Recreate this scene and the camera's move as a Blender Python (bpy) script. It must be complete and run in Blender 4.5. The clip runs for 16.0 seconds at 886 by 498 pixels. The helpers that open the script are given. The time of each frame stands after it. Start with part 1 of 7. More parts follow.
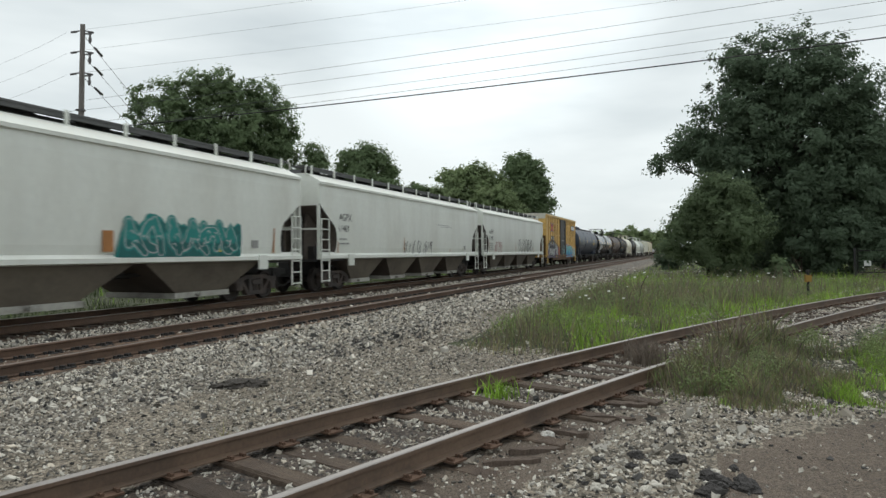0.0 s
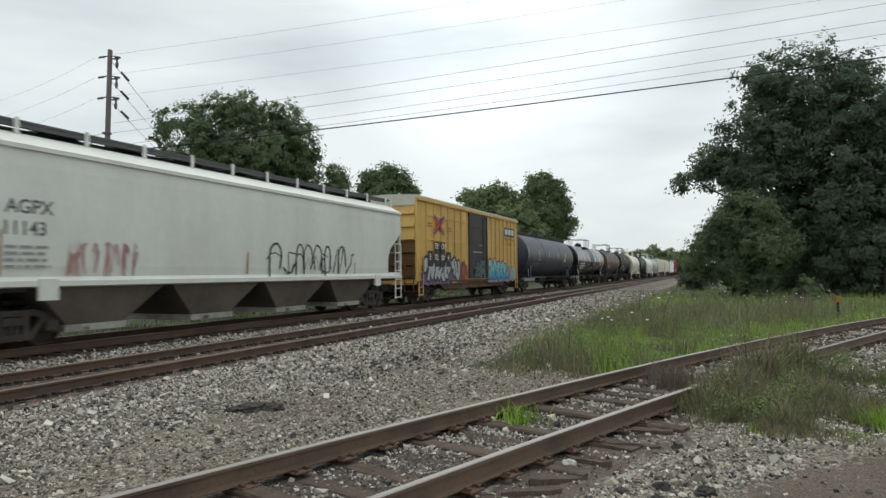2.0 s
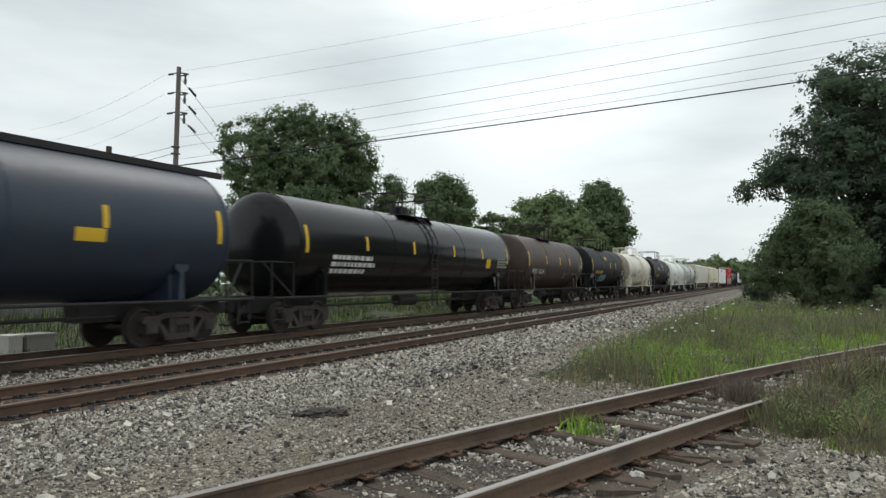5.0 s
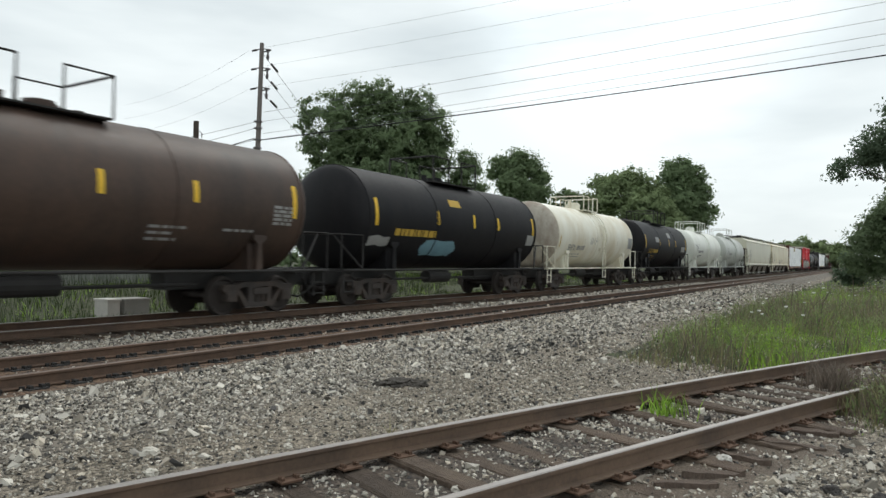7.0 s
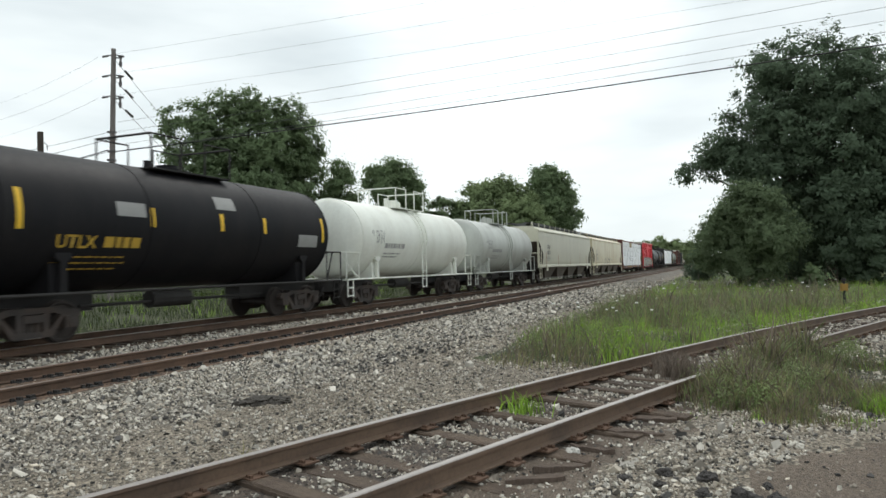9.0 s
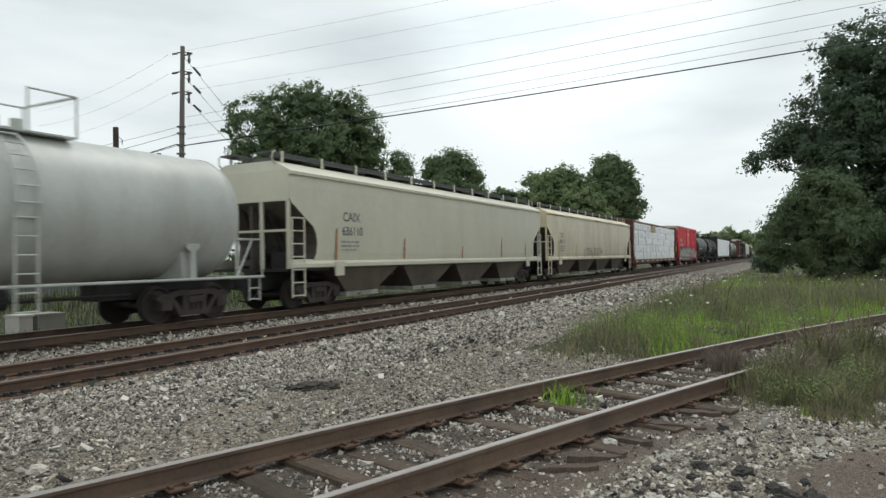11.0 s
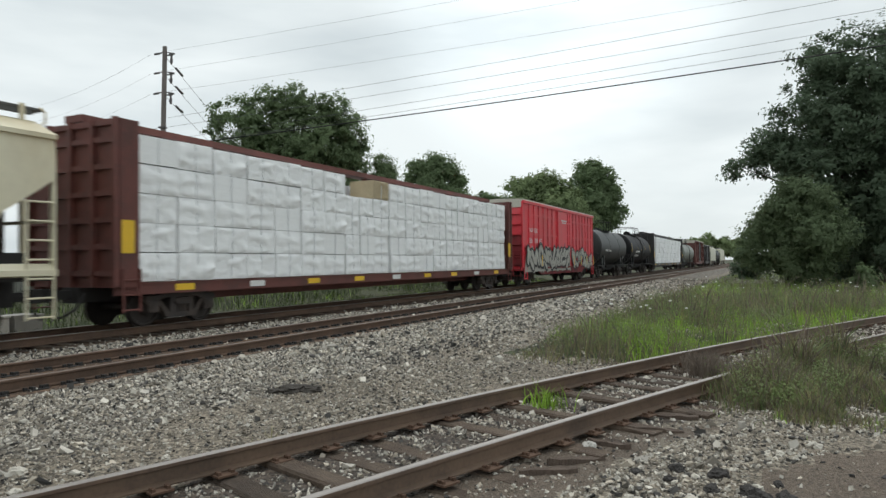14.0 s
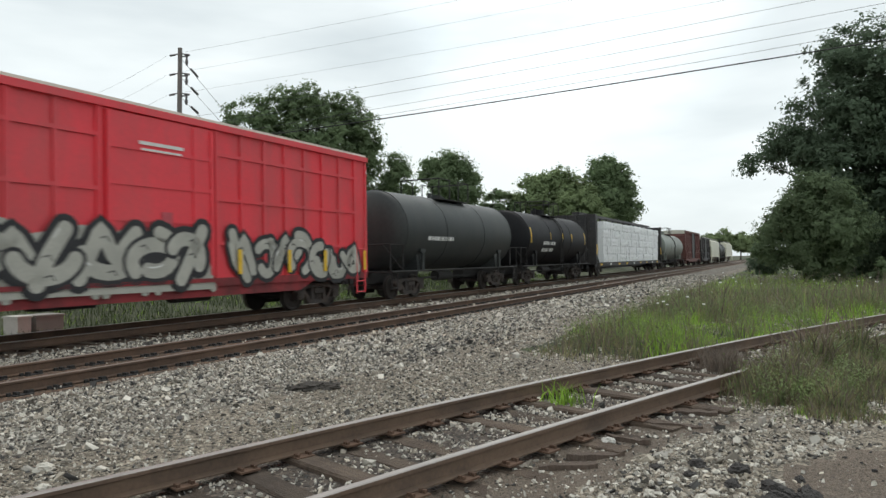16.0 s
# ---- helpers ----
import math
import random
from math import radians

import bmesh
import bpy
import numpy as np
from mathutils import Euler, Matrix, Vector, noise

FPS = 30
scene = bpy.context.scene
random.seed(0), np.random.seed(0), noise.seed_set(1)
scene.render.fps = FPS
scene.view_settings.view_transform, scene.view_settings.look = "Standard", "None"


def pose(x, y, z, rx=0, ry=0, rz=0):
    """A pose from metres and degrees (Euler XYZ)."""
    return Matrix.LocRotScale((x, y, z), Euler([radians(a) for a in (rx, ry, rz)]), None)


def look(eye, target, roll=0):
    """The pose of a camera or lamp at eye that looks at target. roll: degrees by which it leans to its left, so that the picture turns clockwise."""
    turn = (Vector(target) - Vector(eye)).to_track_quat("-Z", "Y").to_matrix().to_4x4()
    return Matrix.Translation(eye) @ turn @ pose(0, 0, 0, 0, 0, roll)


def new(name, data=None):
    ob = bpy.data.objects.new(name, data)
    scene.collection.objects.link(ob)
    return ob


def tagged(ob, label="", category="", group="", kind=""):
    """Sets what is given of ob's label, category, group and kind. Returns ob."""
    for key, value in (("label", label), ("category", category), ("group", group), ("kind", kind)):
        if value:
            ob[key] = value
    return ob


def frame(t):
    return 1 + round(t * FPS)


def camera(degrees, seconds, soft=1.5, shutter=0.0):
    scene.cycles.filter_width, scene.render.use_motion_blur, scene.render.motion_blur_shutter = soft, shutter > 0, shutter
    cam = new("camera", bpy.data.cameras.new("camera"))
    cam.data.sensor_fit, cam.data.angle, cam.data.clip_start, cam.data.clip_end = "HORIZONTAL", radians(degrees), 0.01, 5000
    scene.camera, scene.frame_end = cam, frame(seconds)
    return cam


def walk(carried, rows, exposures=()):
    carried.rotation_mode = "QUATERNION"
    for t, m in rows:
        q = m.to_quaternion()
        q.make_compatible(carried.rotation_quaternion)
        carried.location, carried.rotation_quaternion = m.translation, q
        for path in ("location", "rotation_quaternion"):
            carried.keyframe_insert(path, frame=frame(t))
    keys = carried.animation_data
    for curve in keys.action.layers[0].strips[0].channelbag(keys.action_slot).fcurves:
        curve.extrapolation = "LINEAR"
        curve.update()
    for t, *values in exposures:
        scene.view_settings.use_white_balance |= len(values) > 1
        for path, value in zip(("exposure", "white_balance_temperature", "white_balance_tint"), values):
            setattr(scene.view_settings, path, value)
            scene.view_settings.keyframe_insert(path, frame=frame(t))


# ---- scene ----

# ---- camera ----
cam = camera(66.0, 16.0, soft=1.45, shutter=0.2)
PATH = [
    (0.0, pose(-0.000, -0.000, 1.740, 90.30, 0.40, 0.10)),
    (0.5, pose(0.006, 0.010, 1.730, 90.44, 0.52, 0.07)),
    (1.0, pose(0.002, 0.021, 1.731, 90.66, 0.91, 0.83)),
    (1.5, pose(0.018, 0.084, 1.746, 91.16, 1.03, 0.86)),
    (2.0, pose(0.040, 0.149, 1.757, 91.99, 0.49, 1.89)),
    (2.5, pose(0.054, 0.149, 1.758, 92.69, 0.54, 2.63)),
    (3.0, pose(0.050, 0.150, 1.744, 92.97, 0.53, 3.71)),
    (3.5, pose(0.061, 0.150, 1.741, 92.90, 0.31, 4.76)),
    (4.0, pose(0.035, 0.142, 1.747, 92.79, 0.29, 5.77)),
    (6.5, pose(-0.164, 0.008, 1.740, 92.87, -0.40, 7.90)),
    (7.0, pose(-0.176, 0.052, 1.728, 90.77, -1.00, 12.49)),
    (7.5, pose(-0.072, 0.065, 1.726, 89.89, -0.26, 6.57)),
    (8.0, pose(-0.059, 0.040, 1.720, 89.60, 0.45, 1.58)),
    (8.5, pose(-0.022, 0.038, 1.716, 89.49, 0.87, 1.57)),
    (9.0, pose(0.076, 0.096, 1.733, 91.51, 1.26, 2.40)),
    (9.2, pose(0.122, 0.110, 1.736, 92.49, 1.35, 3.45)),
    (11.3, pose(0.299, -0.042, 1.735, 90.60, 0.98, 7.53)),
    (11.5, pose(0.296, -0.054, 1.728, 90.50, 0.75, 6.67)),
    (12.0, pose(0.280, -0.066, 1.725, 90.37, 0.34, 5.50)),
    (12.5, pose(0.288, -0.075, 1.728, 90.44, 0.23, 5.49)),
    (13.0, pose(0.304, -0.069, 1.733, 90.60, 0.38, 5.71)),
    (13.5, pose(0.309, -0.073, 1.736, 90.80, 0.62, 5.68)),
    (14.0, pose(0.298, -0.084, 1.742, 91.11, 0.55, 6.02)),
    (14.5, pose(0.297, -0.100, 1.741, 91.26, 1.30, 6.85)),
    (15.0, pose(0.290, -0.107, 1.732, 91.36, 1.42, 7.39)),
    (15.5, pose(0.285, -0.116, 1.730, 91.14, 1.32, 7.35)),
    (16.0, pose(0.265, -0.119, 1.734, 90.95, 0.95, 7.20)),
]
walk(cam, PATH, [(0, .05), (1.5, .05), (2.5, -.05), (3, -.10), (3.5, -.08), (4, -.01), (6.5, .1), (7, .18), (7.5, .2), (8, .24), (9, .26), (11.5, .07), (12.5, .08), (13, .1), (14, .07), (14.5, .02), (15.5, .08), (16, .2)])

# ---- daylight: an overcast sky ----
world = bpy.data.worlds.new("overcast_sky")
scene.world = world
world.use_nodes = True
wn, wl = world.node_tree.nodes, world.node_tree.links
wn.clear()
w_out = wn.new("ShaderNodeOutputWorld")
w_bg = wn.new("ShaderNodeBackground")
w_sky = wn.new("ShaderNodeTexSky")
w_sky.sky_type, w_sky.sun_disc = "NISHITA", False
w_sky.sun_elevation, w_sky.sun_rotation = radians(52), radians(12)
w_co = wn.new("ShaderNodeTexCoord")
w_map = wn.new("ShaderNodeMapping")
w_map.inputs["Scale"].default_value = (1.0, 1.0, 4.2)
w_noise = wn.new("ShaderNodeTexNoise")
w_noise.inputs["Scale"].default_value, w_noise.inputs["Detail"].default_value = 1.7, 5.0
w_noise.inputs["Roughness"].default_value = 0.5
w_ramp = wn.new("ShaderNodeValToRGB")
w_ramp.color_ramp.elements[0].position, w_ramp.color_ramp.elements[0].color = 0.40, (6.15, 6.8, 7.0, 1)
w_ramp.color_ramp.elements[1].position, w_ramp.color_ramp.elements[1].color = 0.62, (8.3, 8.9, 8.95, 1)
# brighter cloud where the hidden sun stands
w_dot = wn.new("ShaderNodeVectorMath")
w_dot.operation = "DOT_PRODUCT"
w_dot.inputs[1].default_value = (0.06, 0.925, 0.375)
w_glow = wn.new("ShaderNodeMapRange")
w_glow.interpolation_type = "SMOOTHERSTEP"
w_glow.inputs["From Min"].default_value, w_glow.inputs["From Max"].default_value = 0.955, 1.0
w_glow.inputs["To Min"].default_value, w_glow.inputs["To Max"].default_value = 0.98, 1.33
w_gain = wn.new("ShaderNodeVectorMath")
w_gain.operation = "SCALE"
wl.new(w_co.outputs["Generated"], w_dot.inputs[0])
wl.new(w_dot.outputs["Value"], w_glow.inputs["Value"])
wl.new(w_glow.outputs[0], w_gain.inputs["Scale"])
wl.new(w_ramp.outputs["Color"], w_gain.inputs[0])
w_mix = wn.new("ShaderNodeMix")
w_mix.data_type = "RGBA"
w_mix.inputs["Factor"].default_value = 0.96
wl.new(w_co.outputs["Generated"], w_map.inputs["Vector"])
wl.new(w_map.outputs["Vector"], w_noise.inputs["Vector"])
wl.new(w_noise.outputs["Fac"], w_ramp.inputs["Fac"])
wl.new(w_sky.outputs["Color"], w_mix.inputs["A"])
wl.new(w_gain.outputs[0], w_mix.inputs["B"])
wl.new(w_mix.outputs["Result"], w_bg.inputs["Color"])
w_bg.inputs["Strength"].default_value = 0.104
wl.new(w_bg.outputs["Background"], w_out.inputs["Surface"])

sun = new("sun", bpy.data.lights.new("sun", "SUN"))
sun.data.energy, sun.data.angle, sun.data.color = 1.0, radians(25), (1.0, 0.97, 0.92)
sun.matrix_basis = look((0, 0, 60), (-8, -38, 0))

# ---- materials ----
def material(name, base, rough=0.8, metal=0.0, vary=0.15, scale=4.0, grain=40.0, bump=0.1, tint=None, tint_amount=0.0,
             tint_scale=1.5, stretch=(1, 1, 1), spec=0.5, island=0.0, objvar=0.0, streak=0.0, translucent=0.0, rough_vary=0.1):
    """A surface with variation at two scales, stains of a second colour and fine relief."""
    m = bpy.data.materials.new(name)
    m.use_nodes = True
    n, l = m.node_tree.nodes, m.node_tree.links
    b = n["Principled BSDF"]
    b.inputs["Metallic"].default_value = metal
    b.inputs["Specular IOR Level"].default_value = spec
    co = n.new("ShaderNodeTexCoord")
    mp = n.new("ShaderNodeMapping")
    mp.inputs["Scale"].default_value = stretch
    l.new(co.outputs["Object"], mp.inputs["Vector"])
    big, fine = n.new("ShaderNodeTexNoise"), n.new("ShaderNodeTexNoise")
    big.inputs["Scale"].default_value, big.inputs["Detail"].default_value = scale, 4
    fine.inputs["Scale"].default_value, fine.inputs["Detail"].default_value = grain, 3
    l.new(mp.outputs["Vector"], big.inputs["Vector"])
    l.new(mp.outputs["Vector"], fine.inputs["Vector"])
    add = n.new("ShaderNodeMath")
    add.operation = "ADD"
    l.new(big.outputs["Fac"], add.inputs[0])
    l.new(fine.outputs["Fac"], add.inputs[1])
    rng = n.new("ShaderNodeMapRange")
    rng.inputs["From Min"].default_value, rng.inputs["From Max"].default_value = 0.6, 1.4
    rng.inputs["To Min"].default_value, rng.inputs["To Max"].default_value = 1 - vary, 1 + vary
    l.new(add.outputs[0], rng.inputs["Value"])
    value = rng.outputs[0]
    if island or objvar:
        src = n.new("ShaderNodeNewGeometry" if island else "ShaderNodeObjectInfo")
        r2 = n.new("ShaderNodeMapRange")
        amount = island or objvar
        r2.inputs["To Min"].default_value, r2.inputs["To Max"].default_value = 1 - amount, 1 + amount
        l.new(src.outputs["Random Per Island" if island else "Random"], r2.inputs["Value"])
        mul = n.new("ShaderNodeMath")
        mul.operation = "MULTIPLY"
        l.new(value, mul.inputs[0])
        l.new(r2.outputs[0], mul.inputs[1])
        value = mul.outputs[0]
    colour = n.new("ShaderNodeRGB")
    colour.outputs[0].default_value = (*base, 1)
    out = colour.outputs[0]
    if tint:
        st = n.new("ShaderNodeTexNoise")
        st.inputs["Scale"].default_value, st.inputs["Detail"].default_value, st.inputs["Roughness"].default_value = tint_scale, 6, 0.65
        mp2 = n.new("ShaderNodeMapping")
        mp2.inputs["Scale"].default_value = (1, 1, 1 - streak)
        mp2.inputs["Location"].default_value = (7.3, 2.1, 4.7)
        l.new(co.outputs["Object"], mp2.inputs["Vector"])
        l.new(mp2.outputs["Vector"], st.inputs["Vector"])
        r3 = n.new("ShaderNodeMapRange")
        r3.inputs["From Min"].default_value, r3.inputs["From Max"].default_value = 0.42, 0.68
        r3.inputs["To Max"].default_value = tint_amount
        l.new(st.outputs["Fac"], r3.inputs["Value"])
        mx = n.new("ShaderNodeMix")
        mx.data_type = "RGBA"
        l.new(r3.outputs[0], mx.inputs["Factor"])
        l.new(out, mx.inputs["A"])
        mx.inputs["B"].default_value = (*tint, 1)
        out = mx.outputs["Result"]
    sc = n.new("ShaderNodeVectorMath")
    sc.operation = "SCALE"
    l.new(out, sc.inputs[0])
    l.new(value, sc.inputs["Scale"])
    l.new(sc.outputs[0], b.inputs["Base Color"])
    rr = n.new("ShaderNodeMapRange")
    rr.inputs["To Min"].default_value, rr.inputs["To Max"].default_value = max(rough - rough_vary, 0.05), min(rough + rough_vary, 1)
    l.new(fine.outputs["Fac"], rr.inputs["Value"])
    l.new(rr.outputs[0], b.inputs["Roughness"])
    if bump:
        bp = n.new("ShaderNodeBump")
        bp.inputs["Strength"].default_value, bp.inputs["Distance"].default_value = bump, 0.02
        l.new(fine.outputs["Fac"], bp.inputs["Height"])
        l.new(bp.outputs[0], b.inputs["Normal"])
    if translucent:
        tr = n.new("ShaderNodeBsdfTranslucent")
        l.new(sc.outputs[0], tr.inputs["Color"])
        ms = n.new("ShaderNodeMixShader")
        ms.inputs[0].default_value = translucent
        l.new(b.outputs[0], ms.inputs[1])
        l.new(tr.outputs[0], ms.inputs[2])
        l.new(ms.outputs[0], n["Material Output"].inputs["Surface"])
    return m


BALLAST = material("ballast_stone", (0.345, 0.305, 0.25), 0.9, island=0.75, vary=0.15, grain=120, scale=0.6)
def gravel_material(name, tones, cell, rough=0.95, even=0.0):
    """Small crushed stone: every cell of a fine pattern is a pebble of its own tone, with dusty drifts between."""
    m = material(name, tones[0], rough, vary=0.3, scale=0.5, grain=30, bump=0.6, tint=tones[1], tint_amount=0.75, tint_scale=0.3)
    n, l = m.node_tree.nodes, m.node_tree.links
    b = n["Principled BSDF"]
    base = b.inputs["Base Color"].links[0].from_socket
    co = n.new("ShaderNodeTexCoord")
    vo = n.new("ShaderNodeTexVoronoi")
    vo.inputs["Scale"].default_value = cell
    l.new(co.outputs["Object"], vo.inputs["Vector"])
    bw = n.new("ShaderNodeRGBToBW")
    l.new(vo.outputs["Color"], bw.inputs[0])
    mr = n.new("ShaderNodeMapRange")
    mr.inputs["From Min"].default_value, mr.inputs["From Max"].default_value = 0.2, 0.85
    mr.inputs["To Min"].default_value, mr.inputs["To Max"].default_value = 0.35 + 0.6 * even, 1.75 - 0.65 * even
    l.new(bw.outputs[0], mr.inputs["Value"])
    sc = n.new("ShaderNodeVectorMath")
    sc.operation = "SCALE"
    l.new(base, sc.inputs[0])
    l.new(mr.outputs[0], sc.inputs["Scale"])
    l.new(sc.outputs[0], b.inputs["Base Color"])
    bp = n.new("ShaderNodeBump")
    bp.inputs["Strength"].default_value, bp.inputs["Distance"].default_value = 0.9, 0.03
    bp.invert = True
    l.new(vo.outputs["Distance"], bp.inputs["Height"])
    l.new(b.inputs["Normal"].links[0].from_socket, bp.inputs["Normal"])
    l.new(bp.outputs[0], b.inputs["Normal"])
    return m

GRAVEL_BED = gravel_material("gravel_bed", ((0.195, 0.167, 0.13), (0.155, 0.128, 0.094)), 34)
GRASS_SOIL = gravel_material("grassy_soil", ((0.045, 0.055, 0.02), (0.06, 0.055, 0.03)), 26)
SHOULDER_BED = gravel_material("coarse_ballast_bed", ((0.15, 0.132, 0.108), (0.115, 0.098, 0.078)), 24)
RUST_BED = gravel_material("rust_stained_ballast", ((0.122, 0.075, 0.047), (0.072, 0.047, 0.032)), 22)
CINDER_BED = gravel_material("dark_cinder_bed", ((0.085, 0.066, 0.052), (0.05, 0.042, 0.036)), 30)
ROAD_DIRT = gravel_material("worn_asphalt", ((0.168, 0.132, 0.102), (0.138, 0.107, 0.08)), 60, even=0.6)
RAIL_SIDE = material("rusty_rail_steel", (0.15, 0.098, 0.066), 0.7, metal=0.0, vary=0.25, scale=2, grain=30, tint=(0.072, 0.05, 0.038), tint_amount=0.7)
RAIL_RUST = material("brown_rust_rail_steel", (0.125, 0.075, 0.049), 0.8, vary=0.3, scale=2, grain=30, tint=(0.05, 0.035, 0.027), tint_amount=0.6)
RAIL_TOP = material("polished_rail_head", (0.34, 0.31, 0.29), 0.48, metal=0.6, vary=0.15, scale=3, grain=30, bump=0.03)
RAIL_DULL = material("dull_rail_head", (0.16, 0.12, 0.10), 0.5, metal=0.5, vary=0.2, scale=3, grain=30, bump=0.03)
TIE = material("weathered_sleeper_wood", (0.075, 0.053, 0.039), 0.95, tint=(0.145, 0.108, 0.078), tint_amount=0.65, tint_scale=3.0, vary=0.4, scale=3, grain=25, bump=0.8, stretch=(1, 8, 1), objvar=0.35)
TIE_PLATE = material("rusty_tie_plate", (0.112, 0.065, 0.042), 0.9, vary=0.3, scale=6, grain=50)
HOPPER_WHITE = material("hopper_white_paint", (0.75, 0.77, 0.715), 0.45, vary=0.05, scale=0.5, grain=6, bump=0.02, tint=(0.50, 0.48, 0.41), tint_amount=0.35, tint_scale=0.7, streak=0.7)
HOPPER_CREAM = material("hopper_cream_paint", (0.73, 0.675, 0.50), 0.45, vary=0.06, scale=0.5, grain=6, bump=0.02, tint=(0.50, 0.38, 0.20), tint_amount=0.55, tint_scale=0.6, streak=0.6)
HOPPER_GREY = material("hopper_grey_paint", (0.62, 0.60, 0.475), 0.45, vary=0.06, scale=0.5, grain=6, bump=0.02, tint=(0.46, 0.44, 0.35), tint_amount=0.35, tint_scale=0.6, streak=0.65)
GRIMY_STEEL = material("grimy_steel", (0.028, 0.026, 0.025), 0.8, vary=0.3, scale=3, grain=30)
TRUCK_IRON = material("dusty_cast_iron", (0.052, 0.044, 0.041), 0.8, vary=0.35, scale=3, grain=30, tint=(0.10, 0.068, 0.05), tint_amount=0.6)
WHEEL_STEEL = material("wheel_steel", (0.055, 0.046, 0.042), 0.65, metal=0.4, vary=0.3, scale=5, grain=30)
YELLOW_PAINT = material("boxcar_yellow_paint", (0.72, 0.465, 0.135), 0.55, vary=0.08, scale=0.7, grain=10, bump=0.02, tint=(0.40, 0.23, 0.07), tint_amount=0.5, tint_scale=0.9, streak=0.7)
RED_PAINT = material("boxcar_red_paint", (0.80, 0.055, 0.075), 0.5, vary=0.08, scale=0.7, grain=10, bump=0.02, tint=(0.40, 0.10, 0.10), tint_amount=0.5, tint_scale=0.9, streak=0.7)
YELLOW_GRIME = material("grimy_yellow_end", (0.15, 0.078, 0.028), 0.8, vary=0.2, scale=1.5, grain=12, tint=(0.05, 0.03, 0.02), tint_amount=0.9, tint_scale=1.3, streak=0.5)
RED_GRIME = material("grimy_red_end", (0.28, 0.035, 0.04), 0.8, vary=0.2, scale=1.5, grain=12, tint=(0.07, 0.03, 0.03), tint_amount=0.85, tint_scale=1.3, streak=0.5)
BROWN_PAINT = material("oxide_brown_paint", (0.15, 0.05, 0.04), 0.65, vary=0.15, scale=0.8, grain=12, tint=(0.07, 0.035, 0.03), tint_amount=0.6)
DARK_DOOR = material("dark_door_paint", (0.03, 0.028, 0.029), 0.6, vary=0.2, scale=1, grain=12, tint=(0.09, 0.08, 0.07), tint_amount=0.4)
GALV_ROOF = material("weathered_galvanised_roof", (0.60, 0.58, 0.50), 0.6, metal=0.1, vary=0.15, scale=1, grain=12)
TANK_BLUE = material("tank_blue_black_paint", (0.022, 0.035, 0.06), 0.45, vary=0.2, scale=0.7, grain=8, bump=0.02, tint=(0.03, 0.04, 0.058), tint_amount=0.6, tint_scale=0.8, streak=0.8)
TANK_BLACK = material("tank_black_paint", (0.012, 0.012, 0.014), 0.55, spec=0.15, vary=0.2, scale=0.7, grain=8, bump=0.02, tint=(0.024, 0.022, 0.022), tint_amount=0.6, tint_scale=0.8, streak=0.8)
TANK_GLOSS = material("tank_glossy_black_paint", (0.010, 0.010, 0.011), 0.2, spec=0.28, vary=0.2, scale=0.7, grain=8, bump=0.01)
TANK_BROWN = material("tank_brown_paint", (0.078, 0.050, 0.038), 0.5, spec=0.3, vary=0.2, scale=0.7, grain=8, bump=0.02, tint=(0.036, 0.029, 0.026), tint_amount=0.75, tint_scale=0.8, streak=0.8)
TANK_WHITE = material("tank_white_paint", (0.84, 0.82, 0.71), 0.45, vary=0.06, scale=0.7, grain=8, bump=0.02, tint=(0.58, 0.49, 0.31), tint_amount=0.75, tint_scale=0.7, streak=0.7)
# white tank's heads: road dirt, and shade of the averted end painted in
TANK_SOIL_SHADE = material("soiled_shaded_white_paint", (0.50, 0.46, 0.385), 0.6, vary=0.12, scale=0.9, grain=10, bump=0.03, tint=(0.19, 0.125, 0.088), tint_amount=0.85, tint_scale=0.9, streak=0.5)
TANK_SLATE = material("tank_slate_paint", (0.036, 0.041, 0.041), 0.5, spec=0.3, vary=0.2, scale=0.7, grain=8, bump=0.02, tint=(0.06, 0.06, 0.055), tint_amount=0.6, tint_scale=0.8, streak=0.8)
TANK_DULL = material("dull_grey_green_paint", (0.20, 0.22, 0.19), 0.5, vary=0.1, scale=0.7, grain=8, bump=0.02, tint=(0.12, 0.12, 0.10), tint_amount=0.6, tint_scale=0.8, streak=0.8)
TANK_CLEAN = material("tank_clean_white_paint", (0.83, 0.85, 0.78), 0.45, vary=0.06, scale=0.7, grain=8, bump=0.02, tint=(0.52, 0.50, 0.43), tint_amount=0.4, tint_scale=0.8, streak=0.8)
TANK_GREY = material("tank_grey_paint", (0.52, 0.54, 0.50), 0.45, vary=0.08, scale=0.7, grain=8, bump=0.02, tint=(0.28, 0.27, 0.24), tint_amount=0.5, tint_scale=0.8, streak=0.8)
LUMBER_WRAP = material("white_lumber_wrap", (0.93, 0.94, 0.94), 0.4, vary=0.05, scale=2.5, grain=7, bump=0.3, stretch=(1, 1, 1.6))
PLYWOOD = material("bare_lumber", (0.44, 0.36, 0.23), 0.8, vary=0.15, scale=3, grain=20)
SIGNAL_ORANGE = material("faded_orange_yellow", (0.32, 0.19, 0.04), 0.7, vary=0.2)
YELLOW_MARK = material("yellow_reflector", (0.80, 0.50, 0.03), 0.5, vary=0.08)
WHITE_MARK = material("white_lettering", (0.72, 0.72, 0.70), 0.6, vary=0.1)
BLACK_MARK = material("black_lettering", (0.03, 0.03, 0.035), 0.6, vary=0.1)
GREY_MARK = material("grey_lettering", (0.30, 0.30, 0.29), 0.6, vary=0.1)
INK = material("dark_grey_lettering", (0.13, 0.13, 0.125), 0.6, vary=0.1)
RUST_STREAK = material("rust_stain", (0.38, 0.17, 0.06), 0.8, vary=0.25)
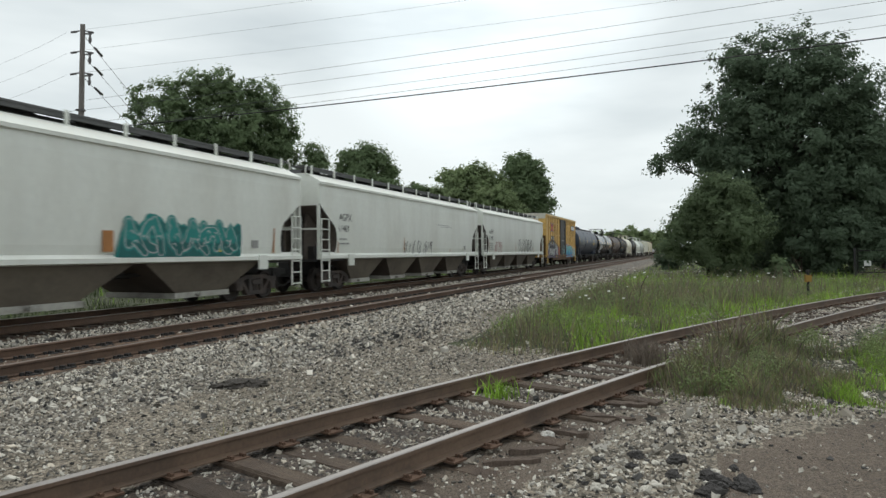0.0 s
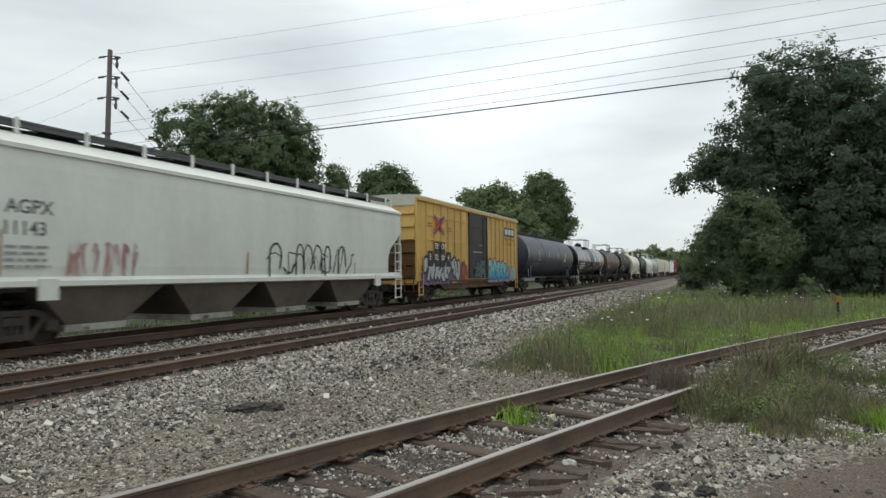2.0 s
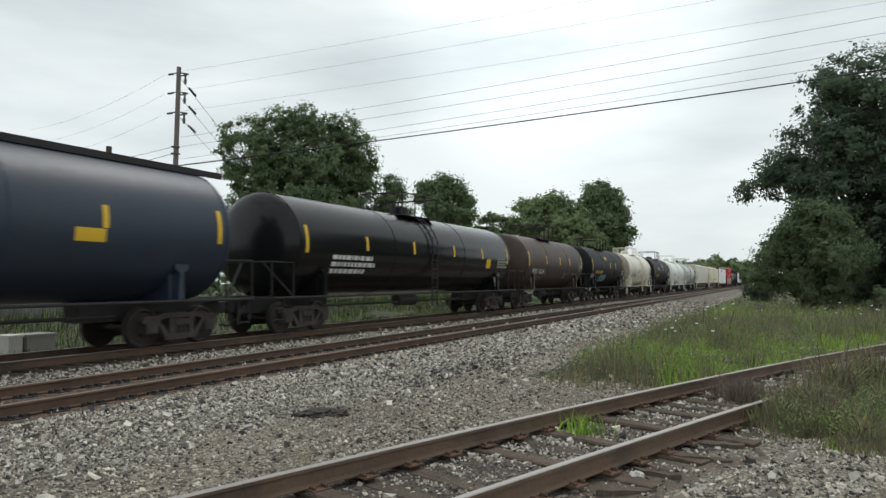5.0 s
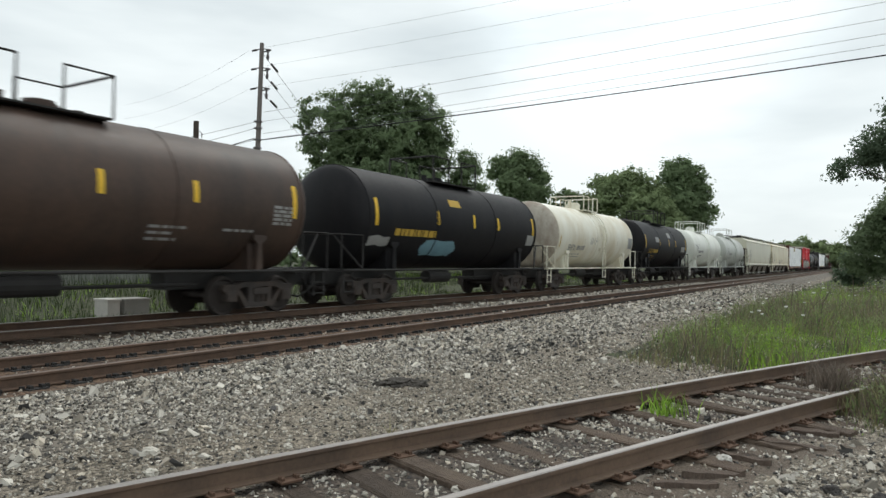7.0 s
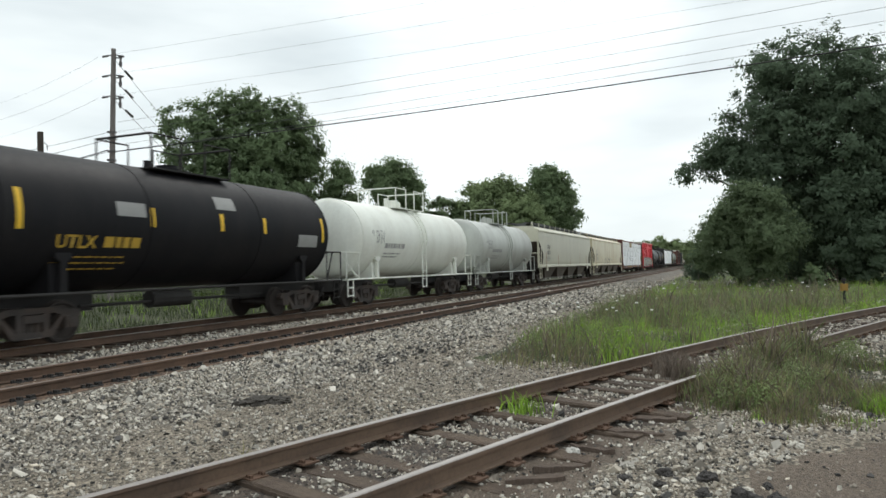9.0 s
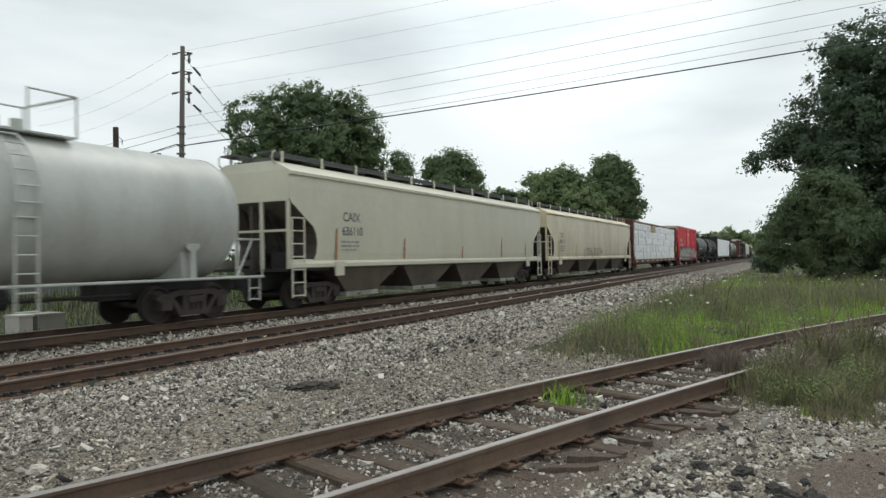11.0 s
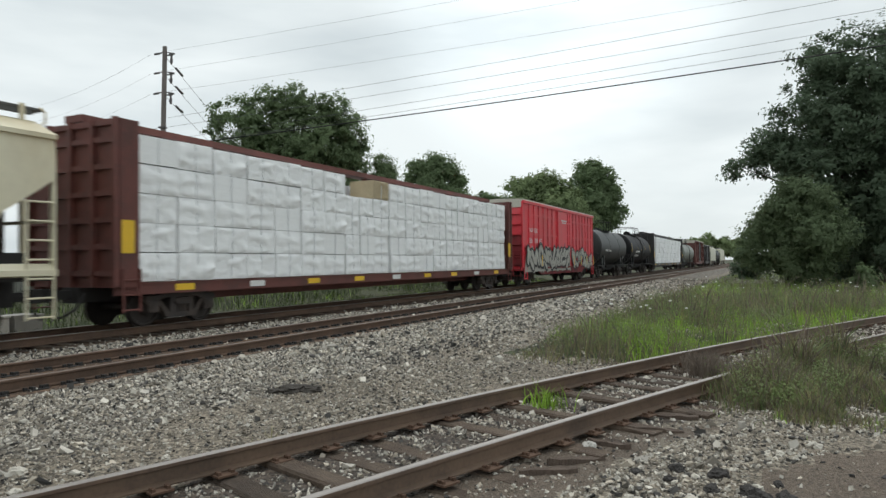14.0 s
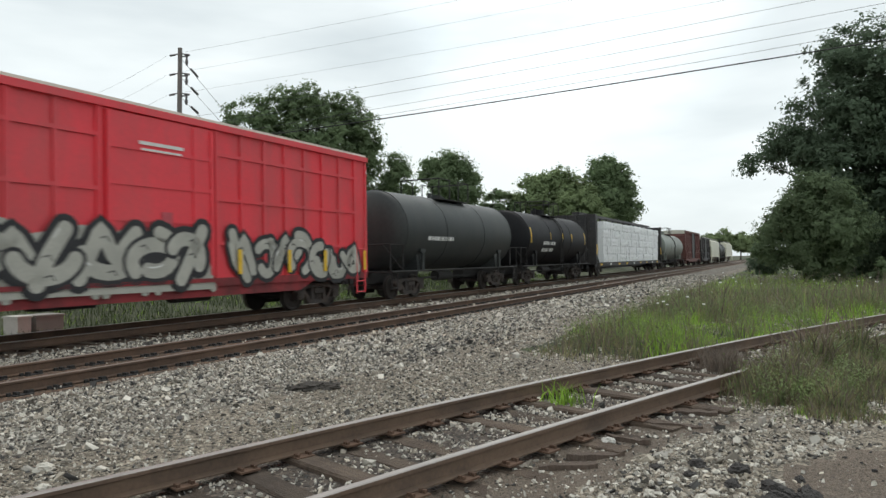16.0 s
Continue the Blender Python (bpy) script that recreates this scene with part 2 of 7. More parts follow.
BARK = material("tree_bark", (0.075, 0.06, 0.05), 0.95, vary=0.4, scale=4, grain=20, bump=0.8, stretch=(3, 3, 0.6))
LEAF = material("broad_leaves", (0.19, 0.252, 0.136), 0.85, spec=0.05, island=0.08, vary=0.14, scale=0.25, grain=2, bump=0, translucent=0.42)
LEAF_DARK = material("dark_leaves", (0.138, 0.185, 0.122), 0.85, spec=0.05, island=0.08, vary=0.14, scale=0.25, grain=2, bump=0, translucent=0.45)
LEAF_MID = material("bush_leaves", (0.165, 0.215, 0.12), 0.85, spec=0.05, island=0.1, vary=0.16, scale=0.25, grain=2, bump=0, translucent=0.42)
GRASS_GREEN = material("green_grass", (0.28, 0.45, 0.062), 0.7, island=0.45, vary=0.3, scale=0.5, grain=2, bump=0, translucent=0.3)
GRASS_DRY = material("seeding_grass", (0.25, 0.23, 0.12), 0.8, island=0.4, vary=0.3, scale=0.5, grain=2, bump=0, translucent=0.3)
POLE_WOOD = material("weathered_pole_wood", (0.20, 0.178, 0.165), 0.9, vary=0.3, scale=3, grain=20, bump=0.5, stretch=(4, 4, 0.5))
WIRE = material("wire", (0.13, 0.13, 0.14), 0.6, metal=0.3)
CABLE = material("black_cable", (0.02, 0.02, 0.02), 0.6)
INSULATOR = material("insulator", (0.10, 0.09, 0.09), 0.4)
CONCRETE = material("pale_concrete", (0.50, 0.48, 0.44), 0.85, vary=0.15, scale=2, grain=20, bump=0.3)

# ---- mesh building ----
class Geo:
    """Collects vertices and faces of one mesh."""
    def __init__(self):
        self.v, self.f = [], []

    def add(self, verts, faces):
        k = len(self.v)
        self.v += [tuple(p) for p in verts]
        self.f += [tuple(i + k for i in q) for q in faces]
        return self

    def box(self, x0, x1, y0, y1, z0, z1):
        return self.add([(x0, y0, z0), (x1, y0, z0), (x1, y1, z0), (x0, y1, z0), (x0, y0, z1), (x1, y0, z1), (x1, y1, z1), (x0, y1, z1)],
                        [(3, 2, 1, 0), (4, 5, 6, 7), (0, 1, 5, 4), (1, 2, 6, 5), (2, 3, 7, 6), (3, 0, 4, 7)])

    def tube(self, a, b, r, n=8, r2=None, caps=True):
        a, b = Vector(a), Vector(b)
        d = (b - a).normalized()
        u = d.orthogonal().normalized()
        w = d.cross(u)
        r2 = r if r2 is None else r2
        ring = [(math.cos(2 * math.pi * i / n), math.sin(2 * math.pi * i / n)) for i in range(n)]
        vs = [a + (u * c + w * s) * r for c, s in ring] + [b + (u * c + w * s) * r2 for c, s in ring]
        fs = [(i, (i + 1) % n, n + (i + 1) % n, n + i) for i in range(n)]
        if caps:
            fs += [tuple(range(n - 1, -1, -1)), tuple(range(n, 2 * n))]
        return self.add(vs, fs)

    def path(self, pts, r, n=6):
        """One bent tube through the points."""
        pts = [Vector(p) for p in pts]
        k, m = len(self.v), len(pts)
        u = None
        for i, p in enumerate(pts):
            d = (pts[min(i + 1, m - 1)] - pts[max(i - 1, 0)]).normalized()
            u = d.orthogonal().normalized() if u is None else (u - d * u.dot(d)).normalized()
            w = d.cross(u)
            self.v += [tuple(p + (u * math.cos(2 * math.pi * j / n) + w * math.sin(2 * math.pi * j / n)) * r) for j in range(n)]
        for i in range(m - 1):
            self.f += [(k + i * n + j, k + i * n + (j + 1) % n, k + (i + 1) * n + (j + 1) % n, k + (i + 1) * n + j) for j in range(n)]
        self.f += [tuple(k + j for j in range(n))[::-1], tuple(k + (m - 1) * n + j for j in range(n))]
        return self

    def prism(self, poly, axis, lo, hi):
        """A polygon of two coordinates pushed along an axis; poly runs in the other two axes in order."""
        k = len(poly)
        def put(p, h):
            q = list(p)
            q.insert(axis, h)
            return q
        return self.add([put(p, lo) for p in poly] + [put(p, hi) for p in poly],
                        [tuple(range(k))[::-1], tuple(range(k, 2 * k))] + [(i, (i + 1) % k, k + (i + 1) % k, k + i) for i in range(k)])

    def lathe_x(self, profile, n=32, cy=0, cz=0):
        """Rings (x, radius) round an axis along x."""
        k = len(self.v)
        for x, r in profile:
            self.v += [(x, cy + r * math.cos(2 * math.pi * i / n), cz + r * math.sin(2 * math.pi * i / n)) for i in range(n)]
        for j in range(len(profile) - 1):
            self.f += [(k + j * n + i, k + j * n + (i + 1) % n, k + (j + 1) * n + (i + 1) % n, k + (j + 1) * n + i) for i in range(n)]
        self.f += [tuple(k + i for i in range(n))[::-1], tuple(k + (len(profile) - 1) * n + i for i in range(n))]
        return self

    def lathe_y(self, profile, n=28, cx=0, cz=0):
        k = len(self.v)
        for y, r in profile:
            self.v += [(cx + r * math.cos(2 * math.pi * i / n), y, cz + r * math.sin(2 * math.pi * i / n)) for i in range(n)]
        for j in range(len(profile) - 1):
            self.f += [(k + j * n + (i + 1) % n, k + j * n + i, k + (j + 1) * n + i, k + (j + 1) * n + (i + 1) % n) for i in range(n)]
        self.f += [tuple(k + i for i in range(n)), tuple(k + (len(profile) - 1) * n + i for i in range(n))[::-1]]
        return self


def mesh_of(name, geo, mat, smooth=False):
    me = bpy.data.meshes.new(name)
    me.from_pydata(geo.v, [], geo.f)
    bm = bmesh.new()
    bm.from_mesh(me)
    bmesh.ops.delete(bm, geom=[v for v in bm.verts if not v.link_faces], context="VERTS")
    bmesh.ops.recalc_face_normals(bm, faces=bm.faces)
    bm.to_mesh(me)
    bm.free()
    me.materials.append(mat)
    if smooth:
        me.shade_smooth()
        me.set_sharp_from_angle(angle=radians(35))
    return me


def part(name, geo, mat, parent, label="", smooth=False, at=None):
    ob = new(name, geo if isinstance(geo, bpy.types.Mesh) else mesh_of(name, geo, mat, smooth))
    ob.parent = parent
    if at is not None:
        ob.matrix_basis = at
    return tagged(ob, label)


def thing(name, label, category, group="", kind="", at=None):
    ob = new(name)
    if at is not None:
        ob.matrix_basis = at
    return tagged(ob, label, category, group, kind)


def fast_mesh(name, verts, faces, mats, index=None):
    """One mesh from arrays; every face has as many corners as faces has columns."""
    me = bpy.data.meshes.new(name)
    nv, (nf, c) = len(verts), faces.shape
    me.vertices.add(nv)
    me.vertices.foreach_set("co", np.asarray(verts, np.float32).ravel())
    me.loops.add(nf * c)
    me.loops.foreach_set("vertex_index", np.asarray(faces, np.int32).ravel())
    me.polygons.add(nf)
    me.polygons.foreach_set("loop_start", np.arange(0, nf * c, c, dtype=np.int32))
    for m in mats:
        me.materials.append(m)
    if index is not None:
        me.polygons.foreach_set("material_index", np.asarray(index, np.int32))
    me.update(calc_edges=True)
    me.shade_flat()
    return me


# the main line runs straight; s goes along it, n to the camera's side of it
LINE = radians(19.8)
def along(s, n):
    return s * math.sin(LINE) + n * math.cos(LINE), s * math.cos(LINE) - n * math.sin(LINE)

TRAIN_N, NEAR_N, RAIL_Z = -14.27, -9.52, 0.26
LINE_TURN = 90 - 19.8

# ---- the ground: gravel yard, ballast, grass, worn road ----
SIDING_C, SIDING_R = (118.5, -88.2), 152.0
def siding(d, off=0.0):
    """A point d metres along the siding's centre line, off metres to its right, and the heading of the line."""
    a = radians(142.4) - d / SIDING_R
    r = SIDING_R - off
    return SIDING_C[0] + r * math.cos(a), SIDING_C[1] + r * math.sin(a), a - math.pi / 2

def siding_offset(x, y):
    """How far a point lies to the right of the siding's centre line."""
    return SIDING_R - math.hypot(x - SIDING_C[0], y - SIDING_C[1])

def smooth(e0, e1, x):
    k = min(max((x - e0) / (e1 - e0), 0), 1)
    return k * k * (3 - 2 * k)

def ground_height(s, n):
    x, y = along(s, n)
    z = 0.05 * noise.noise((x * 0.35, y * 0.35, 0)) + 0.02 * noise.noise((x * 1.4, y * 1.4, 5))
    off = siding_offset(x, y)
    near_siding = 1 - smooth(1.3, 2.2, abs(off))
    z = z * (1 - near_siding) - 0.048 * near_siding
    bed = smooth(-6.4, -7.8, n) * smooth(-18.6, -16.4, n)
    z = z * (1 - bed) + bed * (0.055 - 0.05 * math.exp(-((n + 11.9) / 0.7) ** 2))
    z += 0.022 * (1 - smooth(1.1, 1.9, abs(n - NEAR_N))) - 0.05 * (1 - smooth(.55, 1.3, abs(n - TRAIN_N)))
    ditch = smooth(-16.6, -19.0, n)
    z -= 0.3 * ditch
    z += 0.5 * smooth(-20, -30, n)
    grass = smooth(-4.6, -3.4, n) * smooth(9, 14, s) * smooth(-1.4, -2.4, off)
    return z + 0.04 * grass

def ground_zone(s, n):
    x, y = along(s, n)
    w = 0.8 * noise.noise((x * 0.6, y * 0.6, 9)) + 0.3 * noise.noise((x * 2, y * 2, 3))
    off = siding_offset(x, y)
    if n < -20.3 + w:
        return 1
    if abs(n - NEAR_N) < 1.1 + .1 * w or abs(n - TRAIN_N) < 1.5 + .2 * w:
        return 3
    if n < TRAIN_N - 1.5:
        return 0
    if n < -5.6 + .8 * w and s > 1.5 + w:
        return 4
    if n < -4.3 + 0.5 * w:
        return 0
    if .72 < off < 1.45 + .35 * w and 4.3 < y < 7.2 + .4 * w:
        return 2
    if abs(off) < .95 + .3 * w:
        return 5
    if off < -1.5 + 0.2 * w:
        return 1 if s > 12.0 + w else 0
    if off < 1.6 + 0.3 * w:
        return 0
    if y < 4.75 + 0.5 * x + 0.25 * w and x > 1.05 + .2 * y + .2 * w and x < 12:
        return 2
    return 1 if s > 9.5 + w and off > 1.6 else 0

def build_ground():
    def spread(lo, hi, step, far):
        inner = list(np.arange(lo, hi + 1e-6, step))
        out, d, p = [], step, hi
        while p < far:
            d *= 1.25
            p += d
            out.append(p)
        back, d, p = [], step, lo
        while p > -far:
            d *= 1.25
            p -= d
            back.append(p)
        return back[::-1] + inner + out
    ss, ns = spread(-4, 44, 0.22, 2600), spread(-20, 9, 0.2, 2600)
    verts = []
    for s in ss:
        for n in ns:
            x, y = along(s, n)
            verts.append((x, y, ground_height(s, n)))
    k = len(ns)
    faces, idx = [], []
    for i in range(len(ss) - 1):
        for j in range(k - 1):
            faces.append((i * k + j, i * k + j + 1, (i + 1) * k + j + 1, (i + 1) * k + j))
            idx.append(ground_zone((ss[i] + ss[i + 1]) / 2, (ns[j] + ns[j + 1]) / 2))
    me = fast_mesh("ground", verts, np.array(faces)[:, ::-1], [GRAVEL_BED, GRASS_SOIL, ROAD_DIRT, RUST_BED, SHOULDER_BED, CINDER_BED], idx)
    me.shade_smooth()
    tagged(new("ground", me), "grey gravel yard with grassy verges and a worn brown road patch", "ground", kind="structure")

build_ground()

# ---- tracks ----
RAIL_SHAPE = [(-0.07, 0), (0.07, 0), (0.07, 0.012), (0.012, 0.03), (0.009, 0.12), (0.036, 0.132), (0.036, 0.16), (0.028, 0.168), (-0.028, 0.168), (-0.036, 0.16), (-0.036, 0.132), (-0.009, 0.12), (-0.012, 0.03), (-0.07, 0.012)]

def rail_mesh(stations, head, side=RAIL_SIDE):
    """A rail swept over stations of (x, y, z, heading)."""
    verts, faces, idx = [], [], []
    k = len(RAIL_SHAPE)
    for x, y, z, h in stations:
        for o, u in RAIL_SHAPE:
            verts.append((x + o * math.sin(h), y - o * math.cos(h), z + u))
    for i in range(len(stations) - 1):
        for j in range(k):
            faces.append((i * k + j, i * k + (j + 1) % k, (i + 1) * k + (j + 1) % k, (i + 1) * k + j))
            idx.append(1 if j in (6, 7, 8) else 0)
    return fast_mesh("rail", verts, np.array(faces), [side, head], idx)

def sleeper_mesh(seed):
    rnd = random.Random(seed)
    g = Geo()
    xs = [-1.3, -0.9, -0.3, 0.3, 0.9, 1.3]
    rings = []
    for i, x in enumerate(xs):
        e = 0.012 if i in (0, 5) else 0
        j = lambda: rnd.uniform(-0.007, 0.007)
        rings.append([(x + rnd.uniform(-.02, .02), -0.115 + e + j(), -0.18), (x, -0.115 + e + j(), -0.015 + j()), (x, -0.095 + j(), j() - e), (x, 0.095 + j(), j() - e), (x, 0.115 - e + j(), -0.015 + j()), (x, 0.115 - e + j(), -0.18)])
    v = [p for r in rings for p in r]
    f = [(i * 6 + a, i * 6 + a + 1, i * 6 + 7 + a, i * 6 + 6 + a) for i in range(5) for a in range(5)] + [tuple(range(6)), tuple(range(30, 36))]
    return mesh_of("sleeper", g.add(v, f), TIE)

SLEEPERS = [sleeper_mesh(i) for i in range(6)]
plate = Geo().box(-0.17, 0.17, -0.09, 0.09, 0, 0.016)
for px in (-0.13, -0.09, 0.09, 0.13):
    for py in (-0.06, 0.06):
        if (px + py) % 0.02 < 0.015 or px * py > 0:
            plate.box(px - 0.013, px + 0.013, py - 0.013, py + 0.013, 0.016, 0.042)
PLATE = mesh_of("tie_plate", plate, TIE_PLATE)
heavy = Geo().box(-0.2, 0.2, -0.12, 0.12, 0, 0.018)
for px in (-0.15, -0.1, 0.1, 0.15):
    for py in (-0.07, 0.07):
        heavy.box(px - 0.02, px + 0.02, py - 0.02, py + 0.02, 0.018, 0.055)
for px in (-0.09, 0.09):
    heavy.box(px - 0.02, px + 0.02, -0.17, -0.125, 0, 0.05).box(px - 0.02, px + 0.02, 0.125, 0.17, 0, 0.05)
HEAVY_PLATE = mesh_of("tie_plate", heavy, GRIMY_STEEL)

def lay_sleepers(owner, stations, top, detail, rough=False, plate_mesh=PLATE):
    rnd = random.Random(5)
    for k, (x, y, h) in enumerate(stations):
        turn = math.degrees(h) - 90 + rnd.uniform(-2.5, 2.5)
        slide = rnd.uniform(-0.06, 0.06)
        px, py = x + slide * math.sin(h), y - slide * math.cos(h)
        part("sleeper", SLEEPERS[k % 6], None, owner, at=pose(px, py, top + rnd.uniform(-0.015, 0.006) - (rough and rnd.choice((0, .005, .015, .03, .045))), rnd.uniform(-1, 1), 0, turn))
        if detail(k):
            for side in (-0.7525, 0.7525):
                part("tie_plate", plate_mesh, None, owner, at=pose(x + side * math.sin(h), y - side * math.cos(h), top - 0.002, 0, 0, math.degrees(h) - 90))

def build_tracks():
    t = thing("siding_track", "rusty curved siding with worn wooden sleepers in gravel", "railway track", kind="structure")
    for side in (-0.7525, 0.7525):
        st = []
        for i in range(-30, 70):
            x, y, h = siding(i * 1.0, side)
            st.append((x, y, 0.014, h))
        part("rail", rail_mesh(st, RAIL_TOP), None, t)
    lay_sleepers(t, [siding(i * 0.54) for i in range(-20, 95)], 0.0, lambda k: k < 70, True)
    for name, n in (("near_main_track", NEAR_N), ("train_track", TRAIN_N)):
        t = thing(name, "rust-brown main line track on grey stone ballast", "railway track", kind="structure")
        h = radians(LINE_TURN)
        for side in (-0.7525, 0.7525):
            st = [(*along(s, n + side), RAIL_Z - 0.168, h) for s in range(-60, 420, 20)]
            part("rail", rail_mesh(st, RAIL_DULL if n == NEAR_N else RAIL_TOP, RAIL_RUST), None, t)
        lay_sleepers(t, [(*along(s * 0.54, n), h) for s in range(-14, 200)], RAIL_Z - 0.184, lambda k: n == NEAR_N and k < 90, False, HEAVY_PLATE)

build_tracks()

# ---- the train ----
SPEED = 17.5
WHEEL_R = 0.46
CARS, WHEELSETS = [], []

def wheel_mesh():
    g = Geo()
    for side in (-1, 1):
        c = 0.7525 * side
        prof = [(c - 0.08 * side, 0.49), (c - 0.05 * side, 0.485), (c - 0.045 * side, WHEEL_R + 0.004), (c + 0.06 * side, WHEEL_R - 0.004), (c + 0.065 * side, 0.44),
                (c + 0.062 * side, 0.40), (c + 0.02 * side, 0.37), (c + 0.03 * side, 0.20), (c + 0.07 * side, 0.15), (c + 0.075 * side, 0.10)]
        g.lathe_y(prof, 28)
        for k in range(3):
            a = k * 2 * math.pi / 3
            g.tube((0.11 * math.cos(a), c + 0.07 * side, 0.11 * math.sin(a)), (0.11 * math.cos(a), c + 0.30 * side, 0.11 * math.sin(a)), 0.03, 6)
    g.tube((0, -1.05, 0), (0, 1.05, 0), 0.085, 12)
    return mesh_of("wheelset", g, WHEEL_STEEL, True)

def side_frame_mesh():
    g = Geo()
    y0, y1 = -0.09, 0.09
    g.prism([(-1.15, 0.62), (-1.1, 0.74), (-0.75, 0.74), (-0.55, 0.80), (0.55, 0.80), (0.75, 0.74), (1.1, 0.74), (1.15, 0.62), (1.05, 0.52), (0.72, 0.60), (0.5, 0.68), (-0.5, 0.68), (-0.72, 0.60), (-1.05, 0.52)], 1, y0, y1)
    g.prism([(-0.75, 0.62), (-0.66, 0.64), (-0.36, 0.30), (0.36, 0.30), (0.66, 0.64), (0.75, 0.62), (0.46, 0.18), (-0.46, 0.18)], 1, y0, y1)
    for c in (-0.30, 0.30):
        g.box(c - 0.07, c + 0.07, y0 - 0.01, y1 + 0.01, 0.28, 0.70)
    for c in (-0.889, 0.889):
        g.box(c - 0.16, c + 0.16, y0 - 0.04, y1 + 0.03, 0.34, 0.60)
        g.lathe_y([(-0.15, 0.07), (-0.14, 0.12), (-0.06, 0.13), (0.0, 0.13)], 14, c, WHEEL_R)
    for c in (-0.15, 0, 0.15):
        g.tube((c, 0, 0.29), (c, 0, 0.52), 0.065, 8)
    g.box(-0.24, 0.24, -0.14, 0.16, 0.50, 0.66)
    return mesh_of("side_frame", g, TRUCK_IRON)

WHEELS, SIDE_FRAME = wheel_mesh(), side_frame_mesh()
BOLSTER = mesh_of("bolster", Geo().box(-0.2, 0.2, -0.95, 0.95, 0.48, 0.80), TRUCK_IRON)

def add_trucks(car, half):
    for x in (-half, half):
        t = new("truck")
        t.parent = car
        t.matrix_basis = pose(x, 0, 0)
        tagged(t, "four-wheeled cast iron truck")
        part("side_frame", SIDE_FRAME, None, t, at=pose(0, -1.0, 0))
        part("side_frame", SIDE_FRAME, None, t, at=pose(0, 1.0, 0, 0, 0, 180))
        part("bolster", BOLSTER, None, t)
        for a in (-0.889, 0.889):
            w = part("wheelset", WHEELS, None, t, at=pose(a, 0, WHEEL_R))
            WHEELSETS.append((w, a))

def couplers(car, end, z=0.82):
    for sgn in (-1, 1):
        g = Geo()
        g.box(min(end * sgn, (end + 0.55) * sgn), max(end * sgn, (end + 0.55) * sgn), -0.09, 0.09, z - 0.1, z + 0.1)
        g.box(min((end + 0.5) * sgn, (end + 0.8) * sgn), max((end + 0.5) * sgn, (end + 0.8) * sgn), -0.16, 0.13, z - 0.15, z + 0.15)
        part("coupler", g, GRIMY_STEEL, car)

def air_hose(car, end):
    for sgn in (-1, 1):
        pts = [(sgn * (end + 0.1), -0.5, 0.85), (sgn * (end + 0.35), -0.5, 0.5), (sgn * (end + 0.6), -0.35, 0.32), (sgn * (end + 0.75), -0.2, 0.36)]
        part("air_hose", Geo().path(pts, 0.03, 6), GRIMY_STEEL, car)

def ladder(g, x0, x1, y, z0, z1, step=0.38, axis="x"):
    def p(u, z):
        return (u, y, z) if axis == "x" else (y, u, z)
    g.tube(p(x0, z0), p(x0, z1), 0.028, 6)
    g.tube(p(x1, z0), p(x1, z1), 0.028, 6)
    z = z0 + 0.05
    while z < z1:
        g.tube(p(x0, z), p(x1, z), 0.022, 5)
        z += step

def register(car, q):
    CARS.append((car, q))
    car.matrix_basis = pose(*along(q, TRAIN_N), RAIL_Z, 0, 0, LINE_TURN)

def lettering(parent, text, x, z, height, mat, y, name="lettering", width=None, bold=0.0, round_to=None):
    """Painted words on the side that faces the camera (-y); reads from -x to +x."""
    cu = bpy.data.curves.new(name, "FONT")
    cu.body, cu.size, cu.offset = text, height * 1.4, bold
    ob = bpy.data.objects.new(name, cu)
    scene.collection.objects.link(ob)
    me = bpy.data.meshes.new_from_object(ob.evaluated_get(bpy.context.evaluated_depsgraph_get()))
    bpy.data.objects.remove(ob)
    xs = [v.co.x for v in me.vertices]
    k = (width / (max(xs) - min(xs))) if width else 1.0
    x_min = min(xs)
    for v in me.vertices:
        v.co = ((v.co.x - x_min) * k, 0, v.co.y)
        if round_to:
            rr, up = round_to
            v.co.y = -math.sqrt(max(rr * rr - (v.co.z + z - up) ** 2, .01)) - y
    me.materials.clear()
    me.materials.append(mat)
    return part(name, me, None, parent, at=pose(x, y, z))

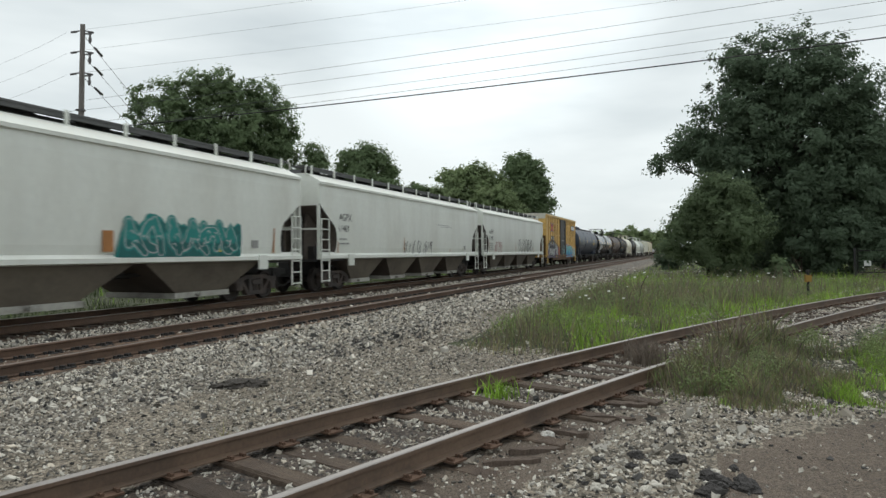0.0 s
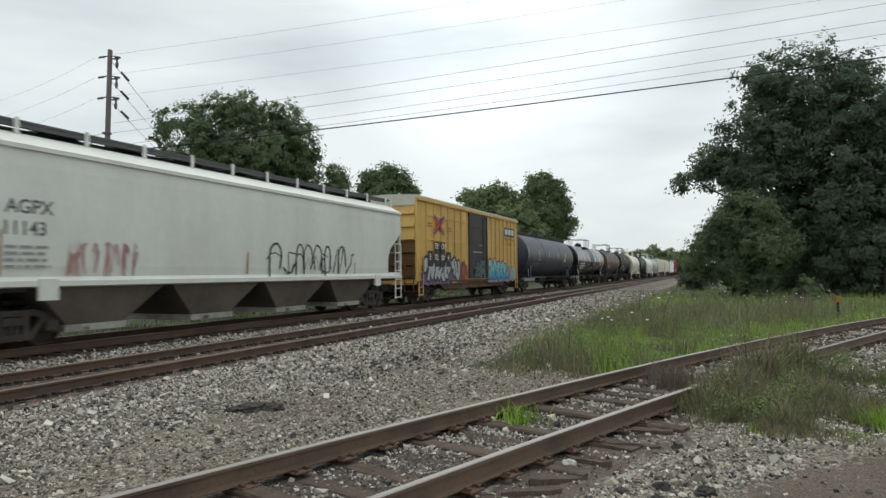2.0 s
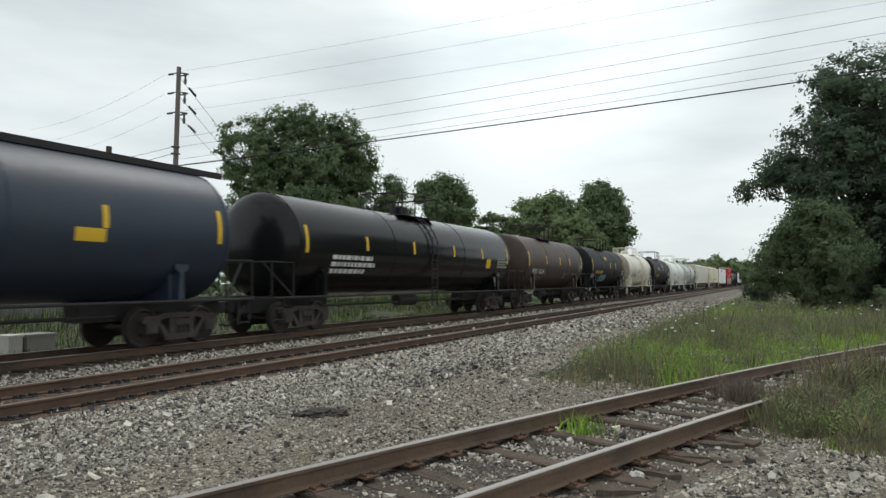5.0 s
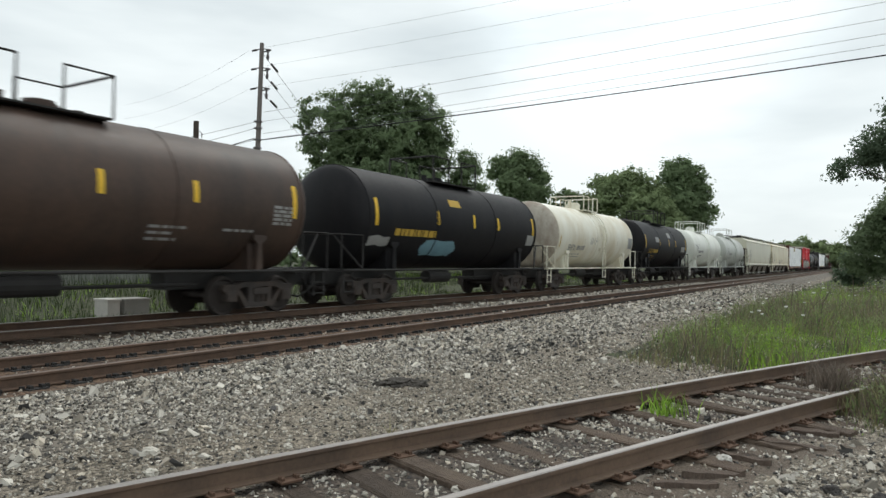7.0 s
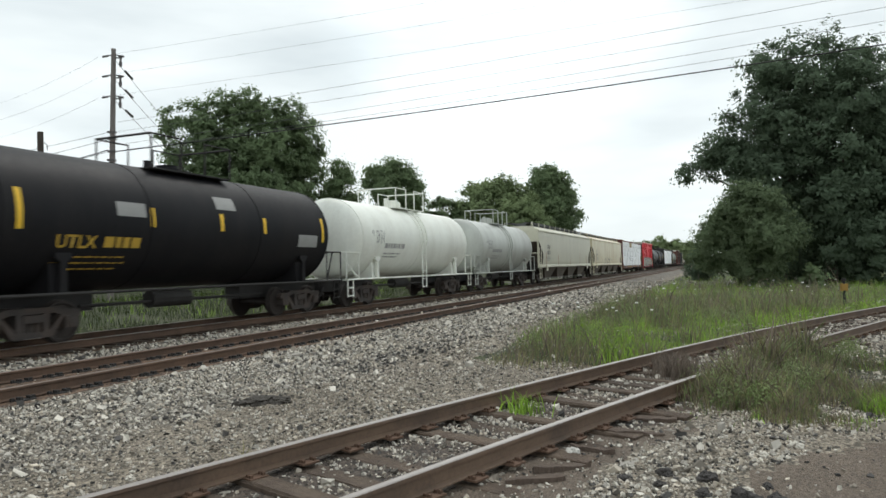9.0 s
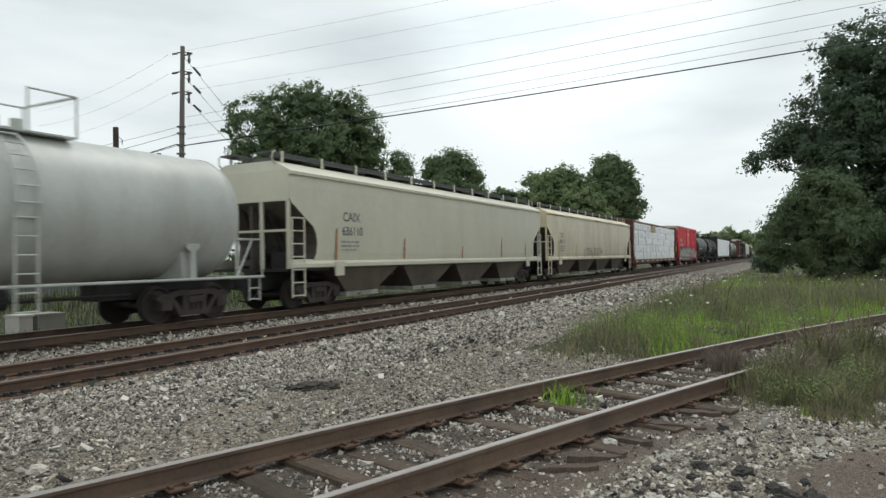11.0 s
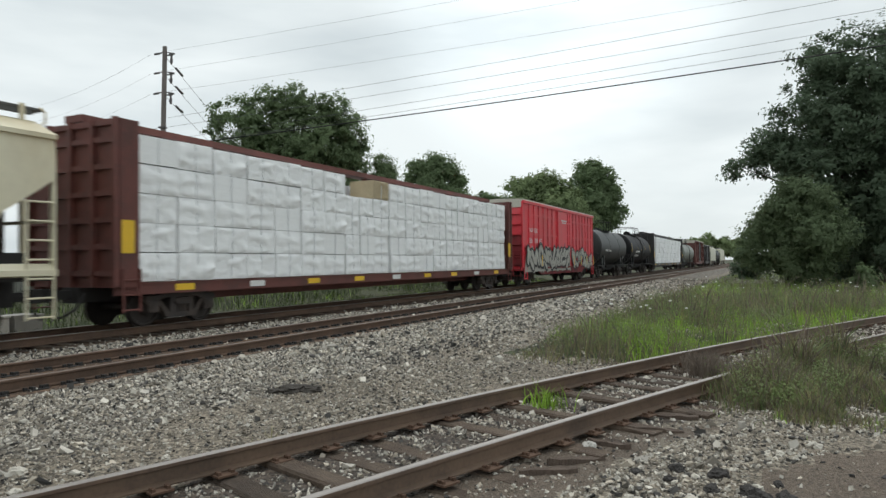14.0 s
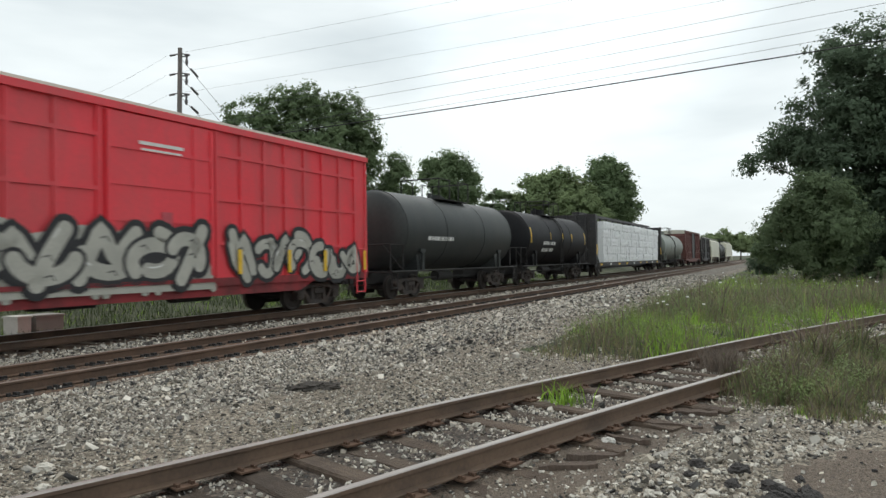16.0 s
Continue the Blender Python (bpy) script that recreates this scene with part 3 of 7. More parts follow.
def hopper(q0, q1, paint, label, bays=4, open_end=False):
    L = q1 - q0
    h = L / 2
    car = thing("hopper_car", label, "hopper car", "train of freight cars")
    # body: levels of (z, half length lost at each end, half width)
    levels = [(1.36, 0.98, 1.48), (1.5, 1.14, 1.53), (1.7, 1.23, 1.56), (2.0, 1.26, 1.575), (2.3, 1.2, 1.585), (2.52, 1.06, 1.59), (2.66, 0.84, 1.59), (2.95, 0.42, 1.59), (3.2, 0.06, 1.585), (3.3, 0.0, 1.58),
              (3.7, 0.0, 1.57), (4.02, 0.0, 1.54), (4.03, 0.0, 1.61), (4.12, 0.0, 1.61), (4.16, 0.0, 1.54), (4.46, 0.05, 0.95)]
    g = Geo()
    v, f, slope = [], [], ([], [])
    for z, c, w in levels:
        e = h - c
        v += [(-e, -w, z), (e, -w, z), (e, w, z), (-e, w, z)]
    for i in range(len(levels) - 1):
        for k in range(4):
            q = (i * 4 + k, i * 4 + (k + 1) % 4, i * 4 + 4 + (k + 1) % 4, i * 4 + 4 + k)
            (slope[k // 2] if k % 2 and i < 9 else f).append(q)
    f += [(3, 2, 1, 0), tuple(len(v) - 4 + k for k in range(4))]
    part("body", g.add(v, f), paint, car)
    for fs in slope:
        part("slope_sheet", Geo().add(v, fs), SLOPE_DIRT_SHADE, car, "dark brown sloped end sheet")
    # hopper bays under the sill
    inner = h - 2.0
    w = 2 * inner / bays
    for k in range(bays):
        x0, x1 = -inner + k * w, -inner + (k + 1) * w
        m = (x0 + x1) / 2
        bv = [(x0 + .02, -1.46, 1.36), (x1 - .02, -1.46, 1.36), (x1 - .02, 1.46, 1.36), (x0 + .02, 1.46, 1.36), (m - .2 * w, -1.15, 0.42), (m + .2 * w, -1.15, 0.42), (m + .2 * w, 1.15, 0.42), (m - .2 * w, 1.15, 0.42)]
        b = Geo().add(bv, [(4, 5, 6, 7), (0, 1, 5, 4), (2, 3, 7, 6)])
        # end slopes darker than the bay sides: dirt plus shade put into the colour
        part("bay_slope", Geo().add(bv, [(3, 0, 4, 7)]), SLOPE_DIRT_SHADE, car, "bay slope sheet darkened by dirt and painted shade")
        part("bay_slope", Geo().add(bv, [(1, 2, 6, 5)]), SLOPE_DIRT_SHADE, car, "bay slope sheet darkened by dirt and painted shade")
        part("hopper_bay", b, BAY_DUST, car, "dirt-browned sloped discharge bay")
        part("outlet_gate", Geo().box(m - .22 * w, m + .22 * w, -1.2, 1.2, 0.28, 0.43).tube((m - .3, -1.35, .36), (m - .3, -1.2, .36), .05), GREY_GATE, car, "pale outlet gate")
    part("center_sill", Geo().box(-inner, inner, -.3, .3, .85, 1.2).tube((-inner, -.7, .95), (inner, -.7, .95), .05), GRIMY_STEEL, car)
    for sy in (-1, 1):
        part("side_sill", Geo().prism([(sy * 1.48, 1.53), (sy * 1.62, 1.40), (sy * 1.62, 1.29), (sy * 1.50, 1.26)], 0, -h, h), paint, car)
    for sx in (-1, 1):
        x = sx * h
        a, b = sorted((x, x - sx * 2.0))
        part("end_platform", Geo().box(a, b, -1.45, 1.45, 1.18, 1.26), GRIMY_STEEL, car)
        part("stub_sill", Geo().box(min(x, x - sx * 3), max(x, x - sx * 3), -.22, .22, 0.62, 1.18), GRIMY_STEEL, car)
        part("end_sheet", Geo().box(min(x + sx * .012, x - sx * .03), max(x + sx * .012, x - sx * .03), -1.5, 1.5, 3.25, 4.1), paint, car)
        for y in (-1.5, -.5, .5, 1.5):
            part("end_post", Geo().box(min(x - sx * .06, x + sx * .02), max(x - sx * .06, x + sx * .02), y - .05, y + .05, 1.26, 3.6 if abs(y) > 1 else 3.35), paint, car)
        part("end_rail", Geo().box(min(x - sx * .05, x), max(x - sx * .05, x), -1.45, 1.45, 2.35, 2.42), paint, car)
        part("end_web", Geo().prism([(x - sx * a, z) for a, z in ((1.3, 1.26), (.1, 1.26), (.1, 3.2), (.3, 3.2), (1.3, 2.6))], 1, -.05, .05), SLOPE_DIRT_SHADE, car, "dark brown end web plate")
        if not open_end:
            part("end_gusset", Geo().prism([(x - sx * a, z) for a, z in ((1.25, 1.26), (.12, 1.26), (.12, 2.3), (.3, 2.95), (.5, 2.9), (1.2, 2.5))], 1, -.85, -.79), SLOPE_DIRT_SHADE, car)
        part("brake_cylinder", Geo().tube((x - sx * .75, -.45, 1.75), (x - sx * .75, .75, 1.75), .2, 12).box(min(x - sx * .9, x - sx * .35), max(x - sx * .9, x - sx * .35), -1.1, -.55, 1.26, 1.75), GRIMY_STEEL, car)
        part("slope_brace", Geo().tube((x - sx * 1.15, -.5, 1.25), (x - sx * .3, -.5, 3.1), .06).tube((x - sx * 1.15, .5, 1.25), (x - sx * .3, .5, 3.1), .06), GRIMY_STEEL, car)
        for y in (-1.6, 1.6):
            lad = Geo()
            ladder(lad, x - sx * .62, x - sx * .06, y, 0.42, 2.75)
            part("ladder", lad, paint, car)
        for y in (-1.66, 1.60):
            part("jacking_pad", Geo().box(min(x - sx * 2.1, x - sx * 2.55), max(x - sx * 2.1, x - sx * 2.55), y, y + .06, 1.0, 1.44), paint, car)
        for y in (-1.05, 1.05):
            part("roof_grab", Geo().path([(x, y, 4.35), (x + sx * .12, y, 4.45), (x + sx * .12, y, 4.66), (x, y, 4.74)], .025), paint, car)
    for y in (-1.0, 0.45):
        part("running_board", Geo().box(-h - .12, h + .12, y, y + .55, 4.68, 4.73).box(-h + .1, h - .1, y + .02, y + .06, 4.58, 4.68), ROOF_DARK, car, "dark steel grating walkway")
    n = 11
    for y in (-1.04, 1.0):
        for k in range(n + 1):
            x = -h + .35 + k * (2 * h - .7) / n
            part("board_bracket", Geo().box(x - .05, x + .05, y, y + .04, 4.36, 4.77), paint, car)
    hat = Geo().box(-h + .6, h - .6, -.42, .42, 4.5, 4.66)
    for k in range(9):
        x = -h + 1.4 + k * (2 * h - 2.8) / 8
        hat.box(x - .55, x + .55, -.46, .46, 4.62, 4.72)
    part("roof_hatch", hat, ROOF_DARK, car)
    couplers(car, h - .1)
    air_hose(car, h - .1)
    add_trucks(car, h - 1.95)
    register(car, (q0 + q1) / 2)
    return car, h

def tank(q0, q1, paint, label, r=1.6, zc=2.68, rails="ends", platform=True, marks=True, sill_mat=None, band=False, long_walk=False, spread=.33, head=None, plat=(-1.5, 1.5, .78), rung_x=0, truck_in=1.5, climb=True):
    L = q1 - q0
    h = L / 2
    sill_mat = sill_mat or GRIMY_STEEL
    top = zc + r
    car = thing("tank_car", label, "tank car", "train of freight cars")
    d = 0.56
    prof = []
    for k in range(0, 8):
        a = k / 7 * math.pi / 2
        prof.append((-h + d - d * math.cos(a), max(r * math.sin(a), 0.02)))
    shell = [(-h + d, r), (-h / 2, r), (0, r), (h / 2, r), (h - d, r)]
    part("tank_shell", Geo().lathe_x(shell, 48, 0, zc), paint, car, smooth=True)
    for side in (1, -1):
        # a head paint of its own carries dirt and the end's painted shade
        part("tank_head", Geo().lathe_x([(x * side, rr) for x, rr in prof][::side], 48, 0, zc), head or paint, car, "soiled domed tank head with painted shade" if head else "", smooth=True)
    for x in [-h + d, h - d] + ([-h / 3, h / 3] if not band else [-.35, .35]):
        part("weld_band", Geo().lathe_x([(x - .03, r - .01), (x - .03, r + .012), (x + .03, r + .012), (x + .03, r - .01)], 48, 0, zc), paint, car)
    end = h + 0.55
    for sy in (-1, 1):
        part("walkway", Geo().box(-end, end, sy * 1.375 - .125, sy * 1.375 + .125, 1.05, 1.10).tube((-end, sy * 1.5, 1.08), (end, sy * 1.5, 1.08), .035), sill_mat, car)
    if long_walk:
        part("top_walkway", Geo().box(-h - .25, h + .25, -.62, -.2, top - .02, top + .03).box(-h - .25, h + .25, .2, .62, top - .02, top + .03).box(-h - .25, h + .25, -.64, -.6, top - .1, top + .06).box(-h - .25, -h + .25, -.6, .6, top - .02, top + .03), GRIMY_STEEL, car, "long dark steel walkway")
        part("end_hoop", Geo().path([(-h - .2, -.6, top), (-h - .2, -.6, top + .55), (-h - .2, .1, top + .55), (-h - .2, .1, top)], .03).path([(-h + .5, -.6, top), (-h + .5, -.6, top + .75), (-h + .5, .55, top + .75), (-h + .5, .55, top)], .03), GRIMY_STEEL, car)
    for sx in (-1, 1):
        x = sx * end
        a, b = sorted((x, x - sx * 4.2))
        part("stub_sill", Geo().box(a, b, -.28, .28, .62, 1.1), GRIMY_STEEL, car)
        a, b = sorted((x, x - sx * .5))
        part("end_platform", Geo().box(a, b, -1.5, 1.5, 1.04, 1.10), sill_mat, car)
        xs = sx * (h - 1.9)
        part("saddle", Geo().prism([(-1.35, 1.1), (1.35, 1.1), (1.28, 2.0), (.6, 1.45), (-.6, 1.45), (-1.28, 2.0)], 0, xs - .22, xs + .22), paint if sill_mat is GRIMY_STEEL else sill_mat, car)
        xi = x - sx * .95
        rl = Geo()
        for y in (-1.45, 1.45):
            rl.path([(x, y, 1.1), (x, y, 2.1), (xi, y, 2.1), (xi, y, 1.1)], .025)
            st = Geo()
            ladder(st, x - sx * .1, x - sx * .5, y, .42, 1.1, .3)
            part("step", st, sill_mat, car)
        rl.path([(x - sx * .02, -1.45, 2.1), (x - sx * .02, 1.45, 2.1)], .025)
        rl.path([(xi, -1.45, 1.1), (x, -1.1, 2.1)], .03)
        part("end_railing", rl, sill_mat, car)
        part("jacking_bracket", Geo().prism([(xs - .1, 1.1), (xs + .1, 1.1), (xs + .06, 1.75), (xs + .2, 1.85), (xs + .2, 1.95), (xs - .2, 1.95), (xs - .2, 1.85), (xs - .06, 1.75)], 1, -1.5, -1.38), sill_mat if sill_mat is not GRIMY_STEEL else paint, car)
    # top fittings
    top = zc + r
    dome = Geo()
    up = .28 if climb else .1
    dome.tube((0, 0, top - .1), (0, 0, top + up), .38, 18).tube((.0, 0, top + up), (0, 0, top + up + .08), .3, 18)
    dome.tube((.85, .1, top - .05), (.85, .1, top + up + .04), .13, 12).tube((-.8, -.1, top - .05), (-.8, -.1, top + up + .12), .1, 12)
    part("manway", dome, paint, car, smooth=False)
    if platform:
        pl = Geo()
        for y in (-.95, .55):
            pl.box(plat[0], plat[1], y, y + .4, top - .12, top - .08)
        part("top_platform", pl, sill_mat, car)
        mid, reach, rise = (plat[0] + plat[1]) / 2, (plat[1] - plat[0]) / 2, plat[2]
        for sx in (-1, 1):
            rr = Geo()
            for y in (-.95, .95):
                rr.path([(mid + sx * reach, y, top - .1), (mid + sx * reach, y, top + rise), (mid + sx * reach * .3, y, top + rise), (mid + sx * reach * .3, y, top - .1)], .03)
            rr.path([(mid + sx * reach, -.95, top + rise), (mid + sx * reach, .95, top + rise)], .03)
            part("platform_railing", rr, sill_mat, car)
        for sy in (-1, 1) if climb else ():
            ld = Geo()
            for xo in (rung_x - .22, rung_x + .22):
                ld.path([(xo, sy * (r + .1) * math.cos(a), zc + (r + .1) * math.sin(a)) for a in [radians(70 - k * 10) for k in range(8)]] + [(xo, sy * 1.62, zc - .2), (xo, sy * 1.62, .55)], .028)
            for k in range(7):
                a = radians(66 - k * 11)
                ld.tube((rung_x - .22, sy * (r + .1) * math.cos(a), zc + (r + .1) * math.sin(a)), (rung_x + .22, sy * (r + .1) * math.cos(a), zc + (r + .1) * math.sin(a)), .02, 5)
            for k in range(6):
                ld.tube((rung_x - .22, sy * 1.62, .6 + k * .36), (rung_x + .22, sy * 1.62, .6 + k * .36), .02, 5)
            part("side_ladder", ld, sill_mat, car)
    if marks:
        for k, x in enumerate((-h + .85, -h * .545, -h * .18, h * .21, h * .55, h - .85) if L > 16 else (-h + .85, -h * spread, h * .06, h * .1, h * (spread + .03), h - .85)):
            if L <= 16 and k == 3:
                continue
            half = .42 if k in (0, 5) else .24
            part("reflector", skin_patch(x - .07, x + .07, .15, half, r, zc), YELLOW_MARK, car, "yellow reflective strip")
    couplers(car, end - .05)
    air_hose(car, end - .05)
    part("brake_rigging", Geo().tube((-h + 3, -.6, .75), (h - 3, -.6, .75), .04).tube((-1.2, -.5, .8), (.2, -.5, .8), .22, 14), GRIMY_STEEL, car)
    add_trucks(car, h - truck_in)
    register(car, (q0 + q1) / 2)
    return car, h

def skin_patch(x0, x1, mid, half, r, zc, lift=.006, n=5):
    """A patch that lies on a tank's near side, mid metres over its middle height."""
    g = Geo()
    a0, a1 = (mid - half) / r, (mid + half) / r
    v = []
    for k in range(n + 1):
        a = a0 + (a1 - a0) * k / n
        for x in (x0, x1):
            v.append((x, -(r + lift) * math.cos(a), zc + (r + lift) * math.sin(a)))
    return g.add(v, [(2 * k, 2 * k + 1, 2 * k + 3, 2 * k + 2) for k in range(n)])

def boxcar(q0, q1, paint, label, door_paint, roof=None, height=5.15, door=(-1.57, 1.77), end_paint=None, ribs=True):
    L = q1 - q0
    h = L / 2
    w = 1.5
    z0, z1 = 1.0, height
    car = thing("boxcar", label, "boxcar", "train of freight cars")
    part("body", Geo().box(-h + .12, h - .12, -w, w, z0, z1 - .15), paint, car)
    g = Geo().prism([(-w - .07, z1 - .2), (w + .07, z1 - .2), (w + .05, z1 - .02), (0, z1 + .05), (-w - .05, z1 - .02)], 0, -h + .05, h - .05)
    part("roof", g, roof or GALV_ROOF, car, "weathered pale metal roof")
    for sy in (-1, 1):
        y = sy * (w + .06)
        part("top_rail", Geo().box(-h + .04, h - .04, min(sy * w, y + sy * .05), max(sy * w, y + sy * .05), z1 - .26, z1 - .10), paint, car)
        d0, d1 = door
        parts = [(-h + 1.2, d0 - .12), (d1 + .12, h - .75)]
        sill = Geo()
        sill.box(-h + .06, h - .06, min(sy * (w - .05), y), max(sy * (w - .05), y), .92, 1.12)
        sill.prism([(-h + 2.9, .95), (h - 2.9, .95), (h - 3.6, .66), (-h + 3.6, .66)], 1, min(sy * (w - .08), sy * w), max(sy * (w - .08), sy * w))
        part("side_sill", sill, end_paint or paint, car)
        for a, b in parts:
            n = round((b - a) / .9)
            for k in range(n + 1):
                x = a + (b - a) * k / n
                part("side_post", Geo().box(x - .05, x + .05, min(sy * w, y), max(sy * w, y), 1.1, z1 - .26), paint, car)
            for zz in (2.0, 3.13, 4.28):
                part("panel_rail", Geo().box(a, b, min(sy * w, sy * (w + .05)), max(sy * w, sy * (w + .05)), zz - .045, zz + .045), paint, car)
        dp = Geo().box(d0 + .05, d1 - .05, min(sy * w, sy * (w + .07)), max(sy * w, sy * (w + .07)), 1.15, z1 - .3)
        dr = part("door", dp, door_paint, car, "large sliding plug door")
        rg = Geo()
        for zz in (1.75, 2.5, 3.3, 4.1):
            rg.box(d0 + .1, d1 - .1, min(sy * (w + .07), sy * (w + .10)), max(sy * (w + .07), sy * (w + .10)), zz - .05, zz + .05)
        for x in (d0 + .09, d1 - .09, (d0 + d1) / 2 + .9):
            rg.box(x - .05, x + .05, min(sy * (w + .07), sy * (w + .11)), max(sy * (w + .07), sy * (w + .11)), 1.2, z1 - .34)
        part("door_rib", rg, door_paint, dr)
        tr = Geo().box(d0 - 3.0 if d0 - 3 > -h else -h + .3, d1 + .2, min(sy * w, sy * (w + .12)), max(sy * w, sy * (w + .12)), 1.02, 1.12)
        part("door_track", tr, end_paint or paint, car)
    for sx in (-1, 1):
        x = sx * (h - .12)
        n = 6
        e = Geo()
        for k in range(n):
            zz = z0 + .2 + k * (z1 - z0 - .55) / n
            e.add([(x, -w + .06, zz), (x, w - .06, zz), (x + sx * .13, w - .1, zz + .05), (x + sx * .13, -w + .1, zz + .05), (x, w - .06, zz + .62), (x, -w + .06, zz + .62)],
                  [(0, 1, 2, 3), (3, 2, 4, 5), (0, 3, 5), (1, 4, 2)])
            if k in (2, 5):
                part("end_corrugation", e, paint if k == 5 or end_paint is None else end_paint, car, "grime-dark lower end panel" if k == 2 and end_paint else "")
                e = Geo()
        part("roof_end", Geo().box(min(x, x + sx * .09), max(x, x + sx * .09), -w + .05, w - .05, z1 - .5, z1 - .02), roof or GALV_ROOF, car)
        for y in (-w, w):
            part("corner_post", Geo().box(min(x, x + sx * .1), max(x, x + sx * .1), y - .04, y + .04, z0, z1 - .15), paint, car)
        part("end_sill", Geo().box(min(x, x + sx * .1), max(x, x + sx * .1), -w + .04, w - .04, z0 - .05, z0 + .12), paint, car)
        for y in (-w - .06, w + .06):
            ld = Geo()
            ladder(ld, x - sx * .58, x - sx * .1, y, .42, 2.2, .36)
            part("ladder", ld, paint, car)
        ld = Geo()
        ladder(ld, -w + .1, -w + .55, x + sx * .16, .6, 2.2, .36, "y")
        part("end_ladder", ld, end_paint or paint, car)
        part("stub_sill", Geo().box(min(x - sx * 2.5, x + sx * .1), max(x - sx * 2.5, x + sx * .1), -.25, .25, .62, z0), GRIMY_STEEL, car)
    part("underframe", Geo().box(-h + 1, h - 1, -.3, .3, .62, 1.0).box(-2.5, -1.2, -.8, -.3, .55, .9).tube((1, -.6, .7), (2.2, -.6, .7), .2, 12), GRIMY_STEEL, car)
    couplers(car, h - .05)
    air_hose(car, h - .05)
    add_trucks(car, h - 2.2)
    register(car, (q0 + q1) / 2)
    return car, h

def centerbeam(q0, q1, paint, label, load, bulk_top=4.78):
    L = q1 - q0
    h = L / 2
    car = thing("centerbeam_flatcar", label, "flatcar", "train of freight cars")
    part("deck", Geo().box(-h, h, -1.42, 1.42, .98, 1.08), paint, car)
    for y in (-1.42, 1.34):
        part("side_sill", Geo().box(-h, h, y, y + .08, .80, 1.06), paint, car)
    part("center_sill", Geo().prism([(-h + 1.5, .98), (h - 1.5, .98), (h - 3.4, .55), (-h + 3.4, .55)], 1, -.3, .3), paint, car)
    part("top_chord", Geo().box(-h, h, -.3, .3, bulk_top + .03, bulk_top + .2), paint, car)
    n = 12
    for k in range(n + 1):
        x = -h + .5 + k * (2 * h - 1.0) / n
        part("beam_post", Geo().box(x - .07, x + .07, -.09, .09, 1.08, bulk_top + .03), paint, car)
    for k in range(n):
        x0, x1 = -h + .5 + k * (2 * h - 1.0) / n, -h + .5 + (k + 1) * (2 * h - 1.0) / n
        a, b = (1.1, bulk_top) if k % 2 else (bulk_top, 1.1)
        part("beam_brace", Geo().tube((x0, 0, a), (x1, 0, b), .06, 6), paint, car)
    for sx in (-1, 1):
        x = sx * h
        bulk = part("bulkhead", Geo().box(min(x, x - sx * .12), max(x, x - sx * .12), -1.5, 1.5, 1.0, bulk_top), paint, car)
        for y in (-1.5, -.75, 0, .75, 1.5):
            part("bulkhead_post", Geo().box(min(x, x + sx * .12), max(x, x + sx * .12), y - .06, y + .06, 1.0, bulk_top + .004), paint, bulk)
        for z in (1.3, 1.9, 2.5, 3.1, 3.7, 4.3, bulk_top - .1):
            part("bulkhead_rib", Geo().box(min(x, x + sx * .09), max(x, x + sx * .09), -1.5, 1.5, z - .06, z + .06), paint, bulk)
        a, c = sorted((x - sx * .05, x - sx * (.28 if sx > 0 else .55)))
        for y in (-1.52, 1.42):
            part("bulkhead_side", Geo().box(a, c, y, y + .1, .98, bulk_top), paint, car)
        for y in (-1.56, 1.56):
            ld = Geo()
            ladder(ld, x - sx * .55, x - sx * .1, y, .42, 1.4, .34)
            part("ladder", ld, paint, car)
        part("reflector", Geo().box(min(x - sx * .08, x - sx * .42), max(x - sx * .08, x - sx * (.26 if sx > 0 else .42)), -1.532, -1.52, 1.75, 2.5), YELLOW_MARK, car, "yellow reflective panel")
        part("stub_sill", Geo().box(min(x - sx * 2.5, x + sx * .1), max(x - sx * 2.5, x + sx * .1), -.25, .25, .62, .98), GRIMY_STEEL, car)
    load(car, h)
    for k in range(9):
        x = -h + 2 + k * (2 * h - 4) / 8
        part("reflector", Geo().box(x - .3, x + .3, -1.43, -1.42, .86, 1.02), YELLOW_MARK if k % 3 != 1 else WHITE_MARK, car, "reflective sill mark")
    couplers(car, h - .05)
    air_hose(car, h - .05)
    add_trucks(car, h - 2.2)
    register(car, (q0 + q1) / 2)
    return car, h

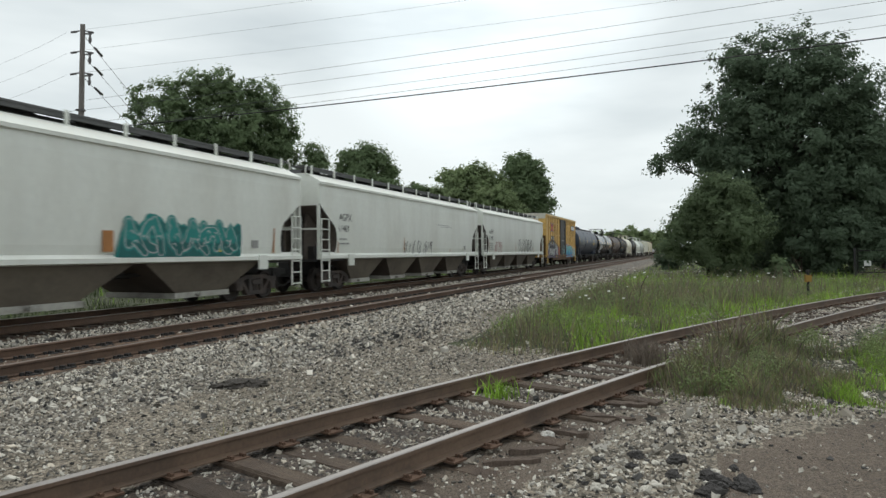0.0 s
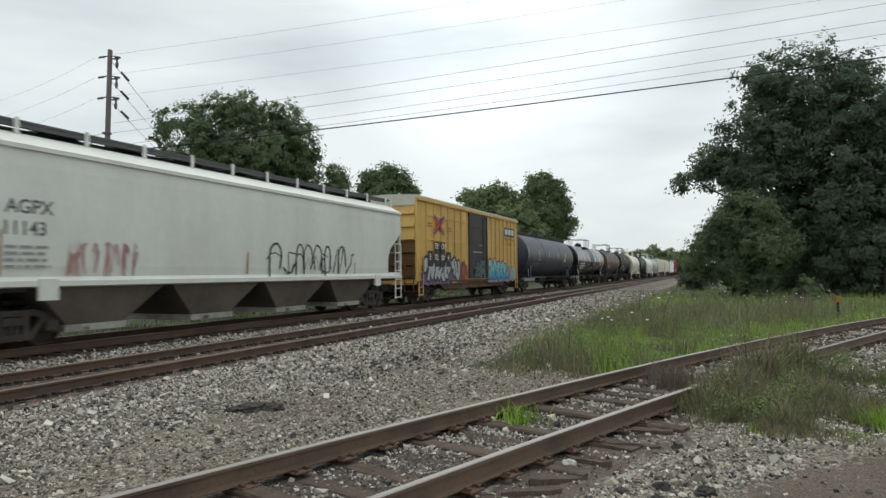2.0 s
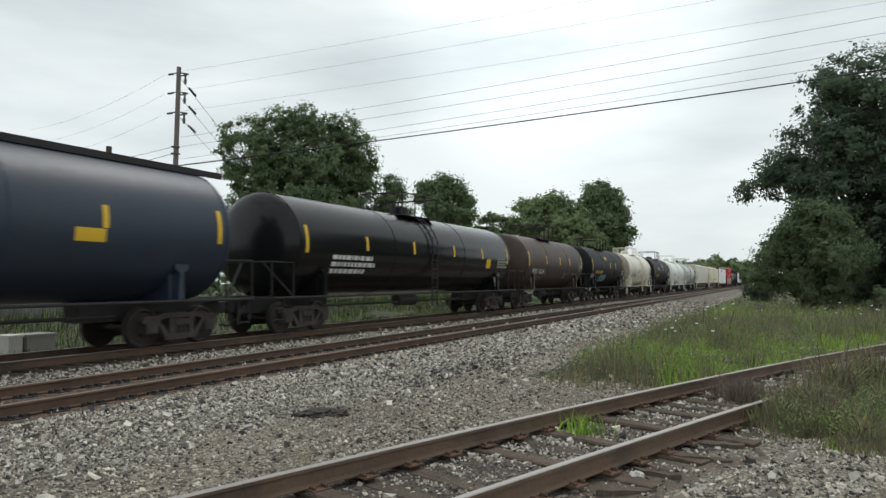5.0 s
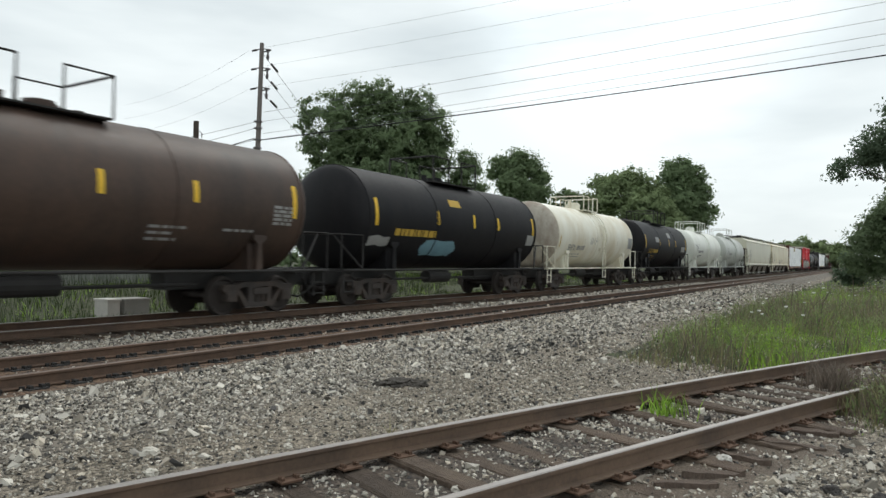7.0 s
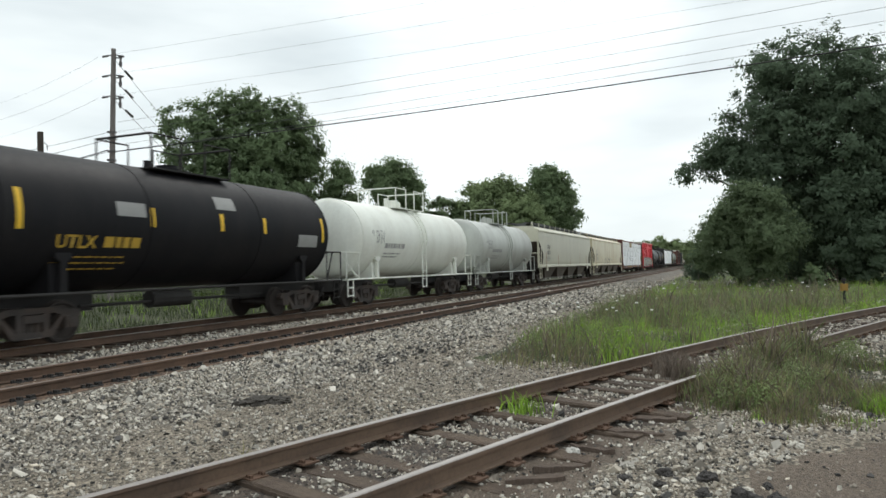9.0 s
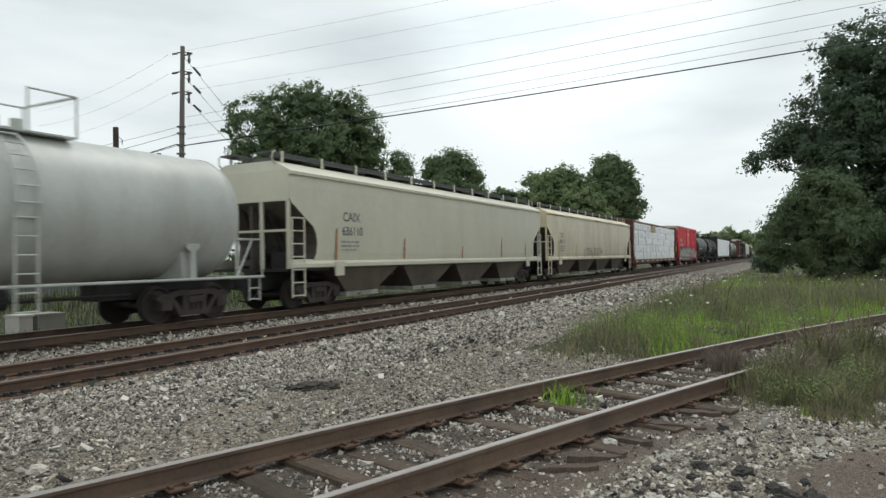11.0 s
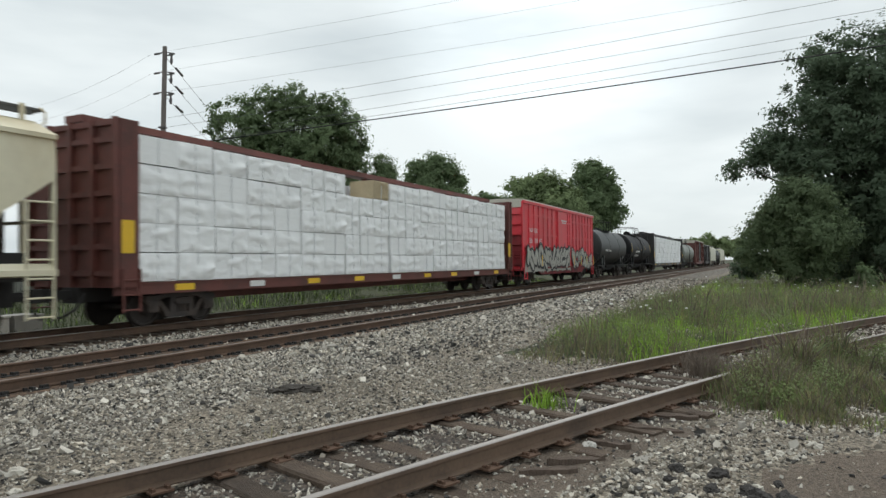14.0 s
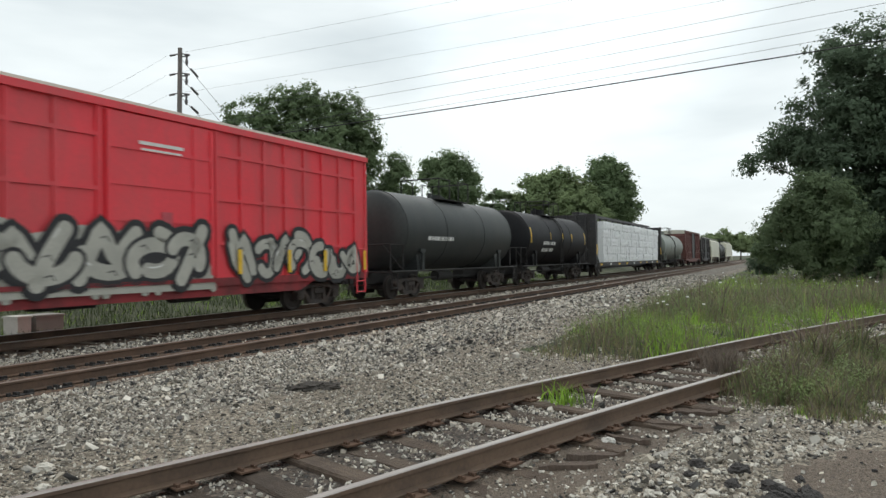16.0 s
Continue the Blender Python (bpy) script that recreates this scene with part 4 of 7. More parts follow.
def wrapped_bundle(L, w, hh, seed, mat):
    """A stack of lumber in a taut, creased wrap with straps."""
    rnd = random.Random(seed)
    nx, nz = 18, 11
    folds = [(rnd.uniform(0, L), rnd.uniform(0, hh), rnd.choice((rnd.uniform(-.25, .25), rnd.uniform(-2.5, 2.5))), rnd.uniform(-.03, .04)) for _ in range(8)]
    g = Geo()
    v = []
    for k in range(nz + 1):
        for i in range(nx + 1):
            x, z = L * i / nx, hh * k / nz
            d = .05 * noise.noise((x * 2.2 + seed * 3.1, z * 3.5, seed)) + .01 * rnd.uniform(-1, 1)
            for fx, fz, sl, a in folds:
                d += a * math.exp(-(((z - fz) - sl * (x - fx)) / .075) ** 2 - ((x - fx) / .6) ** 2)
            d -= .012 * math.exp(-((x / L - .5) / .03) ** 2)
            d += .018 * noise.noise((x * 6 + seed * 1.7, z * .8, seed * 2.0)) + .03 * (1 - min(1, x / .12, (L - x) / .12)) * noise.noise((seed * 5.0, z * 7, x * 3))
            if k in (1, 2):
                d += .035 * abs(noise.noise((x * 1.8 + seed * 4.1, seed * 1.1, 3.0)))
            if i in (0, nx) or k in (0, nz):
                d = -.006 - .05 * abs(noise.noise((seed * 2.3 + x * 2.5, z * 4, seed * .7)))
            v.append((x + (.01 if i == 0 else -.01 if i == nx else 0), -d, z))
    f = [(k * (nx + 1) + i, k * (nx + 1) + i + 1, (k + 1) * (nx + 1) + i + 1, (k + 1) * (nx + 1) + i) for k in range(nz) for i in range(nx)]
    g.add(v, f)
    g.box(.01, L - .01, .013, w, 0, hh)
    return mesh_of("lumber_pack", g, mat, True)

def plain_bundle(L, w, hh):
    return mesh_of("lumber_pack", Geo().box(.01, L - .01, .01, w, 0, hh), LUMBER_WRAP)

def strap_mesh(L, hh):
    return mesh_of("strap", Geo().box(-.012, .012, -.008, .002, 0, hh), STRAP)

def load_bundles(columns, hh=.69, z0=1.1):
    """columns: (start, length, tiers, bare top)"""
    def go(car, h):
        wraps, bare, strap = {}, {}, strap_mesh(1, hh - .02)
        c = 0
        for x, l, tiers, torn in columns:
            for t in range(tiers):
                for y in (-1.40, .36):
                    c += 1
                    key = (round(l, 2), y < 0 and c % 9)
                    if key not in wraps:
                        wraps[key] = wrapped_bundle(l - .01, 1.04, hh - .003, c % 9 + 1, LUMBER_WRAP) if y < 0 else plain_bundle(l - .01, 1.04, hh - .003)
                    torn_top = torn and t == tiers - 1
                    if torn_top and y < 0:
                        ob = part("lumber_pack", wrapped_bundle(l - .01, 1.04, hh - .02, 11, PLYWOOD), None, car, "bare tan lumber under a torn wrap", at=pose(x - h + .01, y, z0 + t * hh))
                    else:
                        ob = part("lumber_pack", wraps[key], None, car, "white-wrapped lumber bundle" if c == 1 else "", at=pose(x - h + .01 + .02 * math.sin(c * 3.9), y + .035 * math.sin(c * 2.7), z0 + t * hh, 0, .5 * math.sin(c * 1.9), .7 * math.sin(c * 5.1)) @ Matrix.Diagonal((1, 1, .998 - (.06 if t == tiers - 1 else .022) * abs(math.sin(c * 4.3)), 1)))
                    if y < 0:
                        for st in (.5,):
                            part("strap", strap, None, ob, at=pose(l * st, 0, 0))
    return go

# ---- spray paint ----
def stroke(g, pts, w, pos, lift):
    """A ribbon of even width through the points, with rounded ends."""
    pts = [p for i, p in enumerate(pts) if i == 0 or math.hypot(p[0] - pts[i - 1][0], p[1] - pts[i - 1][1]) > 1e-5]
    m = len(pts)
    if m < 2:
        return
    rim = []
    for i in range(m):
        (xa, za), (xb, zb) = pts[max(i - 1, 0)], pts[min(i + 1, m - 1)]
        if 0 < i < m - 1:
            (x, z) = pts[i]
            la, lb = math.hypot(x - xa, z - za), math.hypot(xb - x, zb - z)
            dx, dz = (x - xa) / la + (xb - x) / lb, (z - za) / la + (zb - z) / lb
            if math.hypot(dx, dz) < .05:
                dx, dz = xb - x, zb - z
        else:
            dx, dz = xb - xa, zb - za
        d = math.hypot(dx, dz)
        rim.append((dx / d, dz / d))
    v, f = [], []
    for (x, z), (dx, dz) in zip(pts, rim):
        for o in (.5, 0, -.5):
            v.append(pos(x - dz * w * o, z + dx * w * o, lift))
    for i in range(m - 1):
        f += [(3 * i, 3 * i + 1, 3 * i + 4, 3 * i + 3), (3 * i + 1, 3 * i + 2, 3 * i + 5, 3 * i + 4)]
    for i, turn in ((0, -1), (m - 1, 1)):
        (x, z), (dx, dz) = pts[i], rim[i]
        k = len(v)
        for j in range(1, 6):
            a = math.pi * j / 6
            c, q = math.cos(a), math.sin(a) * turn
            v.append(pos(x + (-dz * c + dx * q) * w / 2, z + (dx * c + dz * q) * w / 2, lift))
        f.append((3 * i, *range(k, k + 5), 3 * i + 2, 3 * i + 1))
    g.add(v, f)

def one(pieces):
    """A fresh, empty piece at the end of a list of them."""
    pieces.append(Geo())
    return pieces[-1]

def graffiti(car, pos, x0, x1, z0, z1, n, bands, line, halo, shine, seed, lean=.0, inner=3, label="wild spray-painted tag"):
    """A row of n fat, interlocked, unreadable forms: a halo, a filled mass, dark outlines and thin lights.
    bands: (paint, top as a part of the height), from the sill up."""
    rnd = random.Random(seed)
    H, w = z1 - z0, (x1 - x0) / n
    back, lines, fills, shines = [], [], [], []
    cuts = [0.0]
    for k in range(n):
        cuts.append(cuts[-1] + rnd.uniform(.6, 1.4))
    for k in range(n):
        a, b = (x0 + (x1 - x0) * cuts[k + e] / cuts[-1] for e in (0, 1))
        a, b = a - rnd.uniform(0, .16) * w, b + rnd.uniform(0, .16) * w
        top = z0 + H * rnd.uniform(.7, 1)
        sl = lean * H + rnd.uniform(-.22, .22) * w
        peak = rnd.uniform(.1, .9)
        contour = []
        jag = 0
        for i in range(13):
            u = i / 12
            up = min(1, (u / .16) ** .6 if u < .16 else 1, ((1 - u) / .16) ** .6 if u > .84 else 1)
            if i % 2 == 0:
                jag = rnd.uniform(-.16, .04) if 0 < i < 12 else 0
            z = z0 + (top - z0) * up * (1 - .3 * abs(u - peak) ** 1.3 + jag)
            contour.append((a + (b - a) * u + sl * (z - z0) / H, z))
        step = .0012 * (k % 3)
        mass, lights = [Geo() for _ in bands], Geo()
        fills.append(mass)
        shines.append(lights)
        for i in range(12):
            (xa, za), (xb, zb) = contour[i], contour[i + 1]
            lo_a, lo_b = z0, z0
            ba, bb = a + (b - a) * i / 12, a + (b - a) * (i + 1) / 12
            for g, (_, f) in zip(mass, bands):
                hi_a, hi_b = min(za, z0 + H * f), min(zb, z0 + H * f)
                if hi_a > lo_a + .003 or hi_b > lo_b + .003:
                    sk = lambda base, edge, z, zt: base + (edge - base) * (z - z0) / max(zt - z0, .01)
                    g.add([pos(sk(ba, xa, lo_a, za), lo_a, .008 + step), pos(sk(bb, xb, lo_b, zb), lo_b, .008 + step), pos(sk(bb, xb, hi_b, zb), max(hi_b, lo_b + .001), .008 + step), pos(sk(ba, xa, hi_a, za), max(hi_a, lo_a + .001), .008 + step)], [(0, 1, 2, 3)])
                lo_a, lo_b = max(hi_a, lo_a), max(hi_b, lo_b)
        stroke(one(back), contour, .2, pos, .004 + step / 2)
        stroke(one(lines), contour, .075, pos, .013 + step)
        for m in range(inner + 2):
            cx, cz = a + (b - a) * rnd.uniform(.15, .9) + sl * .4, z0 + H * rnd.uniform(.25, .7)
            a0, r1, r2, turn = rnd.uniform(0, 6.28), w * rnd.uniform(.12, .34), H * rnd.uniform(.1, .3), rnd.choice((-.5, .5))
            pts = [(cx + r1 * math.cos(a0 + i * turn), min(max(cz + r2 * math.sin(a0 + i * turn), z0 + .05), top - .06)) for i in range(rnd.choice((4, 6)))]
            wd = rnd.choice((.06, .08, .2))
            stroke(one(lines), pts if wd < .1 else pts[:3], wd, pos, .016 + .0008 * m)
            if m == 0:
                stroke(lights, [(x + .07, z + .06) for x, z in pts[:3]], .045, pos, .02)
    stroke(one(lines), [(x0, z0 + .03), ((x0 + x1) / 2, z0 + .05), (x1, z0 + .03)], .1, pos, .02)
    ob = part("spray_paint", back[0], halo, car, label)
    for g in back[1:]:
        part("spray_halo", g, halo, ob)
    for mass in fills:
        for g, (m, _) in zip(mass, bands):
            if g.v:
                part("spray_fill", g, m, ob)
    for g in lines:
        part("spray_line", g, line, ob)
    for lights in shines:
        part("spray_highlight", lights, shine, ob)

def dense(pts, step=.1):
    out = [pts[0]]
    for (x0, z0), (x1, z1) in zip(pts, pts[1:]):
        k = max(1, round(math.hypot(x1 - x0, z1 - z0) / step))
        out += [(x0 + (x1 - x0) * i / k, z0 + (z1 - z0) * i / k) for i in range(1, k + 1)]
    return out

def spray_forms(car, pos, x0, x1, z0, z1, n, bands, line, halo, shine, seed, fat=.3, edge=.1, glow=.3, label="fat outlined spray-paint forms"):
    """A row of abstract fat curls, hooks and wedges, each with a dark outline, over a wider soft patch.
    bands: (paint, top as a part of the height), from the sill up."""
    rnd = random.Random(seed)
    H, w = z1 - z0, (x1 - x0) / n
    back, forms = [], []
    for k in range(n):
        a, top = x0 + k * w, rnd.uniform(.82, 1.0)
        lean = rnd.uniform(-.12, .18)
        def put(u, v):
            v = v * top
            m = fat / 2 + edge / 2
            zz = z0 + m + v * (H - 2 * m)
            return (min(max(a + w * (.02 + .96 * u + lean * (v - .5)), x0 + m), x1 - m), min(max(zz, z0 + m), z1 - m))
        def curl(cu, cv, ru, rv, a0, a1, m=9):
            return [put(cu + ru * math.cos(radians(a0 + (a1 - a0) * i / m)), cv + rv * math.sin(radians(a0 + (a1 - a0) * i / m))) for i in range(m + 1)]
        strokes = []
        for _ in range(2):
            kind, side = rnd.choice((0, 0, 0, 1, 2)), rnd.choice((-1, 1))
            cu, cv, q = rnd.uniform(.25, .75), rnd.uniform(.35, .65), rnd.uniform(0, 360)
            if kind == 0:
                strokes.append(curl(cu, cv, rnd.uniform(.3, .6), rnd.uniform(.3, .48), q, q + side * rnd.uniform(130, 210)))
            elif kind == 1:
                strokes.append([put(cu - side * .5, rnd.uniform(0, .3)), put(cu - side * .15, rnd.uniform(.75, 1)), put(cu + side * .2, rnd.uniform(.1, .4)), put(cu + side * .6, rnd.uniform(.5, 1))])
            else:
                strokes.append([put(cu - side * .3, 1), put(cu, rnd.uniform(.4, .6)), put(cu + side * rnd.uniform(.1, .5), 0)])
        strokes = [dense(p) for p in strokes]
        rim, fills, light = [], [[] for _ in bands], Geo()
        lift = .005 + .003 * (k % 5)
        for p in strokes:
            stroke(one(back), p, fat + glow, pos, .002)
            stroke(one(rim), p, fat + edge, pos, lift)
            run, tone = [p[0]], None
            for q0, q1 in zip(p, p[1:]):
                v = ((q0[1] + q1[1]) / 2 - z0) / H
                j = next((i for i, (_, f) in enumerate(bands) if v <= f), len(bands) - 1)
                if tone is not None and j != tone:
                    stroke(one(fills[tone]), run, fat, pos, lift + .0014 + .0004 * tone)
                    run = [q0]
                run, tone = run + [q1], j
            stroke(one(fills[tone]), run, fat, pos, lift + .0014 + .0004 * tone)
            x, z = p[len(p) // 2]
            stroke(one(rim), dense([(x - fat * .3, z), (x + fat * .1, z + fat * .12), (x + fat * .3, z - fat * .2)]), .03, pos, lift + .003)
            if p is strokes[0] and rnd.random() < .8:
                stroke(light, [(x - fat * .22, z + fat * .24) for x, z in p[1:max(3, len(p) // 3)]], .035, pos, lift + .0034)
        forms.append((rim, fills, light))
    ob = part("spray_paint", back[0], halo, car, label)
    for g in back[1:]:
        part("spray_halo", g, halo, ob)
    for rim, fills, light in forms:
        for g in rim:
            part("spray_line", g, line, ob)
        for pieces, (m, _) in zip(fills, bands):
            for g in pieces:
                if g.v:
                    part("spray_fill", g, m, ob)
        if light.v:
            part("spray_highlight", light, shine, ob)

def flat_side(y):
    return lambda x, z, lift: (x, -y - lift, z)

def tank_side(r, zc):
    return lambda x, z, lift: (x, -math.sqrt(max((r + lift) ** 2 - (z - zc) ** 2, .01)), z)

def scrawl(car, pos, x0, x1, z0, z1, n, mat, seed, w=.035, label="thin black spray-paint scrawl", loops=False):
    """A quick hand-drawn line: jagged strokes mixed with arcs, and arches where it loops."""
    rnd = random.Random(seed)
    strokes = []
    n = n if loops else 2 * n
    d = (x1 - x0) / n
    zm, H = (z0 + z1) / 2, z1 - z0
    for k in range(n):
        cx = x0 + (k + .5 + (0 if loops else rnd.uniform(-1.2, 1.2))) * d
        dd = d
        d = dd if loops else dd * rnd.uniform(.8, 1.9)
        a0 = rnd.uniform(0, 6)
        kind = rnd.choice((0, 0, 1, 2))
        arch = loops and rnd.random() < .5
        if loops:
            cx, d = cx + rnd.uniform(-.3, .3) * d, d * rnd.uniform(.7, 1.4)
        if arch:
            lo = z0 + H * rnd.uniform(-.05, .25)
            pts = [(cx - d * rnd.uniform(.3, .5), lo)] + [(cx + d * .42 * math.cos(math.pi * (1 - i / 5)), zm + H * .1 + H * .4 * math.sin(math.pi * i / 5) * rnd.uniform(.85, 1.05)) for i in range(6)] + [(cx + d * rnd.uniform(.3, .5), z0 + H * rnd.uniform(0, .4))]
        elif kind == 0:
            span = rnd.choice((4, 5, 6))
            pts = [(cx + d * .42 * math.cos(a0 + i * .7), zm + H * .45 * math.sin(a0 + i * .7 * rnd.uniform(.9, 1.1))) for i in range(span)]
        elif kind == 1:
            pts = [(cx - d * .5, z0 + H * rnd.uniform(0, .3)), (cx - d * .1, z1 - H * rnd.uniform(0, .3)), (cx + d * .15, z0 + H * rnd.uniform(.1, .5)), (cx + d * .5, z1 - H * rnd.uniform(0, .4))]
        else:
            pts = [(cx + rnd.uniform(-.2, .2) * d, z0), (cx + rnd.uniform(-.3, .3) * d, zm), (cx + rnd.uniform(-.2, .4) * d, z1), (cx + d * .5, z1 - H * rnd.uniform(0, .3))]
        d = dd
        stroke(one(strokes), pts, w * rnd.uniform(.8, 1.2), pos, .004 + .001 * (k % 2))
    ob = part("spray_paint", strokes[0], mat, car, label)
    for g in strokes[1:]:
        if g.v:
            part("spray_stroke", g, mat, ob)

def small_print(car, x, z, w, rows, mat, y, step=.13, hh=.06, seed=1, pos=None):
    """Lines of unreadable stencilled print as short bars."""
    rnd = random.Random(seed)
    pos = pos or flat_side(y)
    g = Geo()
    for r in range(rows):
        xx = x
        while xx < x + w * rnd.uniform(.7, 1):
            l = rnd.uniform(.08, .3)
            zz = z - r * step
            g.add([pos(xx, zz, .004), pos(min(xx + l, x + w), zz, .004), pos(min(xx + l, x + w), zz + hh, .004), pos(xx, zz + hh, .004)], [(0, 1, 2, 3)])
            xx += l + .06
    part("stencil_print", g, mat, car)

def streaks(car, xs, z0, z1, y, mat, w=.09):
    for k, x in enumerate(xs):
        g = Geo()
        zt = z1 - .25 * (k % 3)
        g.add([(x - w / 2, -y - .005, z0), (x + w / 2, -y - .005, z0), (x + w * .9, -y - .005, zt), (x + w * .1, -y - .005, zt)], [(0, 1, 2, 3)])
        part("rust_streak", g, mat, car)

def panel(car, name, x0, x1, z0, z1, y, mat, label=""):
    return part(name, Geo().box(x0, x1, -y - .006, -y, z0, z1), mat, car, label)

GREY_GATE = material("dusty_gate_metal", (0.40, 0.39, 0.35), 0.8, vary=0.25, scale=1.5, grain=12, tint=(0.09, 0.08, 0.07), tint_amount=0.7)
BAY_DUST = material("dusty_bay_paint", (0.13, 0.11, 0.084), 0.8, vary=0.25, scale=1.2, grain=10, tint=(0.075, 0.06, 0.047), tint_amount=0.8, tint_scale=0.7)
# dark brown for slopes and end plates; dirt and the slopes' shade in one colour
SLOPE_DIRT_SHADE = material("dirty_shaded_slope_sheet", (0.10, 0.082, 0.068), 0.85, vary=0.3, scale=1.5, grain=12, tint=(0.055, 0.045, 0.04), tint_amount=0.6)
STRAP = material("pale_strap", (0.70, 0.72, 0.73), 0.5, vary=0.1)
TEAL = material("teal_spray_paint", (0.02, 0.24, 0.22), 0.6, vary=0.2, scale=1.5)
TEAL_DARK = material("dark_teal_spray_paint", (0.01, 0.12, 0.115), 0.6, vary=0.2, scale=1.5)
SILVER = material("silver_spray_paint", (0.43, 0.42, 0.37), 0.5, vary=0.25, scale=1.5)
BLACK_SPRAY = material("black_spray_paint", (0.025, 0.025, 0.028), 0.6, vary=0.2)
CYAN = material("cyan_spray_paint", (0.22, 0.58, 0.56), 0.6, vary=0.2, scale=1.5)
BLUE = material("blue_spray_paint", (0.03, 0.25, 0.50), 0.6, vary=0.2, scale=1.5)
PINK = material("red_spray_paint", (0.50, 0.08, 0.10), 0.6, vary=0.2)
UMBER = material("umber_print", (0.22, 0.12, 0.04), 0.7, vary=0.15)
DULL_YELLOW = material("dull_yellow_lettering", (0.50, 0.32, 0.04), 0.6, vary=0.15)
PALE_TEAL = material("pale_teal_spray_paint", (0.18, 0.36, 0.33), 0.6, vary=0.2, scale=1.5)
FADED_RED = material("faded_red_spray_paint", (0.42, 0.17, 0.16), 0.6, vary=0.25, scale=2)
FADED_BLUE = material("faded_blue_spray_paint", (0.16, 0.30, 0.36), 0.6, vary=0.25, scale=2)
PALE_SPRAY = material("pale_spray_paint", (0.50, 0.50, 0.50), 0.6, vary=0.2, scale=1.5)
MID_BLUE = material("sky_blue_spray_paint", (0.09, 0.42, 0.56), 0.6, vary=0.2, scale=1.5)
DARK_ORANGE = material("dark_orange_spray_paint", (0.22, 0.06, 0.03), 0.6, vary=0.2)
ORANGE = material("orange_spray_paint", (0.55, 0.12, 0.05), 0.6, vary=0.2)
PURPLE = material("purple_spray_paint", (0.14, 0.105, 0.17), 0.6, vary=0.2)
OLD_SPILL = material("old_tan_spill", (0.60, 0.55, 0.42), 0.7, vary=0.2, scale=2, grain=8, tint=(0.76, 0.73, 0.62), tint_amount=0.8, tint_scale=3.0)
EMBLEM_RED = material("emblem_red", (0.62, 0.07, 0.05), 0.6, vary=0.08)
EMBLEM_BLUE = material("emblem_blue", (0.05, 0.06, 0.25), 0.6, vary=0.08)
ROOF_DARK = material("dark_walkway_grating", (0.10, 0.10, 0.10), 0.7, vary=0.2, grain=30)

